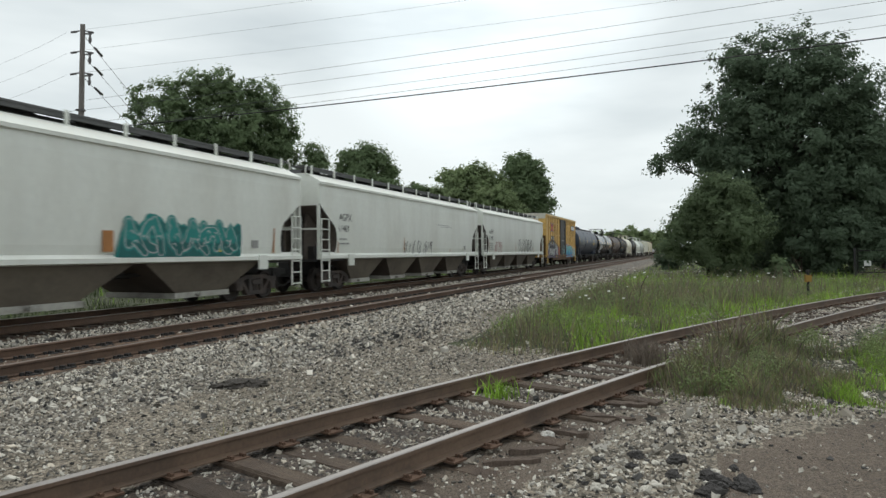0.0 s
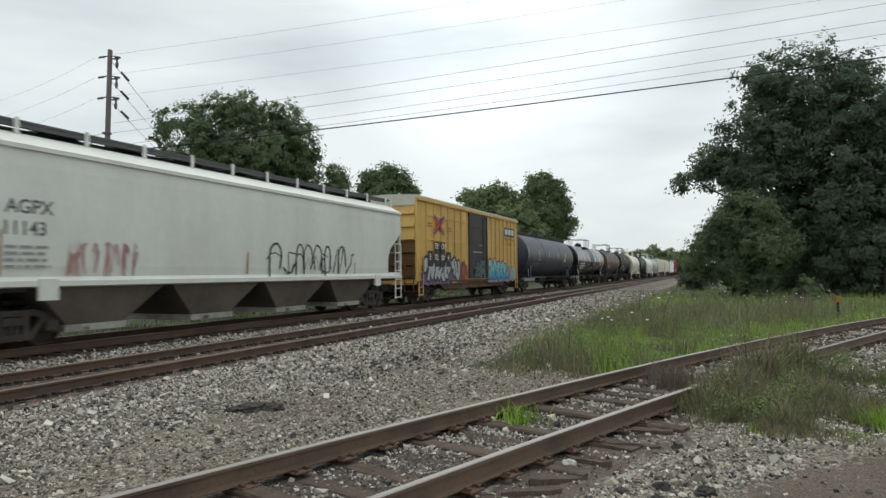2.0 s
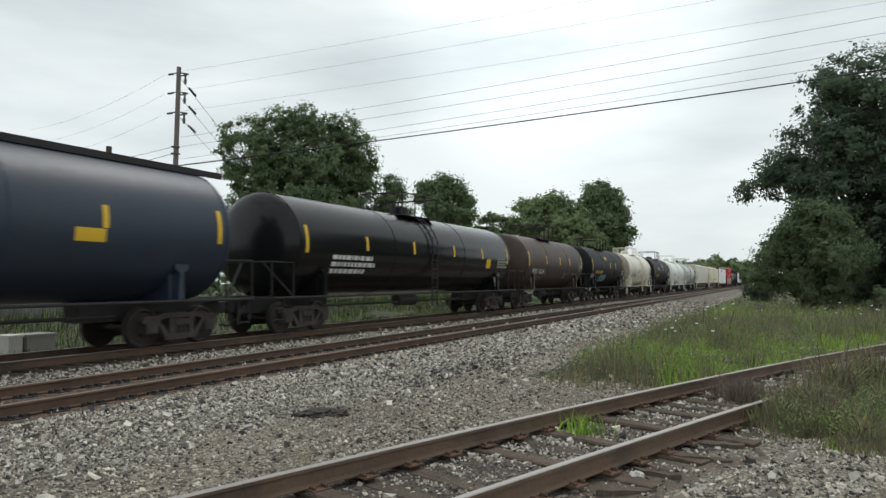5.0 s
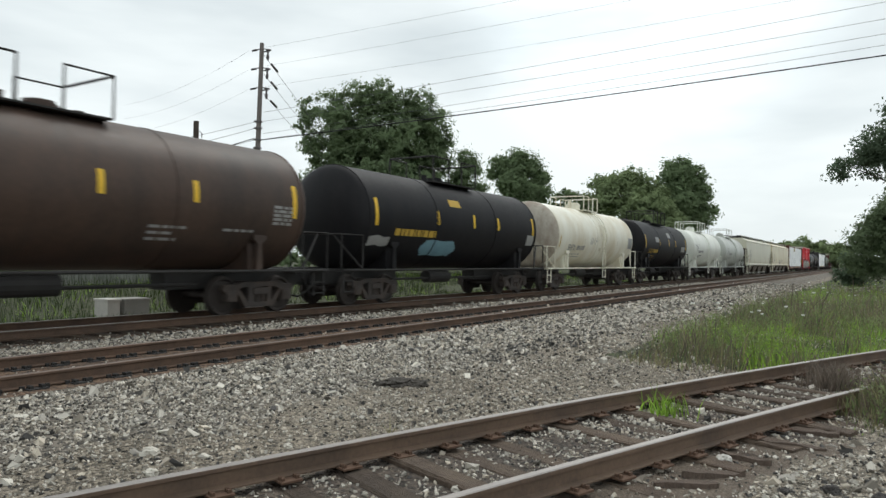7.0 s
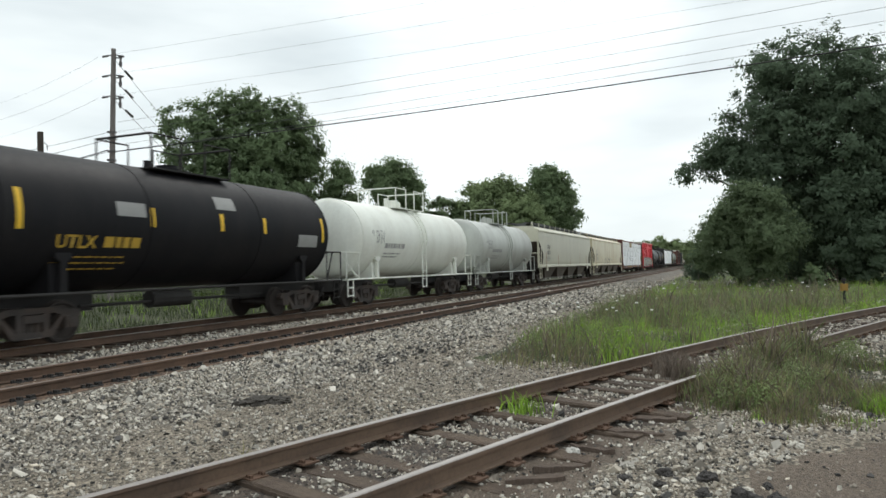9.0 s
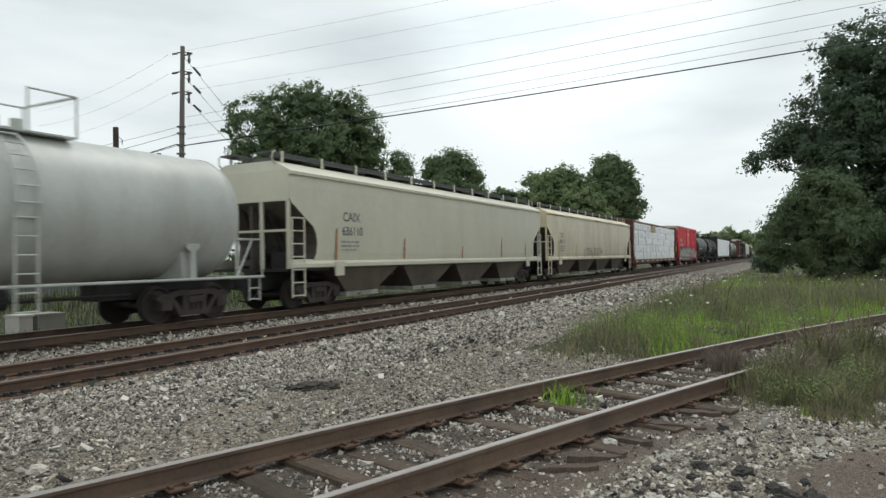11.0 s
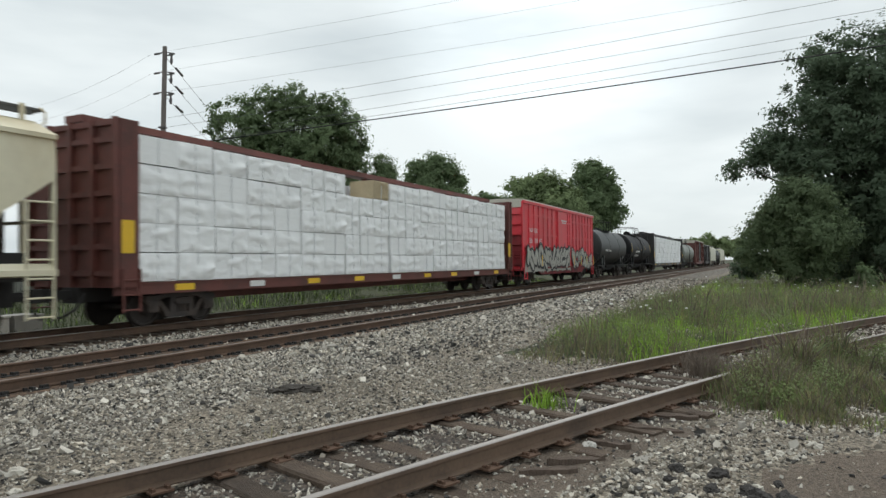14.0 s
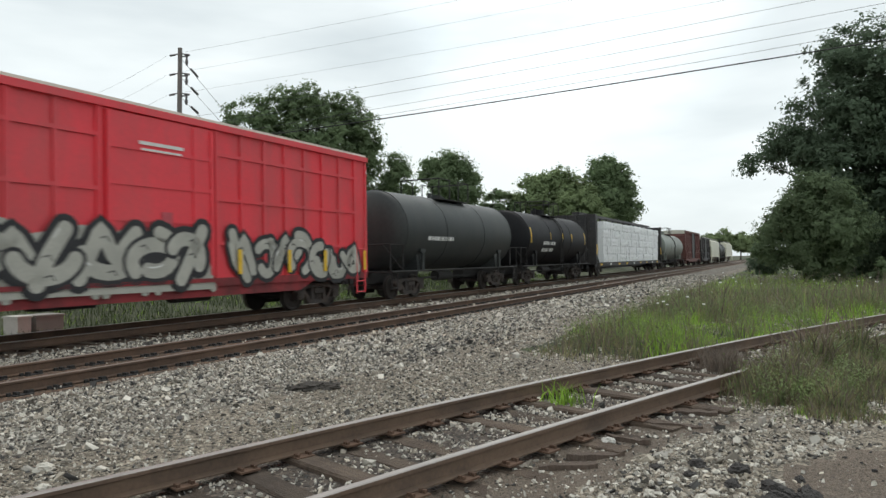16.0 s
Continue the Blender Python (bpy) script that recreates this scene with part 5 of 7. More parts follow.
def build_train():
    # three white hoppers
    side = flat_side(1.592)
    car, h = hopper(.9, 20.6, HOPPER_WHITE, "white covered hopper car with teal spray paint on its side", 3)
    graffiti(car, side, 1.85, 6.3, 1.42, 2.5, 7, [(TEAL_DARK, .35), (TEAL, 1)], TEAL_DARK, TEAL, PALE_TEAL, 3, .06)
    spray_forms(car, flat_side(1.61), 1.95, 6.25, 1.44, 2.48, 6, [(TEAL_DARK, .45), (TEAL, 1)], PALE_SPRAY, TEAL, PALE_TEAL, 4, .2, .05, .16, "teal spray-paint forms with pale outlines")
    panel(car, "placard", 7.0, 7.32, 1.66, 1.9, 1.592, GREY_MARK)
    streaks(car, (8.15,), 1.5, 2.3, 1.592, RUST_STREAK)
    panel(car, "reflector", 1.3, 1.62, 1.55, 2.05, 1.6, RUST_STREAK)
    panel(car, "reflector", 5.4, 5.55, 1.55, 1.95, 1.605, YELLOW_MARK)
    small_print(car, -3.2, 1.9, .7, 4, GREY_MARK, 1.592, seed=2)
    car, h = hopper(21.9, 41.6, HOPPER_WHITE, "white covered hopper car with faint black scrawls", 4)
    lettering(car, "AGPX", -h + 1.4, 2.75, .28, INK, -1.597, bold=.006)
    lettering(car, "11461", -h + 1.4, 2.32, .26, INK, -1.597, bold=.006)
    small_print(car, -h + 1.4, 2.0, .9, 2, GREY_MARK, 1.592, step=.17, hh=.06, seed=3)
    scrawl(car, side, -1.9, 1.8, 1.46, 2.05, 7, BLACK_SPRAY, 4, .05)
    streaks(car, (-2.1, -h + 1.3, 4.4), 1.5, 2.2, 1.592, RUST_STREAK, .06)
    panel(car, "placard", h - 2.9, h - 2.62, 1.66, 1.86, 1.592, GREY_MARK)
    panel(car, "scrape", 2.4, 4.4, 2.95, 2.975, 1.589, GREY_MARK)
    panel(car, "scrape", 2.9, 4.7, 2.86, 2.88, 1.589, GREY_MARK)
    car, h = hopper(42.8, 62.1, HOPPER_WHITE, "white covered hopper car with rust streaks and scrawls", 4)
    lettering(car, "AGPX", -h + 1.4, 2.75, .28, INK, -1.597, bold=.006)
    lettering(car, "11143", -h + 1.4, 2.32, .28, INK, -1.597, bold=.006)
    small_print(car, -h + 1.4, 2.05, 1.0, 4, GREY_MARK, 1.592, seed=5)
    scrawl(car, side, -6.9, -4.95, 1.5, 2.25, 9, FADED_RED, 6, .035, "thin red spray-paint scrawl")
    scrawl(car, side, .35, 5.0, 1.45, 2.5, 8, BLACK_SPRAY, 7, .065, "bold black spray-paint outline", True)
    scrawl(car, side, .5, 4.8, 1.5, 2.2, 4, BLACK_SPRAY, 8, .04)
    streaks(car, (-h + 1.3, -.9, 5.5), 1.5, 2.4, 1.592, RUST_STREAK, .06)
    # yellow boxcar
    car, h = boxcar(63.85, 81.2, YELLOW_PAINT, "yellow boxcar with a black door and spray-painted sides", DARK_DOOR, end_paint=YELLOW_GRIME)
    yp = 1.566
    fp = flat_side(yp)
    for a, b, m, o in ((1, 1, EMBLEM_BLUE, 0), (1, -1, EMBLEM_RED, .002)):
        g = Geo()
        cx, cz, hw, hh = -5.94, 3.85, .6, .42
        for sgn in (-1, 1):
            off = .1 if m is EMBLEM_BLUE else -.1
            stroke(g, [(cx + sgn * hw, cz + hh * 1.0 * (1 if m is EMBLEM_BLUE else .68)), (cx + sgn * .12, cz + (.12 if m is EMBLEM_BLUE else .02))], .17, fp, .006 + o)
            stroke(g, [(cx + sgn * hw, cz - hh * 1.0 * (1 if m is EMBLEM_BLUE else .68)), (cx + sgn * .12, cz - (.12 if m is EMBLEM_BLUE else .02))], .17, fp, .006 + o)
        part("emblem", g, m, car, "crossed red and blue emblem")
    graffiti(car, flat_side(yp - .004), -8.1, -2.9, .95, 2.45, 7, [(PURPLE, 1)], PURPLE, PURPLE, PURPLE, 13, .1, label="purple spray-paint shading")
    spray_forms(car, flat_side(yp + .012), -7.95, -3.0, .97, 2.35, 7, [(PALE_SPRAY, 1)], BLACK_SPRAY, BLACK_SPRAY, WHITE_MARK, 12, .24, .14, .26, "white spray-paint forms outlined in black")
    graffiti(car, flat_side(yp + .016), -2.72, -1.86, .95, 2.35, 2, [(ORANGE, 1)], DARK_ORANGE, DARK_ORANGE, ORANGE, 14, 0, 2, label="orange spray-paint patch")
    for x0, x1, z0, z1, text in ((-7.5, -6.83, 1.8, 2.55, (("5", .3),)), (-6.66, -6.05, 1.8, 3.02, (("02", .28), ("FB", .28))), (-5.85, -5.25, 1.8, 3.02, (("00", .28), ("OX", .28))), (-5.1, -4.45, 1.8, 2.55, (("4", .3),))):
        panel(car, "number_panel", x0, x1, z0, z1, yp + .034, BLACK_MARK, "black panel behind white lettering")
        for k, (tx, hh) in enumerate(text):
            lettering(car, tx, x0 + (.1 if len(tx) > 1 else .22), z0 + .33 + k * .55, hh, WHITE_MARK, -yp - .044, bold=.008)
    panel(car, "emblem_panel", 5.42, 7.75, 3.85, 4.42, yp, BLACK_MARK, "black panel with white emblem shapes")
    for k in range(3):
        x = 5.56 + k * .72
        g = Geo().box(x, x + .56, -yp - .012, -yp - .006, 3.96, 4.32)
        part("emblem", g, WHITE_MARK, car, "plain white emblem shape")
    lettering(car, "Railcar Pooling", 5.5, 3.58, .17, UMBER, -yp - .006, width=2.0)
    lettering(car, "Experts", 6.1, 3.28, .17, UMBER, -yp - .006, width=.95)
    small_print(car, -7.4, 3.85, .55, 2, UMBER, yp, seed=8)
    small_print(car, -4.8, 3.75, .55, 2, UMBER, yp, seed=9)
    graffiti(car, fp, 1.9, 6.3, .92, 2.2, 7, [(BLUE, .42), (MID_BLUE, .6), (CYAN, 1)], MID_BLUE, PINK, CYAN, 19, .0, 0)
    spray_forms(car, flat_side(yp + .018), 1.95, 6.25, .95, 2.5, 5, [(BLUE, .3), (MID_BLUE, .5), (CYAN, 1)], EMBLEM_BLUE, PINK, WHITE_MARK, 15, .38, .07, .22, "cyan to blue spray-paint forms over red")
    graffiti(car, fp, 6.6, 8.0, .98, 1.95, 2, [(CYAN, 1)], GREY_MARK, YELLOW_MARK, WHITE_MARK, 16)
    spray_forms(car, flat_side(1.615), -.7, 1.2, 1.2, 2.2, 2, [(DARK_DOOR, 1)], PALE_TEAL, DARK_DOOR, PALE_TEAL, 17, .16, .12, .02, "pale green outlined spray-paint forms")
    panel(car, "scrape", -.9, .7, 2.62, 2.7, 1.604, GREY_MARK)
    panel(car, "scrape", .2, .8, 3.05, 3.1, 1.604, GREY_MARK)
    panel(car, "reflector", -4.2, -3.6, .97, 1.12, yp + .014, YELLOW_MARK)
    # dark tanks
    car, h = tank(83.1, 101.2, TANK_BLUE, "long blue-black tank car with yellow strips", 1.66, 2.75, platform=False, long_walk=True)
    lettering(car, "TILX", -h + 2.3, 2.35, .26, GREY_MARK, -1.66, round_to=(1.672, 2.75))
    small_print(car, -h + 3.6, 2.37, 1.4, 1, GREY_MARK, 0, hh=.22, pos=tank_side(1.66, 2.75))
    small_print(car, -h + 2.3, 2.1, 2.6, 2, GREY_MARK, 0, pos=tank_side(1.66, 2.75))
    part("placard", skin_patch(4.3, 5.0, -.25, .14, 1.66, 2.75), YELLOW_MARK, car)
    car, h = tank(103.1, 121.4, TANK_GLOSS, "glossy black tank car with yellow strips")
    tp = tank_side(1.6, 2.68)
    small_print(car, -h + 2.2, 2.25, 2.8, 3, WHITE_MARK, 0, hh=.14, step=.22, pos=tp)
    part("placard", skin_patch(h - 3.6, h - 3.1, -.3, .22, 1.6, 2.68), YELLOW_MARK, car)
    small_print(car, h - 2.2, 2.6, 1.4, 4, GREY_MARK, 0, hh=.1, pos=tp)
    car, h = tank(123.2, 136, TANK_BROWN, "dull brown tank car with white lettering", spread=.37, plat=(-1.9, 1.0, .78), climb=False)
    lettering(car, "PRGX", -h + 1.54, 2.0, .27, WHITE_MARK, -1.52, round_to=(1.612, 2.68), width=.87, bold=.006)
    lettering(car, "10124", -h + 2.7, 2.0, .27, WHITE_MARK, -1.52, round_to=(1.612, 2.68), width=.92, bold=.006)
    small_print(car, -h + 1.54, 1.78, 2.0, 2, GREY_MARK, 0, hh=.05, pos=tp)
    small_print(car, -h + 3.92, 2.05, .36, 2, GREY_MARK, 0, pos=tp)
    small_print(car, 1.5, 2.0, .9, 3, GREY_MARK, 0, pos=tp)
    small_print(car, 3.4, 2.0, .9, 1, GREY_MARK, 0, pos=tp)
    panel_at = h - 1.55
    small_print(car, panel_at, 2.62, .75, 5, GREY_MARK, 0, step=.1, hh=.07, pos=tp)
    car, h = tank(137.7, 150.35, TANK_BLACK, "black tank car with a blue spray-paint patch", climb=False)
    small_print(car, -h + 1.85, 2.15, 2.6, 1, DULL_YELLOW, 0, hh=.22, pos=tp)
    g = Geo()
    for k in range(6):
        dz = -.2 + .08 * k
        e = .25 * abs(dz) / .2
        stroke(g, [(-2.85 + e, 1.8 + dz), (-2.2, 1.83 + dz), (-1.6, 1.79 + dz), (-1.0, 1.82 + dz), (-.62 - e, 1.78 + dz)], .11, tp, .006 + .0004 * k)
    part("spray_paint", g, FADED_BLUE, car, "faded pale blue spray-paint patch")
    g = Geo()
    for k in range(3):
        stroke(g, [(-5.65, 1.85 + .09 * k), (-5.3, 1.9 + .09 * k), (-5.0, 1.84 + .09 * k), (-4.72, 1.88 + .08 * k)], .11, tp, .006 + .0004 * k)
    part("spray_paint", g, GREY_MARK, car, "grey spray-paint smear")
    part("data_panel", skin_patch(-1.2, -.45, .75, .14, 1.6, 2.68), DULL_YELLOW, car)
    part("data_panel", skin_patch(h - 1.4, h - .75, -.4, .22, 1.6, 2.68), GREY_MARK, car)
    car, h = tank(151.9, 164.4, TANK_WHITE, "dirty white tank car with white railings", sill_mat=TANK_WHITE, marks=False, band=True, head=TANK_SOIL_SHADE, plat=(-.9, 1.2, .64), rung_x=.55, truck_in=1.3)
    part("data_panel", skin_patch(h - 1.4, h - .6, -.15, .32, 1.6, 2.68), GREY_MARK, car, "faded grey panel")
    lettering(car, "SHPX", -h + 1.85, 1.97, .29, GREY_MARK, -1.52, round_to=(1.612, 2.68), width=1.0, bold=.006)
    small_print(car, -h + 3.05, 2.0, 1.35, 1, GREY_MARK, 0, hh=.22, pos=tp)
    scrawl(car, tp, -.2 - 1.4, -.5, 2.3, 2.7, 3, GREY_MARK, 23, .04)
    small_print(car, -h + 1.9, 1.77, 2.3, 2, GREY_MARK, 0, hh=.04, pos=tp)
    for x, w, mid, half in ((.12, .07, .45, .4), (.3, .16, .3, .45), (.86, .1, .35, .5), (1.05, .05, .1, .5), (.0, .3, -.62, .1), (.7, .45, -.6, .14), (-.5, .06, .1, .25), (-2.3, .04, -.4, .3), (2.9, .05, -.1, .4)):
        part("spill_stain", skin_patch(x, x + w, mid, half, 1.6, 2.68, .004), OLD_SPILL, car)
    part("rust_streak", skin_patch(-h + .72, -h + .8, -.3, .3, 1.6, 2.68), DULL_YELLOW, car)
    car, h = tank(166.0, 178.7, TANK_BLACK, "black tank car with yellow lettering", climb=False)
    lettering(car, "UTLX", -h + 1.7, 2.06, .28, DULL_YELLOW, -1.52, round_to=(1.612, 2.68), width=1.0, bold=.006)
    small_print(car, -h + 2.9, 2.08, 1.05, 1, DULL_YELLOW, 0, hh=.24, pos=tp)
    small_print(car, -h + 1.7, 1.85, 2.2, 3, DULL_YELLOW, 0, hh=.03, pos=tp)
    part("data_panel", skin_patch(-3.15, -2.3, .3, .17, 1.6, 2.68), GREY_MARK, car)
    part("data_panel", skin_patch(.25, 1.05, .72, .2, 1.6, 2.68), GREY_MARK, car)
    part("data_panel", skin_patch(h - 2.3, h - 1.2, -.25, .2, 1.6, 2.68), GREY_MARK, car)
    for q0, q1, m, sm, lab in ((180.2, 192.7, TANK_CLEAN, TANK_CLEAN, "white tank car with white railings"), (194.4, 206.5, TANK_GREY, TANK_GREY, "grey-white tank car with pale railings")):
        car, h = tank(q0, q1, m, lab, sill_mat=sm, marks=False, band=True)
        small_print(car, -h + 2.4, 2.3, 2.2, 1, GREY_MARK, 0, hh=.2, pos=tp)
        small_print(car, -h + 2.4, 2.05, 1.6, 2, GREY_MARK, 0, pos=tp)
        scrawl(car, tp, -h + 1.3, -h + 2.2, 2.5, 3.0, 3, BLACK_MARK, 30, .035)
    # grey and cream hoppers
    car, h = hopper(208.1, 230.0, HOPPER_GREY, "pale grey covered hopper car", 4, True)
    lettering(car, "CAIX", -h + 2.6, 2.75, .3, INK, -1.597, bold=.006)
    lettering(car, "636110", -h + 2.55, 2.3, .28, INK, -1.597, bold=.006)
    small_print(car, -h + 2.5, 2.05, 1.0, 3, GREY_MARK, 1.592)
    streaks(car, (-h + 2.2, -4.5, .5, 5, h - 2.6), 1.5, 2.5, 1.592, RUST_STREAK, .1)
    car, h = hopper(231.2, 254.0, HOPPER_CREAM, "cream covered hopper car with black scrawls", 4, True)
    lettering(car, "TILX", -h + 2.4, 2.72, .26, INK, -1.597)
    lettering(car, "640133", -h + 2.4, 2.33, .25, INK, -1.597)
    small_print(car, -h + 2.4, 2.1, 1.0, 3, GREY_MARK, 1.592)
    scrawl(car, side, -3.6, .4, 1.35, 2.1, 10, BLACK_SPRAY, 41, .05, "black looped spray-paint scrawl", True)
    scrawl(car, side, .6, 1.5, 1.7, 2.1, 3, BLACK_MARK, 42, .035)
    streaks(car, (-h + 2.1, -5.6, 2.5, 6.5, h - 2.2), 1.45, 2.5, 1.592, RUST_STREAK, .1)
    for a, b in ((-h + .2, -h + 3.1), (-h + 4.4, -h + 5.2), (-.8, 1.1), (3.9, 4.6), (h - 4, h - 2.2)):
        panel(car, "rust_patch", a, b, 4.035, 4.07, 1.61, RUST_STREAK)
    # loaded flatcar
    cols = [(.58 + k * 1.22, 1.22, 5, False) for k in range(7)] + [(9.12, .9, 4, False), (10.02, .9, 4, False), (10.95, 1.1, 5, True)] + [(12.15 + k * 1.24, 1.24, 5, False) for k in range(10)]
    car, h = centerbeam(255.5, 280.65, BROWN_PAINT, "brown centerbeam flatcar loaded with white-wrapped lumber", load_bundles(cols))
    # red boxcar
    car, h = boxcar(282.6, 299.8, RED_PAINT, "red boxcar with silver spray paint along its side", RED_PAINT, door=(-1.55, 1.55), end_paint=RED_GRIME)
    for tx, x, z in (("WF", -7.46, 3.2), ("RX", -6.55, 3.2), ("56", -7.48, 2.58), ("03", -6.5, 2.58), ("63", -5.6, 2.58)):
        lettering(car, tx, x, z, .3, WHITE_MARK, -yp - .012, width=.66 if tx in ("WF", "RX") else .55, bold=.003)
    graffiti(car, flat_side(1.575), -8.1, 1.4, .87, 2.3, 6, [(SILVER, 1)], SILVER, SILVER, SILVER, 51, .04, 0, label="silver spray-paint ground")
    spray_forms(car, flat_side(1.618), -8.15, 1.45, .87, 2.6, 8, [(SILVER, 1)], BLACK_SPRAY, BLACK_SPRAY, WHITE_MARK, 51, .34, .17, .3, "silver spray-paint forms outlined in black")
    spray_forms(car, flat_side(yp + .004), 1.95, 8.15, .87, 2.5, 7, [(SILVER, 1)], BLACK_SPRAY, BLACK_SPRAY, WHITE_MARK, 54, .28, .15, .24, "silver spray-paint forms outlined in black")
    for x in (-5.25, 2.3, 4.3, 6.0, 8.2):
        panel(car, "reflector", x, x + .14, 1.2, 1.85, 1.64, YELLOW_MARK)
    panel(car, "placard", -.7, .55, 4.2, 4.28, 1.60, WHITE_MARK)
    panel(car, "placard", -.65, .5, 4.07, 4.12, 1.60, WHITE_MARK)
    panel(car, "placard", -.1, .2, 2.3, 2.7, 1.60, PINK)
    # the rest, farther back
    car, h = tank(302, 313.8, TANK_SLATE, "slate-black tank car with white lettering", marks=False, climb=False)
    small_print(car, -h + 2.2, 2.3, 2.6, 1, WHITE_MARK, 0, hh=.16, pos=tp)
    car, h = tank(315.6, 328.5, TANK_BLACK, "dark tank car with white lettering", platform=True)
    small_print(car, -h + 3, 2.3, 2.6, 2, WHITE_MARK, 0, hh=.2, step=.4, pos=tp)
    cols = [(2.9 + k * 1.18, 1.18, 5, False) for k in range(21)]
    centerbeam(331, 360, DARK_DOOR, "black centerbeam flatcar with white-wrapped lumber", load_bundles(cols, .66))
    tank(361.8, 377.5, TANK_DULL, "grey-green tank car among dark cars", marks=False)
    boxcar(380, 397, BROWN_PAINT, "brown-red boxcar with a pale roof", DARK_DOOR)
    boxcar(399, 412, DARK_DOOR, "short black boxcar far back in the train", DARK_DOOR, height=4.7)
    hopper(414, 430, HOPPER_GREY, "grey covered hopper car far back", 3)
    tank(432, 444, TANK_SLATE, "slate-black tank car far back", marks=False)
    hopper(446, 464, HOPPER_GREY, "grey covered hopper car far back", 3)

build_train()

# ---- loose stones ----
CORNERS = np.array([(x, y, z) for x in (-1, 1) for y in (-1, 1) for z in (-1, 1)], float)
CUBE = np.array([(0, 1, 3, 2), (4, 6, 7, 5), (0, 4, 5, 1), (2, 3, 7, 6), (0, 2, 6, 4), (1, 5, 7, 3)])

def to_line(x, y):
    return x * math.sin(LINE) + y * math.cos(LINE), x * math.cos(LINE) - y * math.sin(LINE)

def stones_mesh(name, pts, sizes, pale, mats, seed, sink=0.25):
    """Angular crushed stones, one closed block each."""
    rng = np.random.default_rng(seed)
    k = len(pts)
    v = CORNERS[None] * (1 + 0.0 * pts[:, None, :1]) + rng.uniform(-0.62, 0.62, (k, 8, 3))
    v *= (sizes[:, None] * rng.uniform(0.4, 1.45, (k, 3)) * np.array([1, 1, 0.62]))[:, None, :] * 0.55
    q = rng.normal(size=(k, 4)) * np.array([1, 0.45, 0.45, 1])
    q /= np.linalg.norm(q, axis=1)[:, None]
    w, x, y, z = q.T
    R = np.stack([1 - 2 * (y * y + z * z), 2 * (x * y - w * z), 2 * (x * z + w * y), 2 * (x * y + w * z), 1 - 2 * (x * x + z * z), 2 * (y * z - w * x),
                  2 * (x * z - w * y), 2 * (y * z + w * x), 1 - 2 * (x * x + y * y)], 1).reshape(k, 3, 3)
    v = np.einsum("kij,knj->kni", R, v) + pts[:, None, :]
    v[:, :, 2] += (sizes * (0.5 - sink))[:, None] * 0.6
    faces = (np.arange(k)[:, None, None] * 8 + CUBE[None]).reshape(-1, 4)
    kind = rng.choice(3, k, p=[.46, .34, .20])
    dice = rng.random(k)
    idx = np.repeat(np.where(dice < pale, 1, np.where(dice < -pale, 2, kind)), 6)
    return fast_mesh(name, v.reshape(-1, 3), faces, mats, idx)

STONE_PALE = material("pale_limestone", (0.52, 0.485, 0.425), 0.9, island=0.4, vary=0.12, grain=90, scale=2)
STONE_DARK = material("dark_slag", (0.07, 0.066, 0.062), 0.9, island=0.5, vary=0.15, grain=90, scale=2)

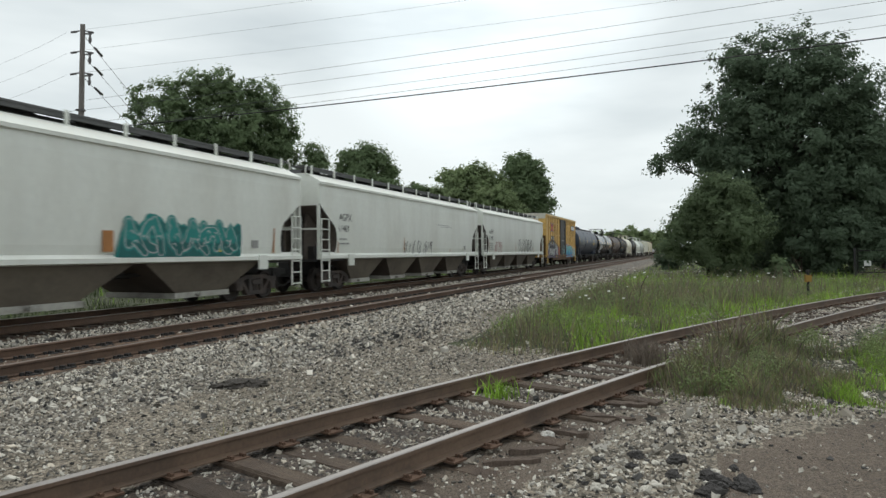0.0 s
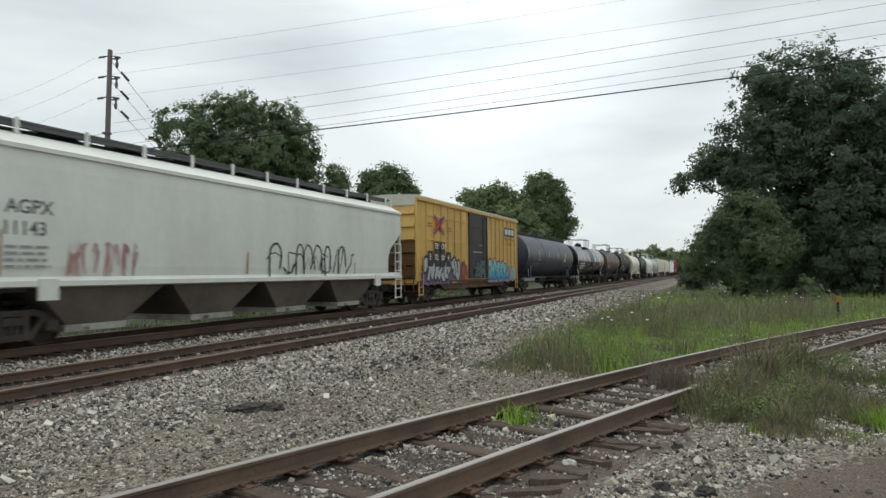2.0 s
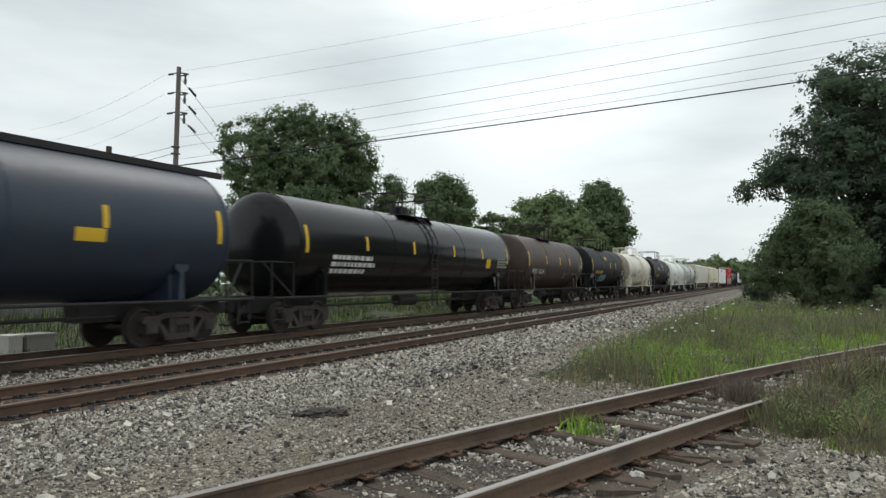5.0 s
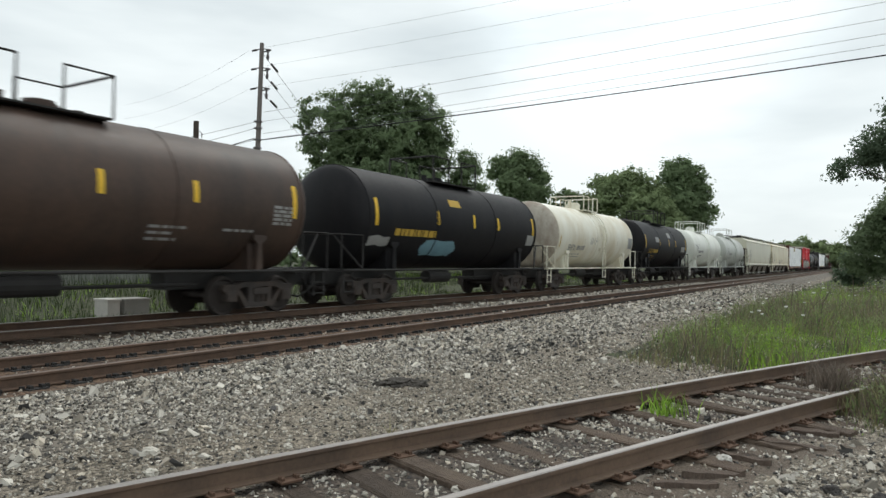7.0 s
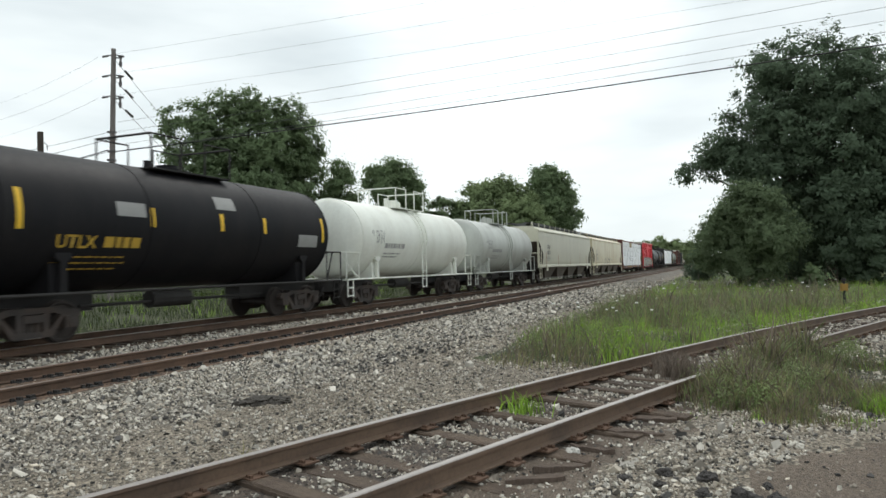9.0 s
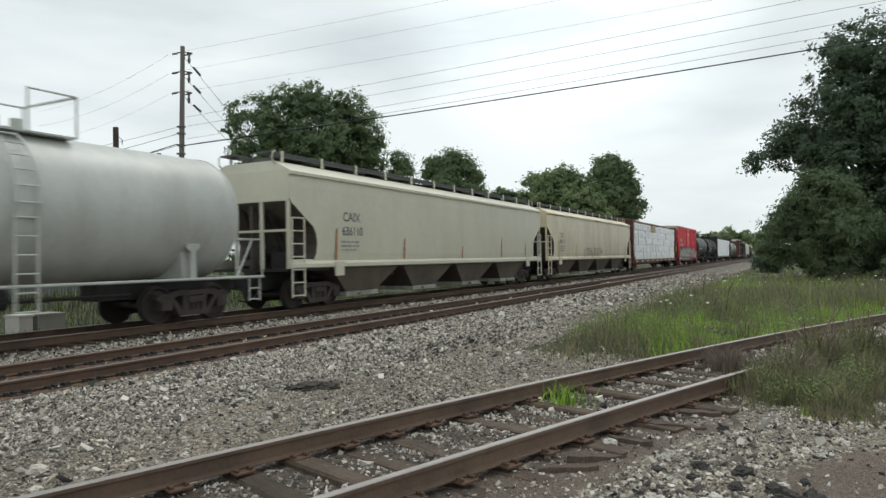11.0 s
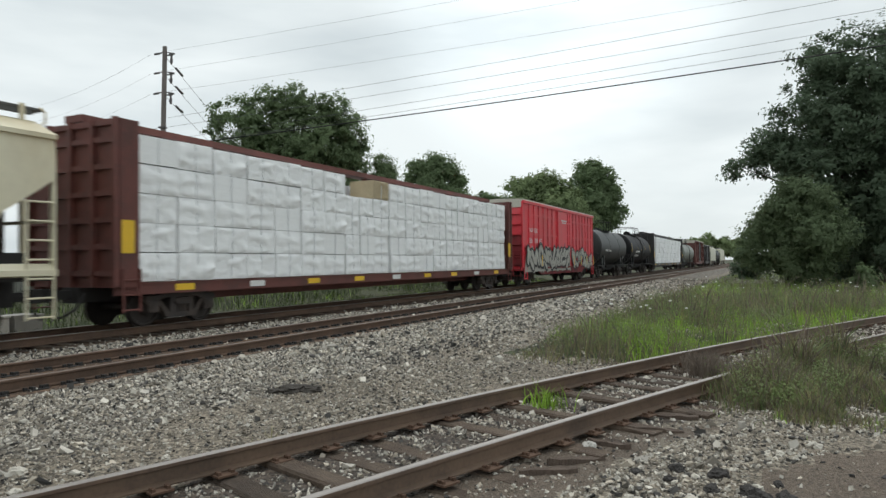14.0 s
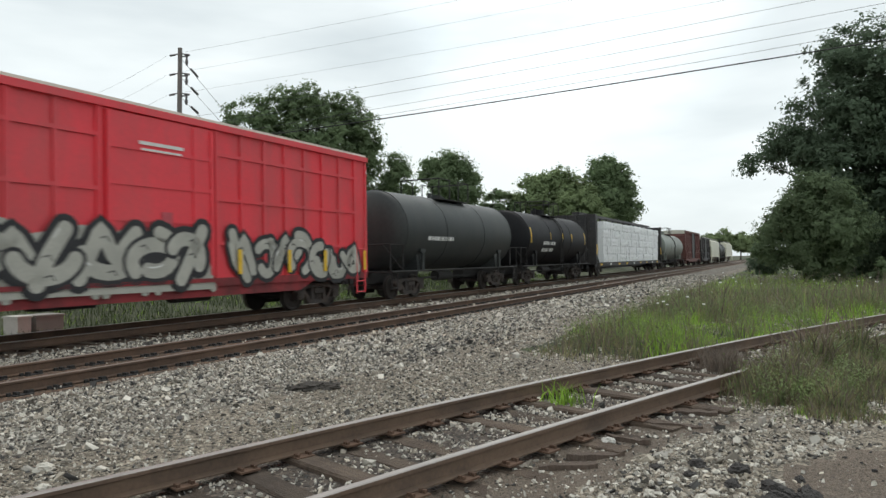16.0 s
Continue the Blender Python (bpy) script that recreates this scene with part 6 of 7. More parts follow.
def scatter_stones():
    rng = np.random.default_rng(7)
    bands = ((2.6, 7.0, 1050, .010, .031), (7.0, 12.0, 700, .013, .033), (12.0, 24.0, 250, .024, .052), (24.0, 62.0, 40, .052, .082))
    pts, sizes, pale = [], [], []
    for y0, y1, dens, a, b in bands:
        xl, xr = -1.08 * y1 - .6, .72 * y1 + .6
        count = int(dens * (xr - xl) * (y1 - y0))
        xs, ys = rng.uniform(xl, xr, count), rng.uniform(y0, y1, count)
        keep = rng.random(count)
        for x, y, u in zip(xs, ys, keep):
            if x < -1.08 * y - .5 or x > .72 * y + .5:
                continue
            s, n = to_line(x, y)
            if n < -16.2 or (n < -13.3 and u > .35):
                continue
            zone = ground_zone(s, n)
            off = siding_offset(x, y)
            drift = .42 + 1.1 * noise.noise((x * .45, y * .45, 2)) + .5 * noise.noise((x * 1.3, y * 1.3, 12))
            limit = {0: .17 + .5 * max(drift, 0), 1: .22, 2: .035, 3: .25, 4: .7, 5: .25}[zone]
            if n < -6.0:
                limit = .45 + .55 * smooth(-6.0, -7.0, n)
            if min(abs(n - NEAR_N - .7525), abs(n - NEAR_N + .7525), abs(n - TRAIN_N - .7525), abs(n - TRAIN_N + .7525), abs(abs(off) - .7525)) < .085:
                continue
            if abs(n - NEAR_N) < 1.2:
                limit = .03
            if abs(n - TRAIN_N) < 1.55:
                limit = .10
            if abs(off) < 1.35:
                limit = (.55 if y > 6.8 else .25) + .3 * drift
                d = (radians(142.4) - math.atan2(y - SIDING_C[1], x - SIDING_C[0])) * SIDING_R / .54
                if abs(d - round(d)) < .23:
                    limit *= .3
            if zone == 2 and off < 2:
                limit = .16
            heap = 1.25 < off < 2.7 + .5 * drift and 4.2 < y < 10.5 and zone != 2
            if heap:
                limit = .45 + .4 * drift
            if u > limit:
                continue
            pts.append((x, y, ground_height(s, n)))
            big = rng.random()
            sizes.append((a + (b - a) * big ** 2 + (.03 if big > .994 else 0)) * (1.05 if heap else 1.1 if zone == 4 or abs(off) < 1.35 else 1))
            pale.append(.25 if abs(off) < 1.35 else .15 if heap or zone == 4 else 0)
            if ((x - -1.09) * math.cos(LINE) - (y - 13.75) * math.sin(LINE)) ** 2 / .5 + ((x - -1.09) * math.sin(LINE) + (y - 13.75) * math.cos(LINE)) ** 2 / 6 < 1:
                pale[-1] = -.4
    pts, sizes, pale = np.array(pts), np.array(sizes), np.array(pale)
    ob = new("ballast_stones", stones_mesh("ballast_stones", pts, sizes, pale, [BALLAST, STONE_PALE, STONE_DARK], 3))
    tagged(ob, "loose grey crushed stone ballast over the yard", "gravel", kind="stuff")

def boulder(name, x, y, size, mat, label, category, seed, squash=.6):
    """A lump with a broken surface."""
    bm = bmesh.new()
    bmesh.ops.create_icosphere(bm, subdivisions=3, radius=1)
    for v in bm.verts:
        p = v.co + Vector((seed * 3.7, seed * 1.3, 0))
        d = 1 + .45 * noise.noise(p * 1.4) + .3 * noise.noise(p * 3.3) + .12 * noise.noise(p * 8)
        v.co = Vector((v.co.x * d * size, v.co.y * d * size * .8, max(v.co.z * d * size * squash, -size * .25)))
    me = bpy.data.meshes.new(name)
    bm.to_mesh(me)
    bm.free()
    me.materials.append(mat)
    ob = new(name, me)
    ob.matrix_basis = pose(x, y, ground_at(x, y) + size * .12, 0, 0, seed * 67)
    tagged(ob, label, category)

def ground_at(x, y):
    return ground_height(*to_line(x, y))

def build_lumps():
    boulder("white_stone", .98, 6.6, .075, CONCRETE, "pale angular stone beside the siding rail", "stone", 1, .75)
    dark = material("asphalt_lump", (0.055, 0.05, 0.047), 0.95, vary=0.35, scale=8, grain=60, bump=1.0)
    soil = material("dark_soil", (0.05, 0.043, 0.036), 0.95, vary=0.3, scale=6, grain=40, bump=1.0)
    for k, (x, y, r) in enumerate(((1.62, 5.8, .075), (1.9, 5.62, .09), (1.75, 5.25, .07), (2.02, 5.2, .10), (1.28, 5.75, .06), (2.2, 5.0, .11), (1.88, 4.85, .09), (2.3, 5.45, .05), (2.1, 5.1, .07), (1.5, 5.5, .05), (2.25, 5.2, .06), (1.98, 5.0, .08))):
        boulder("asphalt_lump", x, y, r, dark, "broken lump of black asphalt on the gravel", "asphalt lump", k + 2, .6)
    for k, (x, y, r) in enumerate(((-2.75, 8.95, .2), (-2.5, 9.02, .17), (-2.95, 8.85, .12))):
        boulder("soil_clump", x, y, r, soil, "low dark clump of soil on gravel", "soil", k + 20, .3)
    for k, (x, y, r) in enumerate(((2.1, 5.35, .05), (1.1, 5.0, .05), (.75, 4.9, .045), (1.45, 4.95, .05), (2.6, 6.25, .045), (1.55, 5.05, .045), (-1.15, 5.2, .06), (-.9, 5.35, .05), (-3.6, 4.9, .06), (-3.9, 5.3, .07), (-2.9, 5.9, .05), (3.0, 6.5, .06))):
        boulder("pale_stone", x, y, r, STONE_PALE, "fist-sized pale stone lying on gravel", "stone", k + 40, .7)

def build_wood_scraps():
    wood = material("rotten_wood", (0.11, 0.08, 0.062), 0.95, vary=0.35, scale=4, grain=25, bump=0.8, stretch=(1, 7, 1))
    rnd = random.Random(12)
    for x, y, l, w, turn in ((0.82, 6.10, 0.55, 0.14, 20), (1.18, 6.68, 0.45, 0.13, -35), (0.56, 5.77, 0.50, 0.16, 10), (1.72, 7.29, 0.60, 0.20, -12), (2.08, 7.91, 0.50, 0.18, -20), (0.50, 6.53, 0.35, 0.10, 60)):
        n, v = 6, []
        for k in range(n):
            u = -l / 2 + l * k / (n - 1)
            e = .35 if k in (0, n - 1) else 1
            a, b = (w / 2.4 * e * rnd.uniform(.5, 1.15) for _ in range(2))
            v += [(u, -a, -.04), (u, -a, .022 * rnd.uniform(.3, 1.4)), (u, b, .022 * rnd.uniform(.3, 1.4)), (u, b, -.04)]
        f = [(k * 4 + i, k * 4 + (i + 1) % 4, k * 4 + 4 + (i + 1) % 4, k * 4 + 4 + i) for k in range(n - 1) for i in range(4)] + [(3, 2, 1, 0), tuple(range(n * 4 - 4, n * 4))]
        ob = new("wood_scrap", mesh_of("wood_scrap", Geo().add(v, f), wood))
        ob.matrix_basis = pose(x, y, ground_at(x, y) + .02, rnd.uniform(-6, 6), rnd.uniform(-4, 4), turn)
        tagged(ob, "splintered brown sleeper scrap beside the rail", "wood scrap", "wood scraps")

scatter_stones()
build_lumps()
build_wood_scraps()

# ---- trees ----
def leaf_cloud(lobes, count, size, mats, seed, clump=.75):
    """Leaf blades gathered in small sprays over the skins of a crown's lobes."""
    rng = np.random.default_rng(seed)
    lobes = np.array(lobes, float)
    sprays = max(count // 46, 24)
    pick = rng.choice(len(lobes), sprays, p=lobes[:, 3] ** 1.7 / (lobes[:, 3] ** 1.7).sum())
    d = rng.normal(size=(sprays, 3))
    d /= np.linalg.norm(d, axis=1)[:, None]
    r = lobes[pick, 3] * (.15 + .87 * rng.random(sprays) ** .5)
    c = lobes[pick, :3] + d * r[:, None]
    which = rng.integers(0, sprays, count)
    rad = clump * (.5 + rng.random(sprays))
    p = c[which] + rng.normal(size=(count, 3)) * (rad[which] * .42)[:, None] * np.array([1, 1, .72])
    # blades lie roughly level and droop outwards
    up = np.array([0, 0, .5]) + rng.normal(size=(count, 3)) * .4 + d[which] * 1.1
    u = np.cross(up, rng.normal(size=(count, 3)))
    u /= np.linalg.norm(u, axis=1)[:, None]
    v = np.cross(up, u)
    v /= np.linalg.norm(v, axis=1)[:, None]
    sz = size * (.55 + .9 * rng.random(count))[:, None]
    verts = np.stack([p - u * sz, p + v * sz * .5, p + u * sz, p - v * sz * .5], 1).reshape(-1, 3)
    return fast_mesh("crown", verts, np.arange(count * 4).reshape(-1, 4), mats)

def tree(x, y, lobes, label, seed, mat, leaves, leaf=.17, trunk=.3, clump=.75, name="tree"):
    """lobes: (across, up, radius) as seen from the yard; each is filled out in depth."""
    rnd = random.Random(seed)
    t = thing(name, label, "bush" if name == "bush" else "tree", at=pose(x, y, ground_at(x, y) - .05, 0, 0, -math.degrees(math.atan2(x, y))))
    full = []
    for a, up, r in lobes:
        full.append((a, rnd.uniform(-.35, .35) * r, up, r))
        if r > 1.5:
            full.append((a * .8 + rnd.uniform(-.3, .3), r * .8, up * .95, r * .8))
            full.append((a * .8 + rnd.uniform(-.3, .3), -r * .7, up * .93, r * .75))
    top = max(l[2] for l in full)
    g = Geo()
    g.tube((0, 0, 0), (.1, .1, top * .3), trunk, 10, trunk * .75)
    g.tube((.1, .1, top * .3), (0, 0, top * .85), trunk * .75, 8, trunk * .2)
    part("trunk", g, BARK, t)
    for a, b, up, r in full[::2]:
        start = max(up * .55, top * .12)
        limb = Geo()
        mid = (a * .5 + rnd.uniform(-.2, .2), b * .5, (start + up) / 2 - .1 * r)
        limb.tube((0, 0, start), mid, trunk * .34, 6, trunk * .2)
        limb.tube(mid, (a, b, up + r * .5), trunk * .2, 6, trunk * .05)
        part("limb", limb, BARK, t)
    part("crown", leaf_cloud(full, leaves, leaf, [mat], seed, clump), None, t)
    return t

def at_view(px, depth):
    """A place by its bearing across the first view and its depth."""
    return (px - 784) / 1207 * depth, depth

LEAF_PALE = material("pale_green_leaves", (0.235, 0.295, 0.15), 0.85, spec=0.05, island=0.1, vary=0.16, scale=0.25, grain=2, bump=0, translucent=0.25)

def build_trees():
    tree(*at_view(390, 64), [(-2.1, 17.4, 1.7), (0.6, 17.4, 1.8), (3.6, 16.8, 1.8), (5.0, 15.2, 1.9), (-4.8, 16.1, 1.8), (-6.7, 15.8, 1.3), (-7.5, 14.5, 1.0), (-3.2, 14.5, 3.0), (1.6, 13.7, 3.5), (5.4, 12.6, 1.9), (-0.5, 10.0, 4.0), (-4.8, 11.5, 2.5), (3.7, 9.4, 3.0), (-6.4, 12.1, 1.5), (0, 6, 4), (6.0, 13.3, 1.3), (6.0, 11.4, 1.4), (5.6, 10.0, 1.6), (5.0, 7.5, 2.4), (-5.2, 8.2, 2.8)],
         "broad green cottonwood tree behind the tracks", 1, LEAF, 120000, .155, .4, .6)
    tree(*at_view(555, 66), [(-0.3, 11.6, 0.7), (0.3, 10.8, 0.9), (0.8, 10.1, 0.7), (-0.5, 9.7, 1.1), (0, 7.5, 1.7), (1.2, 8.6, .9), (-1.2, 8.2, 1.1)], "slim green tree behind the tracks", 2, LEAF, 14000, .13, .15, .7)
    tree(*at_view(650, 96), [(-2.4, 15.1, 1.4), (0.0, 15.5, 1.5), (1.7, 14.7, 1.5), (3.2, 13.1, 1.0), (-0.8, 12.9, 2.5), (-3.7, 13.5, 0.8), (2.4, 11.3, 2.1), (0, 8, 3)], "round green tree far behind the tracks", 3, LEAF, 30000, .225, .25, 1.0)
    tree(*at_view(735, 120), [(0, 13, 1.1), (-1.4, 12.4, .8), (1.4, 12.6, .9), (.2, 10, 2), (-2.5, 10.5, 1.2), (2.8, 10.6, 1.2)], "spiky green tree far behind the tracks", 4, LEAF, 14000, .22, .2, .6)
    tree(*at_view(830, 122), [(-4.0, 15.2, 1.8), (-1.5, 15.7, 1.9), (1.2, 15.9, 2.2), (3.2, 14.2, 2.3), (5.3, 13.0, 2.7), (-3.0, 12.2, 3.2), (2.0, 11.1, 3.6), (-6.5, 12, 1.6)], "pale green tree far behind the tracks", 5, LEAF_PALE, 30000, .28, .3, 1.2)
    tree(*at_view(872, 112), [(-1.5, 10.6, 2), (1.8, 11, 2.1), (0, 8, 2.6), (3.4, 8, 2)], "bright green bushy tree behind the tracks", 6, LEAF_PALE, 24000, .22, .25, .8)
    tree(*at_view(928, 118), [(-2.2, 16.7, 1.9), (-0.3, 17.2, 1.7), (1.3, 15.7, 2.1), (2.7, 12.8, 1.9), (-0.3, 12.5, 3.5), (4.0, 10.3, 1.2), (2.9, 9.4, 1.7), (0, 8, 3)], "tall dark green tree behind the tracks", 7, LEAF, 30000, .27, .3, 1.1)
    for k, (px, z) in enumerate(((1015, 7), (1050, 8), (1080, 9.2), (1110, 10.2), (1140, 9.6), (1165, 8.5))):
        tree(*at_view(px, 250), [(-3, z - 1.9, 2.0), (0, z - 1.4, 2.3), (3, z - 2.1, 2.1), (0, z - 4, 3.2)], "distant green tree on the skyline", 20 + k, LEAF_PALE, 3500, .5, .3, 1.3)
    tree(*at_view(1405, 47), [(-3.7, 15.4, 1.8), (-1.8, 16.3, 1.4), (0.3, 16.4, 1.4), (2.1, 15.2, 1.7), (-0.6, 14.0, 2.9), (1.9, 12.6, 3.1), (-4.1, 12.4, 2.1), (4.0, 12.2, 2.0), (-6.0, 12.0, 0.7), (-2.5, 10.9, 3.3), (1.4, 9.3, 4.1), (5.0, 9.0, 2.8), (-5.6, 9.3, 2.0), (-8.0, 9.0, 1.3), (-8.9, 8.2, .8), (-6.6, 8.6, 1.3), (-6.4, 10.4, 1.3), (-6.9, 9.7, 1.2), (-5.0, 7.6, 1.3), (-5.3, 6.4, 1.2), (-4.6, 5.3, 1.4), (-3.7, 7.4, 2.9), (-0.2, 6.2, 3.6), (3.7, 6.2, 3.8), (-1.8, 4.9, 2.7), (2.1, 4.1, 3.1)],
         "large dark green tree beside the siding", 10, LEAF_DARK, 155000, .126, .42, .6)
    tree(*at_view(1640, 50), [(-2, 9.6, 2.2), (1, 10.2, 2.6), (4, 9.5, 3), (-4, 8, 2.6), (0, 7.5, 3.4), (3, 6, 3.6), (-3, 5, 3.5)], "dark green tree beyond the siding", 11, LEAF_DARK, 45000, .15, .4, .6)
    tree(*at_view(1330, 56), [(1, 5, 2.2), (2.5, 6.5, 2.4), (-.5, 2.6, 2.2), (2.5, 3, 2.6)], "dark green undergrowth tree in shade", 14, LEAF_DARK, 16000, .19, .2, .6)
    tree(*at_view(1450, 57), [(-2, 7, 3), (1.5, 6.5, 3), (-1, 3, 3), (2.5, 3, 3)], "dark green undergrowth tree in shade", 15, LEAF_DARK, 16000, .19, .2, .6)
    tree(*at_view(1560, 56), [(-2, 6, 3), (1.5, 6.5, 3), (-1, 3, 3), (2.5, 3, 3)], "dark green undergrowth tree in shade", 16, LEAF_DARK, 16000, .19, .2, .6)
    tree(*at_view(1250, 41), [(0.1, 4.6, 1.3), (0.3, 5.7, .8), (-1.2, 4.1, .7), (-1.7, 3.2, .9), (-2.0, 2.1, .8), (-0.7, 3.4, 1.0), (1.3, 5.0, 1.3), (1.8, 3.3, 1.9), (-0.1, 2.2, 1.4), (-1.3, 1.6, 0.6), (-0.5, 4.4, 0.8), (1, 1.5, 1.5)], "leafy green bush at the end of the trees", 12, LEAF_MID, 54000, .09, .14, .4, "bush")
    tree(*at_view(1480, 42), [(0, 3.0, 1.6), (-1.6, 2, 1.4), (1.8, 2.2, 1.5), (0, 1.2, 1.5)], "dark green bush below the large tree", 13, LEAF_DARK, 18000, .11, .1, .4, "bush")
    tree(*at_view(1395, 50), [(0, 1.6, 1.8), (-2.2, 1.4, 1.5), (2.2, 1.6, 1.7), (.8, 3, 1.4)], "dark green bush below the large tree", 19, LEAF_DARK, 14000, .15, .1, .5, "bush")
    tree(*at_view(1372, 38), [(0, .9, .5), (.3, .5, .5), (-.3, .5, .4)], "small green bush in the grass", 17, LEAF, 1600, .1, .05, .3, "bush")
    tree(*at_view(1178, 60), [(.2, 2.2, .8), (-.5, .9, .8), (.9, 1.2, 1.2), (.7, 3.2, .5), (.2, .4, .9)], "thin dark bush beside the main line", 18, LEAF_DARK, 3200, .13, .08, .6, "bush")
    # hedge beyond the line
    rng = np.random.default_rng(5)
    lobes = [(*along(s, -46 + rng.uniform(-2, 2)), rng.uniform(.3, 1.6), rng.uniform(1.2, 2)) for s in np.arange(-10, 160, 1.8)]
    tagged(new("hedge", leaf_cloud(lobes, 18000, .27, [LEAF], 8, .9)), "low green hedge beyond the railway line", "hedge", kind="stuff")

build_trees()

# ---- grass ----
def blades(name, label, spots, mats, seed, width=.006, category="grass"):
    """spots: rows of x, y, z, height, material index."""
    rng = np.random.default_rng(seed)
    spots = np.array(spots, float)
    k = len(spots)
    base, hgt = spots[:, :3], spots[:, 3]
    a = rng.uniform(0, 2 * math.pi, k)
    side = np.stack([np.cos(a), np.sin(a), 0 * a], 1)
    b = rng.uniform(0, 2 * math.pi, k)
    lean = np.stack([np.cos(b), np.sin(b), 0 * b], 1) * (hgt * rng.uniform(.05, .7, k))[:, None]
    up = np.array([0, 0, 1.0])
    w = (width * (.6 + hgt) * rng.uniform(.6, 1.5, k))[:, None]
    b0, b1 = base - side * w, base + side * w
    mid = base + up * (hgt * .55)[:, None] + lean * .35
    m0, m1 = mid - side * w * .8, mid + side * w * .8
    tip = base + up * (hgt * rng.uniform(.85, 1, k))[:, None] + lean
    verts = np.stack([b0, b1, m0, m1, tip], 1).reshape(-1, 3)
    o = np.arange(k)[:, None] * 5
    faces = np.concatenate([o + [0, 1, 3], o + [0, 3, 2], o + [2, 3, 4]], 1).reshape(-1, 3)
    me = fast_mesh(name, verts, faces, mats, np.repeat(spots[:, 4].astype(int), 3))
    return tagged(new(name, me), label, category, kind="stuff")

GRASS_BLUE = material("grey_green_weeds", (0.17, 0.232, 0.09), 0.75, island=0.4, vary=0.3, scale=0.5, grain=2, bump=0, translucent=0.3)
GRASS_BROWN = material("brown_seed_heads", (0.185, 0.15, 0.12), 0.85, island=0.4, vary=0.3, scale=0.5, grain=2, bump=0, translucent=0.2)
MEADOW = material("meadow_leaves", (0.20, 0.255, 0.10), 0.75, island=0.2, vary=0.35, scale=0.6, grain=2, bump=0, translucent=0.3)
VERGE = material("verge_grass", (0.036, 0.056, 0.014), 0.85, spec=0.1, island=0.4, vary=0.35, scale=0.4, grain=2, bump=0, translucent=0.2)
BLADES = [GRASS_GREEN, GRASS_DRY, GRASS_BLUE, GRASS_BROWN, VERGE]

def grow(rng, x, y, hmin, hmax, tone):
    """One blade: tone drifts with place."""
    z = ground_at(x, y) - .02
    f = 2.1 * noise.noise((x * .3 + 11, y * .3, 4)) + .35 * noise.noise((x * 1.1, y * 1.1, 8))
    h = (hmin + (hmax - hmin) * rng.random()) * (1 + .55 * noise.noise((x * .7, y * .7, 6)) + .35 * noise.noise((x * 2.3, y * 2.3, 7)))
    u = rng.random()
    if f + tone > .24:
        m = 0 if u < .8 else 1
        h *= .8
    elif f + tone > .0:
        m = 2 if u < .5 else (0 if u < .68 else 1)
    else:
        m = 1 if u < .38 else (3 if u < .6 else 2)
    if u > (.95 if f + tone > .24 else .86):
        m, h = (1 if u > .955 else 3), h * (1.2 + .4 * rng.random())
    return (x, y, z, max(h, .06), m)

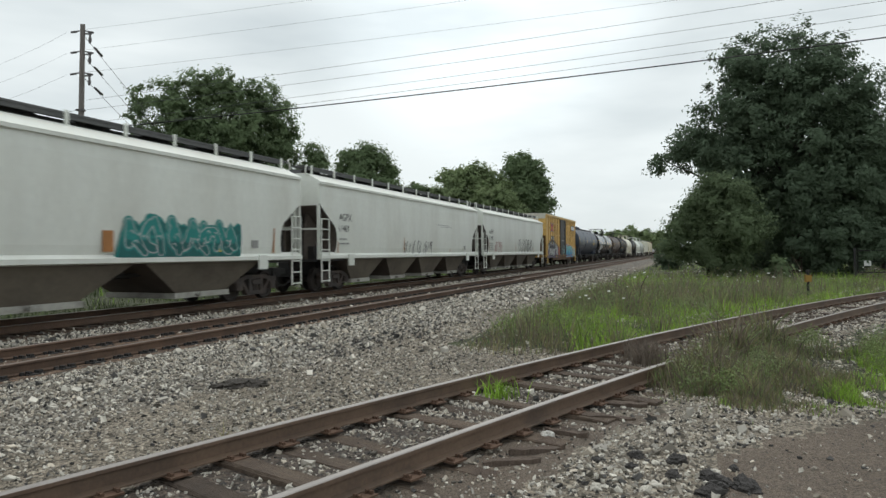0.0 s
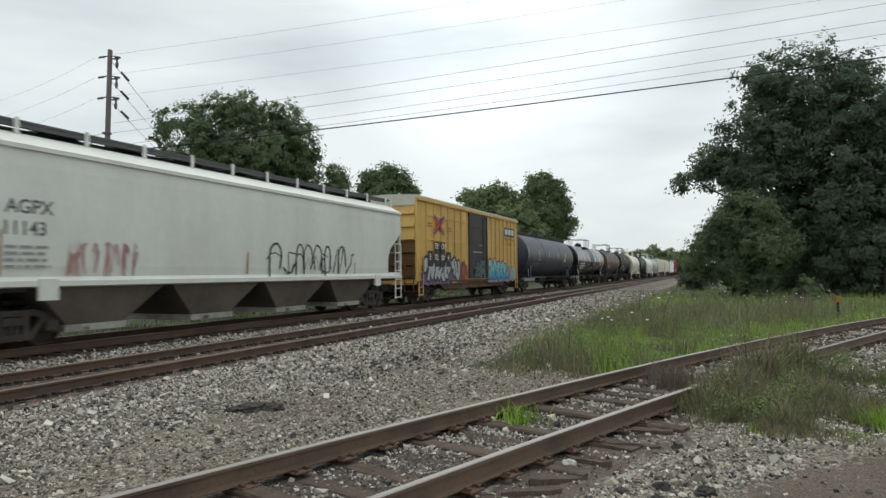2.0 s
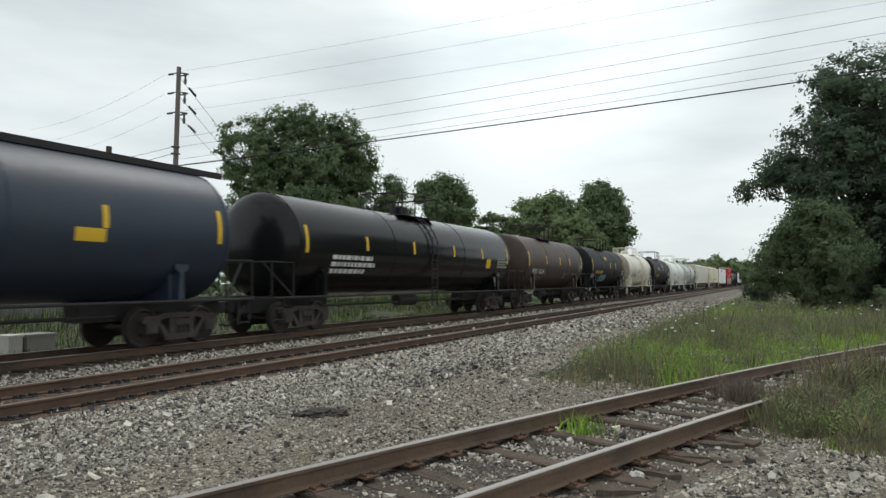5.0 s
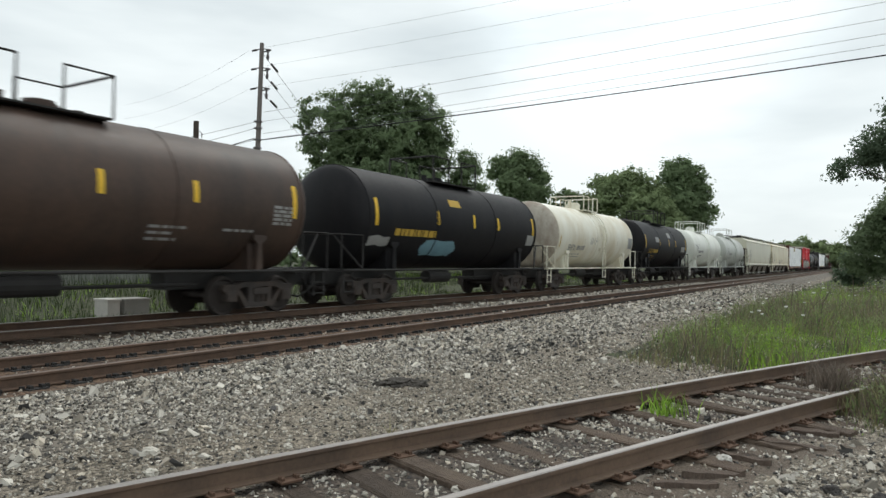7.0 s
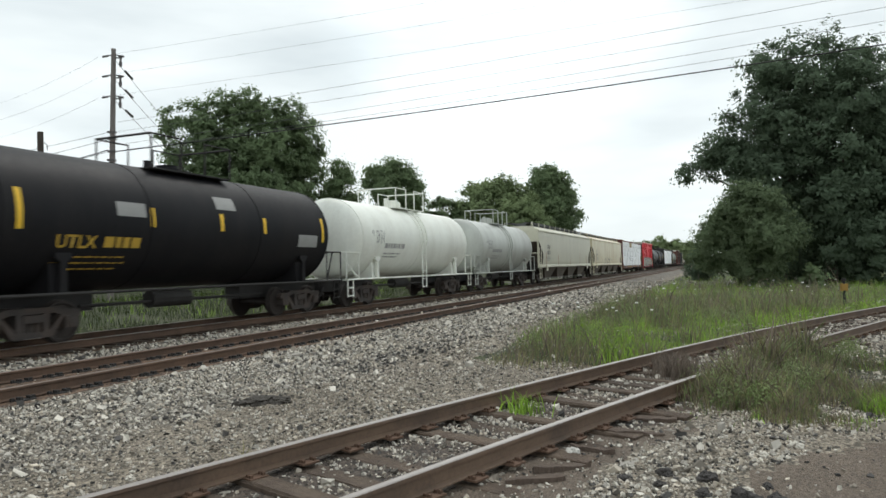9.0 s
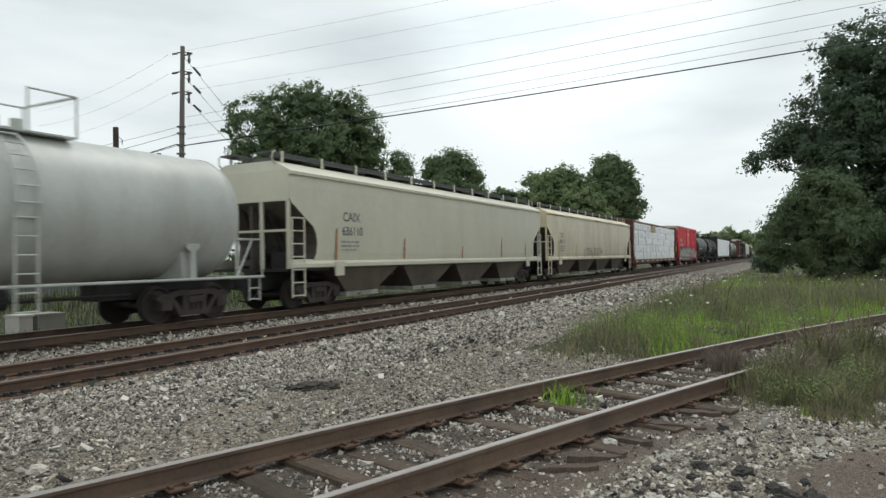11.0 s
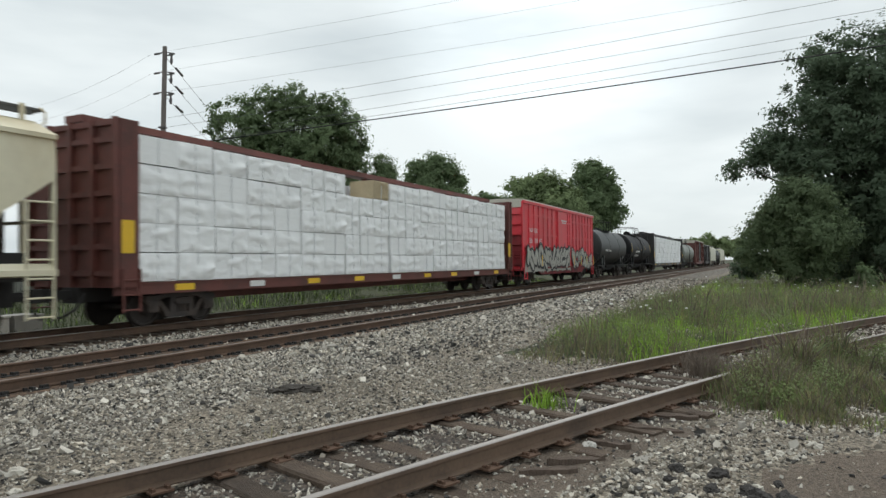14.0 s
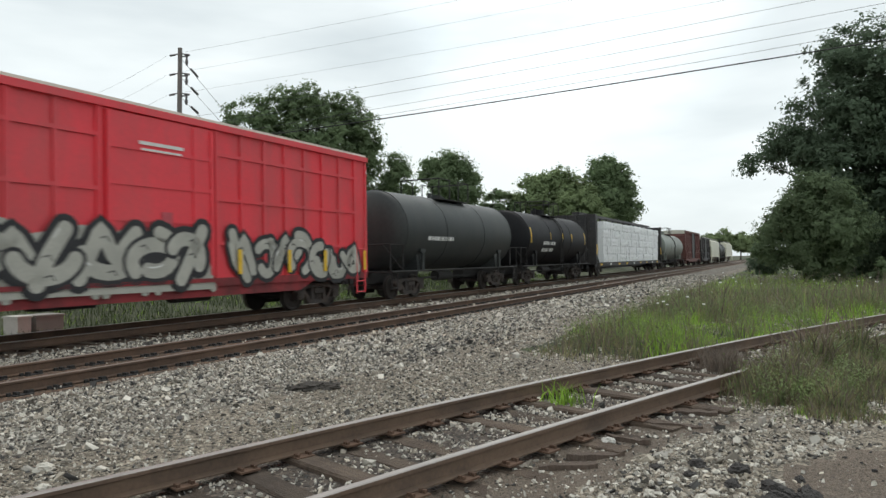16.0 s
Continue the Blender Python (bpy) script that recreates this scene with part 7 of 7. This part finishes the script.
def build_grass():
    rng = np.random.default_rng(11)
    rows = []
    # the wedge between main line and siding
    for y0, y1, count, hm in ((10.5, 16, 30000, .62), (16, 26, 38000, .7), (26, 46, 34000, .8), (46, 75, 16000, .8)):
        for _ in range(count):
            y = y0 + (y1 - y0) * rng.random()
            x = rng.uniform(-2, .74 * y + 2)
            s, n = to_line(x, y)
            off = siding_offset(x, y)
            edge = .6 * noise.noise((x * .5, y * .5, 1))
            if n < -4.2 + edge or off > -1.05 + .3 * edge or s < 11.6 + 1.4 * edge:
                continue
            if rng.random() > .25 + .75 * min(1, (n + 4.4) / 1.6, (s - 11) / 3):
                continue
            near = min(1, (n + 4.6) / 1.5, (-off - .8) / .9, (s - 10.6) / 2)
            lush = -2.3 < off + .8 * noise.noise((x * .8, y * .8, 44)) and 14 < y < 27
            tone = .4 if y > 30 else (1.3 if lush or ((x - 3.5) / 1.7) ** 2 + ((y - 15.6) / 2.6) ** 2 < 1 + edge else -.45 - .5 * max(0, 1 - ((x - 1.1) / 1.2) ** 2 - ((y - 12.2) / 1.6) ** 2))
            tuft = min(max(.8 + 1.15 * noise.noise((x * 1.1, y * 1.1, 51)), .4), 1.5)
            row = grow(rng, x, y, .22 * hm, hm * (.5 + .5 * max(near, .4)) * (.75 if tone > .1 else 1) * tuft, tone)
            rows.append(row)
    blades("tall_grass", "tall seeding grass and weeds between the tracks", rows, BLADES, 1)
    rows = []
    # weeds along the near side of the siding
    clumps = ((3.55, 9.2, .42, .6, 9000, .5, -.12), (4.4, 10.3, .42, .7, 7500, .54, -.15), (5.6, 12.0, .45, .5, 2600, .62, -.3), (3.55, 8.0, .4, .35, 4200, .3, .2), (4.6, 8.1, .5, .35, 4800, .27, .7), (4.2, 8.55, .6, .3, 3000, .26, .35), (5.0, 8.95, .5, .4, 2200, .26, .3), (6.95, 10.0, .55, .65, 13000, .52, .5), (7.9, 10.8, .7, .8, 8000, .5, .4))
    for cx, cy, sx, sy, count, hm, tone in clumps:
        for _ in range(count):
            x, y = rng.normal(cx, sx), rng.normal(cy, sy)
            if siding_offset(x, y) < (.8 if tone < 0 else .98) or (tone > .1 and noise.noise((x * 1.3, y * 1.3, 40)) < -.05):
                continue
            far = math.hypot((x - cx) / sx, (y - cy) / sy)
            # tufts of uneven height, with thin spots between them
            tuft = noise.noise((x * 2.4, y * 2.4, 21)) + .5 * noise.noise((x * 6, y * 6, 22))
            if tuft < -.22 and rng.random() < .75:
                continue
            rows.append(grow(rng, x, y, .12, hm * max(1.05 - .3 * far, .3) * min(max(.95 + .8 * tuft, .5), 1.45), tone + .25 * noise.noise((x * 1.7, y * 1.7, 23))))
    blades("weeds", "green weeds growing over the siding rail", rows, BLADES, 2)
    lobes = [(cx + rng.normal() * sx * .9, cy + rng.normal() * sy * .9, ground_at(cx, cy) + hm * rng.uniform(.25, .62), .2) for cx, cy, sx, sy, count, hm, tone in clumps if hm > .4 for _ in range(26)]
    lobes = [l for l in lobes if siding_offset(l[0], l[1]) > .85]
    tagged(new("weed_leaves", leaf_cloud(lobes, 24000, .016, [MEADOW], 31, .22)), "fine soft weed leaves beside the siding", "weeds", kind="stuff")
    lobes = []
    while len(lobes) < 420:
        y = rng.uniform(11, 30)
        x = rng.uniform(0, .74 * y)
        s, n = to_line(x, y)
        if n > -3.7 and siding_offset(x, y) < -1.4 and s > 12.5:
            lobes.append((x, y, ground_at(x, y) + rng.uniform(.15, .5), .25))
    tagged(new("meadow_leaves", leaf_cloud(lobes, 24000, .02, [MEADOW], 32, .28)), "fine soft leaves in the tall grass", "weeds", kind="stuff")
    # the tuft between the rails
    for name, x0, y0, count, hh, spread, mat, label, w in (("grass_tuft", .66, 8.3, 70, .36, .13, 0, "bright green grass tuft between the siding rails", .010),
                                                      ("dead_weed", 3.15, 10.75, 380, .42, .17, 3, "dead brown weed clump on the siding", .006),
                                                      ("dead_weed", 3.35, 11.3, 260, .42, .17, 3, "dead brown weed clump on the siding", .006),
                                                      ("grass_tuft", -2.05, 6.25, 14, .3, .06, 1, "thin dry grass tuft beside the rail", .006)):
        rows = []
        for _ in range(count):
            x, y = rng.normal(x0, spread), rng.normal(y0, spread)
            rows.append((x, y, ground_at(x, y) - .02, hh * rng.uniform(.45, 1.1), mat))
        ob = blades(name, label, rows, BLADES, count, w)
        ob["kind"] = ""
        del ob["kind"]
    # verge beyond the line
    rows = []
    for _ in range(36000):
        s, n = rng.uniform(-2, 70), -19.6 - 15 * rng.random() ** 1.6
        if noise.noise((s * .25, n * .25, 31)) < -.25 and n > -24:
            continue
        x, y = along(s, n)
        rows.append((x, y, ground_height(s, n) - .02, rng.uniform(.18, .62) * (.5 + .5 * smooth(-20, -23, n)), 0 if rng.random() < .05 + .3 * (noise.noise((s * .5, n * .5, 61)) > .3) else 4))
    blades("verge_grass", "green grass verge behind the main line", rows, BLADES, 4, .007)
    # white umbels
    pts = []
    for _ in range(2600):
        y = rng.uniform(14, 40)
        x = rng.uniform(0, .74 * y)
        s, n = to_line(x, y)
        if n < -3.6 or siding_offset(x, y) > -1.4 or noise.noise((x * .3, y * .3, 14)) < .16 or len(pts) > 45:
            continue
        pts.append((x, y, ground_at(x, y) + rng.uniform(.5, .85)))
    g = Geo()
    for x, y, z in pts:
        r = rng.uniform(.02, .05)
        tilt = rng.uniform(-.4, .4)
        for k in range(5):
            a = k * 1.257 + tilt
            g.tube((x + r * .6 * math.cos(a), y + r * .6 * math.sin(a), z + .012), (x + r * .6 * math.cos(a), y + r * .6 * math.sin(a) - .01, z + .022), r * .45, 6)
    tagged(new("wild_flowers", mesh_of("wild_flowers", g, FLOWER)), "white umbel wild flowers in tall grass", "flowers", kind="stuff")

FLOWER = material("white_petals", (0.75, 0.75, 0.70), 0.8, vary=0.1)
build_grass()

# ---- power line ----
POLE = (-20.4, 38.0)
WIRE_TOPS = (13.9, 12.75, 11.55)

def sag_line(a, b, sag, n=18):
    a, b = Vector(a), Vector(b)
    return [a.lerp(b, k / n) - Vector((0, 0, 4 * sag * (k / n) * (1 - k / n))) for k in range(n + 1)]

def build_poles():
    x, y = POLE
    z0 = ground_at(x, y) - .1
    p = thing("utility_pole", "tall weathered wooden utility pole with insulators", "utility pole", at=pose(x, y, z0, 0, 1.2, 0))
    part("pole", Geo().tube((0, 0, 0), (0, 0, 14.5), .19, 12, .13), POLE_WOOD, p)
    for z in WIRE_TOPS:
        for sx in (-1, 1):
            part("insulator_string", Geo().tube((sx * .12, 0, z + .25), (sx * .55, -.05, z + .18), .035, 8).tube((sx * .3, 0, z + .2), (sx * .62, -.05, z + .14), .06, 8), INSULATOR, p)
        part("hanging_insulator", Geo().tube((.42, 0, z + .05), (.42, 0, z - .45), .06, 8).tube((.42, 0, z - .15), (.42, 0, z - .35), .09, 8), INSULATOR, p)
        part("bracket", Geo().box(.0, .5, -.04, .04, z + .05, z + .12), INSULATOR, p)
    for k, z in enumerate((9.7, 9.3, 8.6, 8.1)):
        part("clamp", Geo().box(-.22, .22, -.2, .05, z - .05, z + .05), INSULATOR, p)
    q = thing("utility_pole", "short dark wooden pole stub behind the line", "utility pole", at=pose(-25.4, 39.5, ground_at(-25.4, 39.5) - .1))
    part("pole", Geo().tube((0, 0, 0), (0, 0, 10.2), .2, 12, .17), BARK, q)
    part("hook", Geo().path([(.18, 0, 9.6), (.42, 0, 9.4), (.42, 0, 9.1)], .025), INSULATOR, q)
    r = thing("utility_pole", "wooden utility pole carrying the wires", "utility pole", at=pose(23.6, 28.0, ground_at(23.6, 28.0) - .1))
    part("pole", Geo().tube((0, 0, 0), (0, 0, 17.0), .2, 12, .14), POLE_WOOD, r)
    # spans: height at the tall pole, height at the pole by the siding
    ends = ((14.35, 16.3), (13.2, 15.3), (11.95, 13.9), (10.4, 13.5), (9.85, 12.75), (9.1, 12.2), (8.75, 11.7))
    for k, (za, zb) in enumerate(ends):
        pts = sag_line((x + .5, y, za), (23.6, 28.0, zb), .2)
        tagged(new("power_wire", mesh_of("power_wire", Geo().path(pts, .0055 if k < 3 else .009, 5), WIRE)), "thin grey power wire between two poles", "wire", "overhead wires")
    pts = sag_line((x + .2, y, 8.7), (23.6, 28.0, 11.12), .2)
    tagged(new("black_cable", mesh_of("black_cable", Geo().path(pts, .028, 6), CABLE)), "thick black cable hung between two poles", "cable", "overhead wires")
    far = (-38.5, 49.5)
    for k, z in enumerate(WIRE_TOPS):
        pts = sag_line((x - .6, y, z + z0 + .15), (*far, z + .1), .5)
        tagged(new("power_wire", mesh_of("power_wire", Geo().path(pts, .0055, 5), WIRE)), "thin grey power wire beyond the pole", "wire", "overhead wires")
        pts = sag_line((x + .42, y, z + z0 - .1), (-36.0, 112.0, z - 2.0), .8)
        tagged(new("power_wire", mesh_of("power_wire", Geo().path(pts, .014, 5), WIRE)), "thin grey power wire running off behind the trees", "wire", "overhead wires")
        a = Vector((x + .42, y, z + z0 - .1)).lerp(Vector((-36.0, 112.0, z - 2.0)), .025)
        b = Vector((x + .42, y, z + z0 - .1)).lerp(Vector((-36.0, 112.0, z - 2.0)), .045)
        tagged(new("insulator", mesh_of("insulator", Geo().tube(a, b, .07, 8), INSULATOR)), "dark insulator string on a power wire", "insulator")
    for za, zb, rr in ((8.7, 6.6, .03), (8.6, 7.2, .014), (9.3, 8.0, .014), (9.7, 9.0, .012)):
        pts = sag_line((x - .1, y, za + z0), (-46.0, 46.0, zb), .5)
        tagged(new("service_cable", mesh_of("service_cable", Geo().path(pts, rr, 5), CABLE)), "dark service cable beyond the pole", "cable", "overhead wires")
    a, b = Vector((-23.3, 39.0, 8.02)), Vector((-22.0, 38.5, 8.32))
    tagged(new("cable_splice", mesh_of("cable_splice", Geo().tube(a, b, .10, 10).tube(a - (b - a) * .15, a, .04, 8, .1).tube(b, b + (b - a) * .15, .1, 8, .04), CABLE)), "black cable splice box on a service cable", "cable splice")

def build_small_things():
    # pale blocks and a board fence beyond the line
    for s, n, l, d, hh, mat, lab in ((12.3, -20.2, .4, .7, .6, CONCRETE, "pale concrete block behind the main line"), (13.05, -20.2, .85, .8, .6, BLOCK_GREY, "grey concrete box behind the main line")):
        x, y = along(s, n)
        z = ground_height(s, n)
        g = Geo().box(-l / 2, l / 2, -d / 2, d / 2, -.1, hh - .06).box(-l / 2 - .03, l / 2 + .03, -d / 2 - .03, d / 2 + .03, hh - .06, hh)
        ob = new("concrete_block", mesh_of("concrete_block", g, mat))
        ob.matrix_basis = pose(x, y, z, 0, 0, LINE_TURN)
        tagged(ob, lab, "concrete block")
    for k, (s, n) in enumerate(((14.6, -18.3), (15.4, -18.4), (9.9, -18.4), (10.6, -18.6), (16.4, -18.3))):
        x, y = along(s, n)
        ob = new("concrete_debris", mesh_of("concrete_debris", Geo().box(-.35, .35, -.1, .1, 0, .09).box(-.3, .1, -.08, .08, .09, .13), CONCRETE))
        ob.matrix_basis = pose(x, y, ground_height(s, n), 4, 3, LINE_TURN + 12 * k)
        tagged(ob, "pale broken concrete slab lying in gravel", "debris")
    fence = thing("board_fence", "weathered grey board fence behind the main line", "fence")
    h = radians(LINE_TURN)
    board = mesh_of("board", Geo().box(-.075, .075, -.012, .012, 0, 1.75), BOARD_GREY)
    for k in range(46):
        s = 16.4 + k * .17
        part("board", board, None, fence, at=pose(*along(s, -31), ground_height(s, -31) + .05, 0, 0, LINE_TURN))
    for z in (.5, 1.4):
        part("fence_rail", Geo().box(-4, 4, .015, .07, z - .045, z + .045), BOARD_GREY, fence, at=pose(*along(20.2, -31), ground_height(20.2, -31), 0, 0, LINE_TURN))
    # yellow marker post in the grass
    m = thing("marker_post", "short rusty post with a yellow head in grass", "marker post", at=pose(13.15, 24.7, ground_at(13.15, 24.7)))
    part("post", Geo().tube((0, 0, -.1), (0, 0, .98), .045, 8).tube((0, 0, .9), (0, 0, 1.0), .075, 8), GRIMY_STEEL, m)
    part("head", Geo().box(-.1, -.046, -.06, .06, .55, .82).box(.046, .1, -.06, .06, .55, .82).box(-.1, .1, -.075, -.05, .58, .8), SIGNAL_ORANGE, m)
    # tube gate by the wood
    gate = thing("metal_gate", "dark tubular metal gate at the wood's edge", "gate", at=pose(24.2, 40, ground_at(24.2, 40), 0, 0, -4))
    part("gate_frame", Geo().path([(0, 0, .35), (0, 0, 1.65), (4.2, 0, 1.65), (4.2, 0, .35), (0, 0, .35)], .035, 8), GRIMY_STEEL, gate)
    for z in (.68, 1.0, 1.32):
        part("gate_rail", Geo().tube((0, 0, z), (4.2, 0, z), .02, 6), GRIMY_STEEL, gate)
    part("gate_post", Geo().tube((-.15, 0, -.2), (-.15, 0, 1.8), .07, 10), GRIMY_STEEL, gate)
    part("gate_post", Geo().tube((4.35, 0, -.2), (4.35, 0, 1.8), .07, 10), GRIMY_STEEL, gate)
    part("sign", Geo().box(.35, .75, -.05, -.035, .75, 1.05), WHITE_MARK, gate, "small white sign plate")

BLOCK_GREY = material("grey_concrete", (0.25, 0.24, 0.22), 0.9, vary=0.15, scale=2, grain=20, bump=0.3)
BOARD_GREY = material("weathered_grey_boards", (0.17, 0.175, 0.155), 0.9, vary=0.2, scale=2, grain=20, bump=0.4, stretch=(4, 4, .5), objvar=0.2)
build_poles()
build_small_things()

# ---- what moves ----
def motions():
    for car, q in CARS:
        rows = []
        for k in range(9):
            t = k * 2.0
            rows.append((t, pose(*along(q - SPEED * t, TRAIN_N), RAIL_Z, 0, 0, LINE_TURN)))
        walk(car, rows)
    step = SPEED / FPS / WHEEL_R
    for w, a in WHEELSETS:
        walk(w, [(k / FPS, pose(a, 0, WHEEL_R, 0, -math.degrees(k * step), 0)) for k in range(0, 481)])

motions()
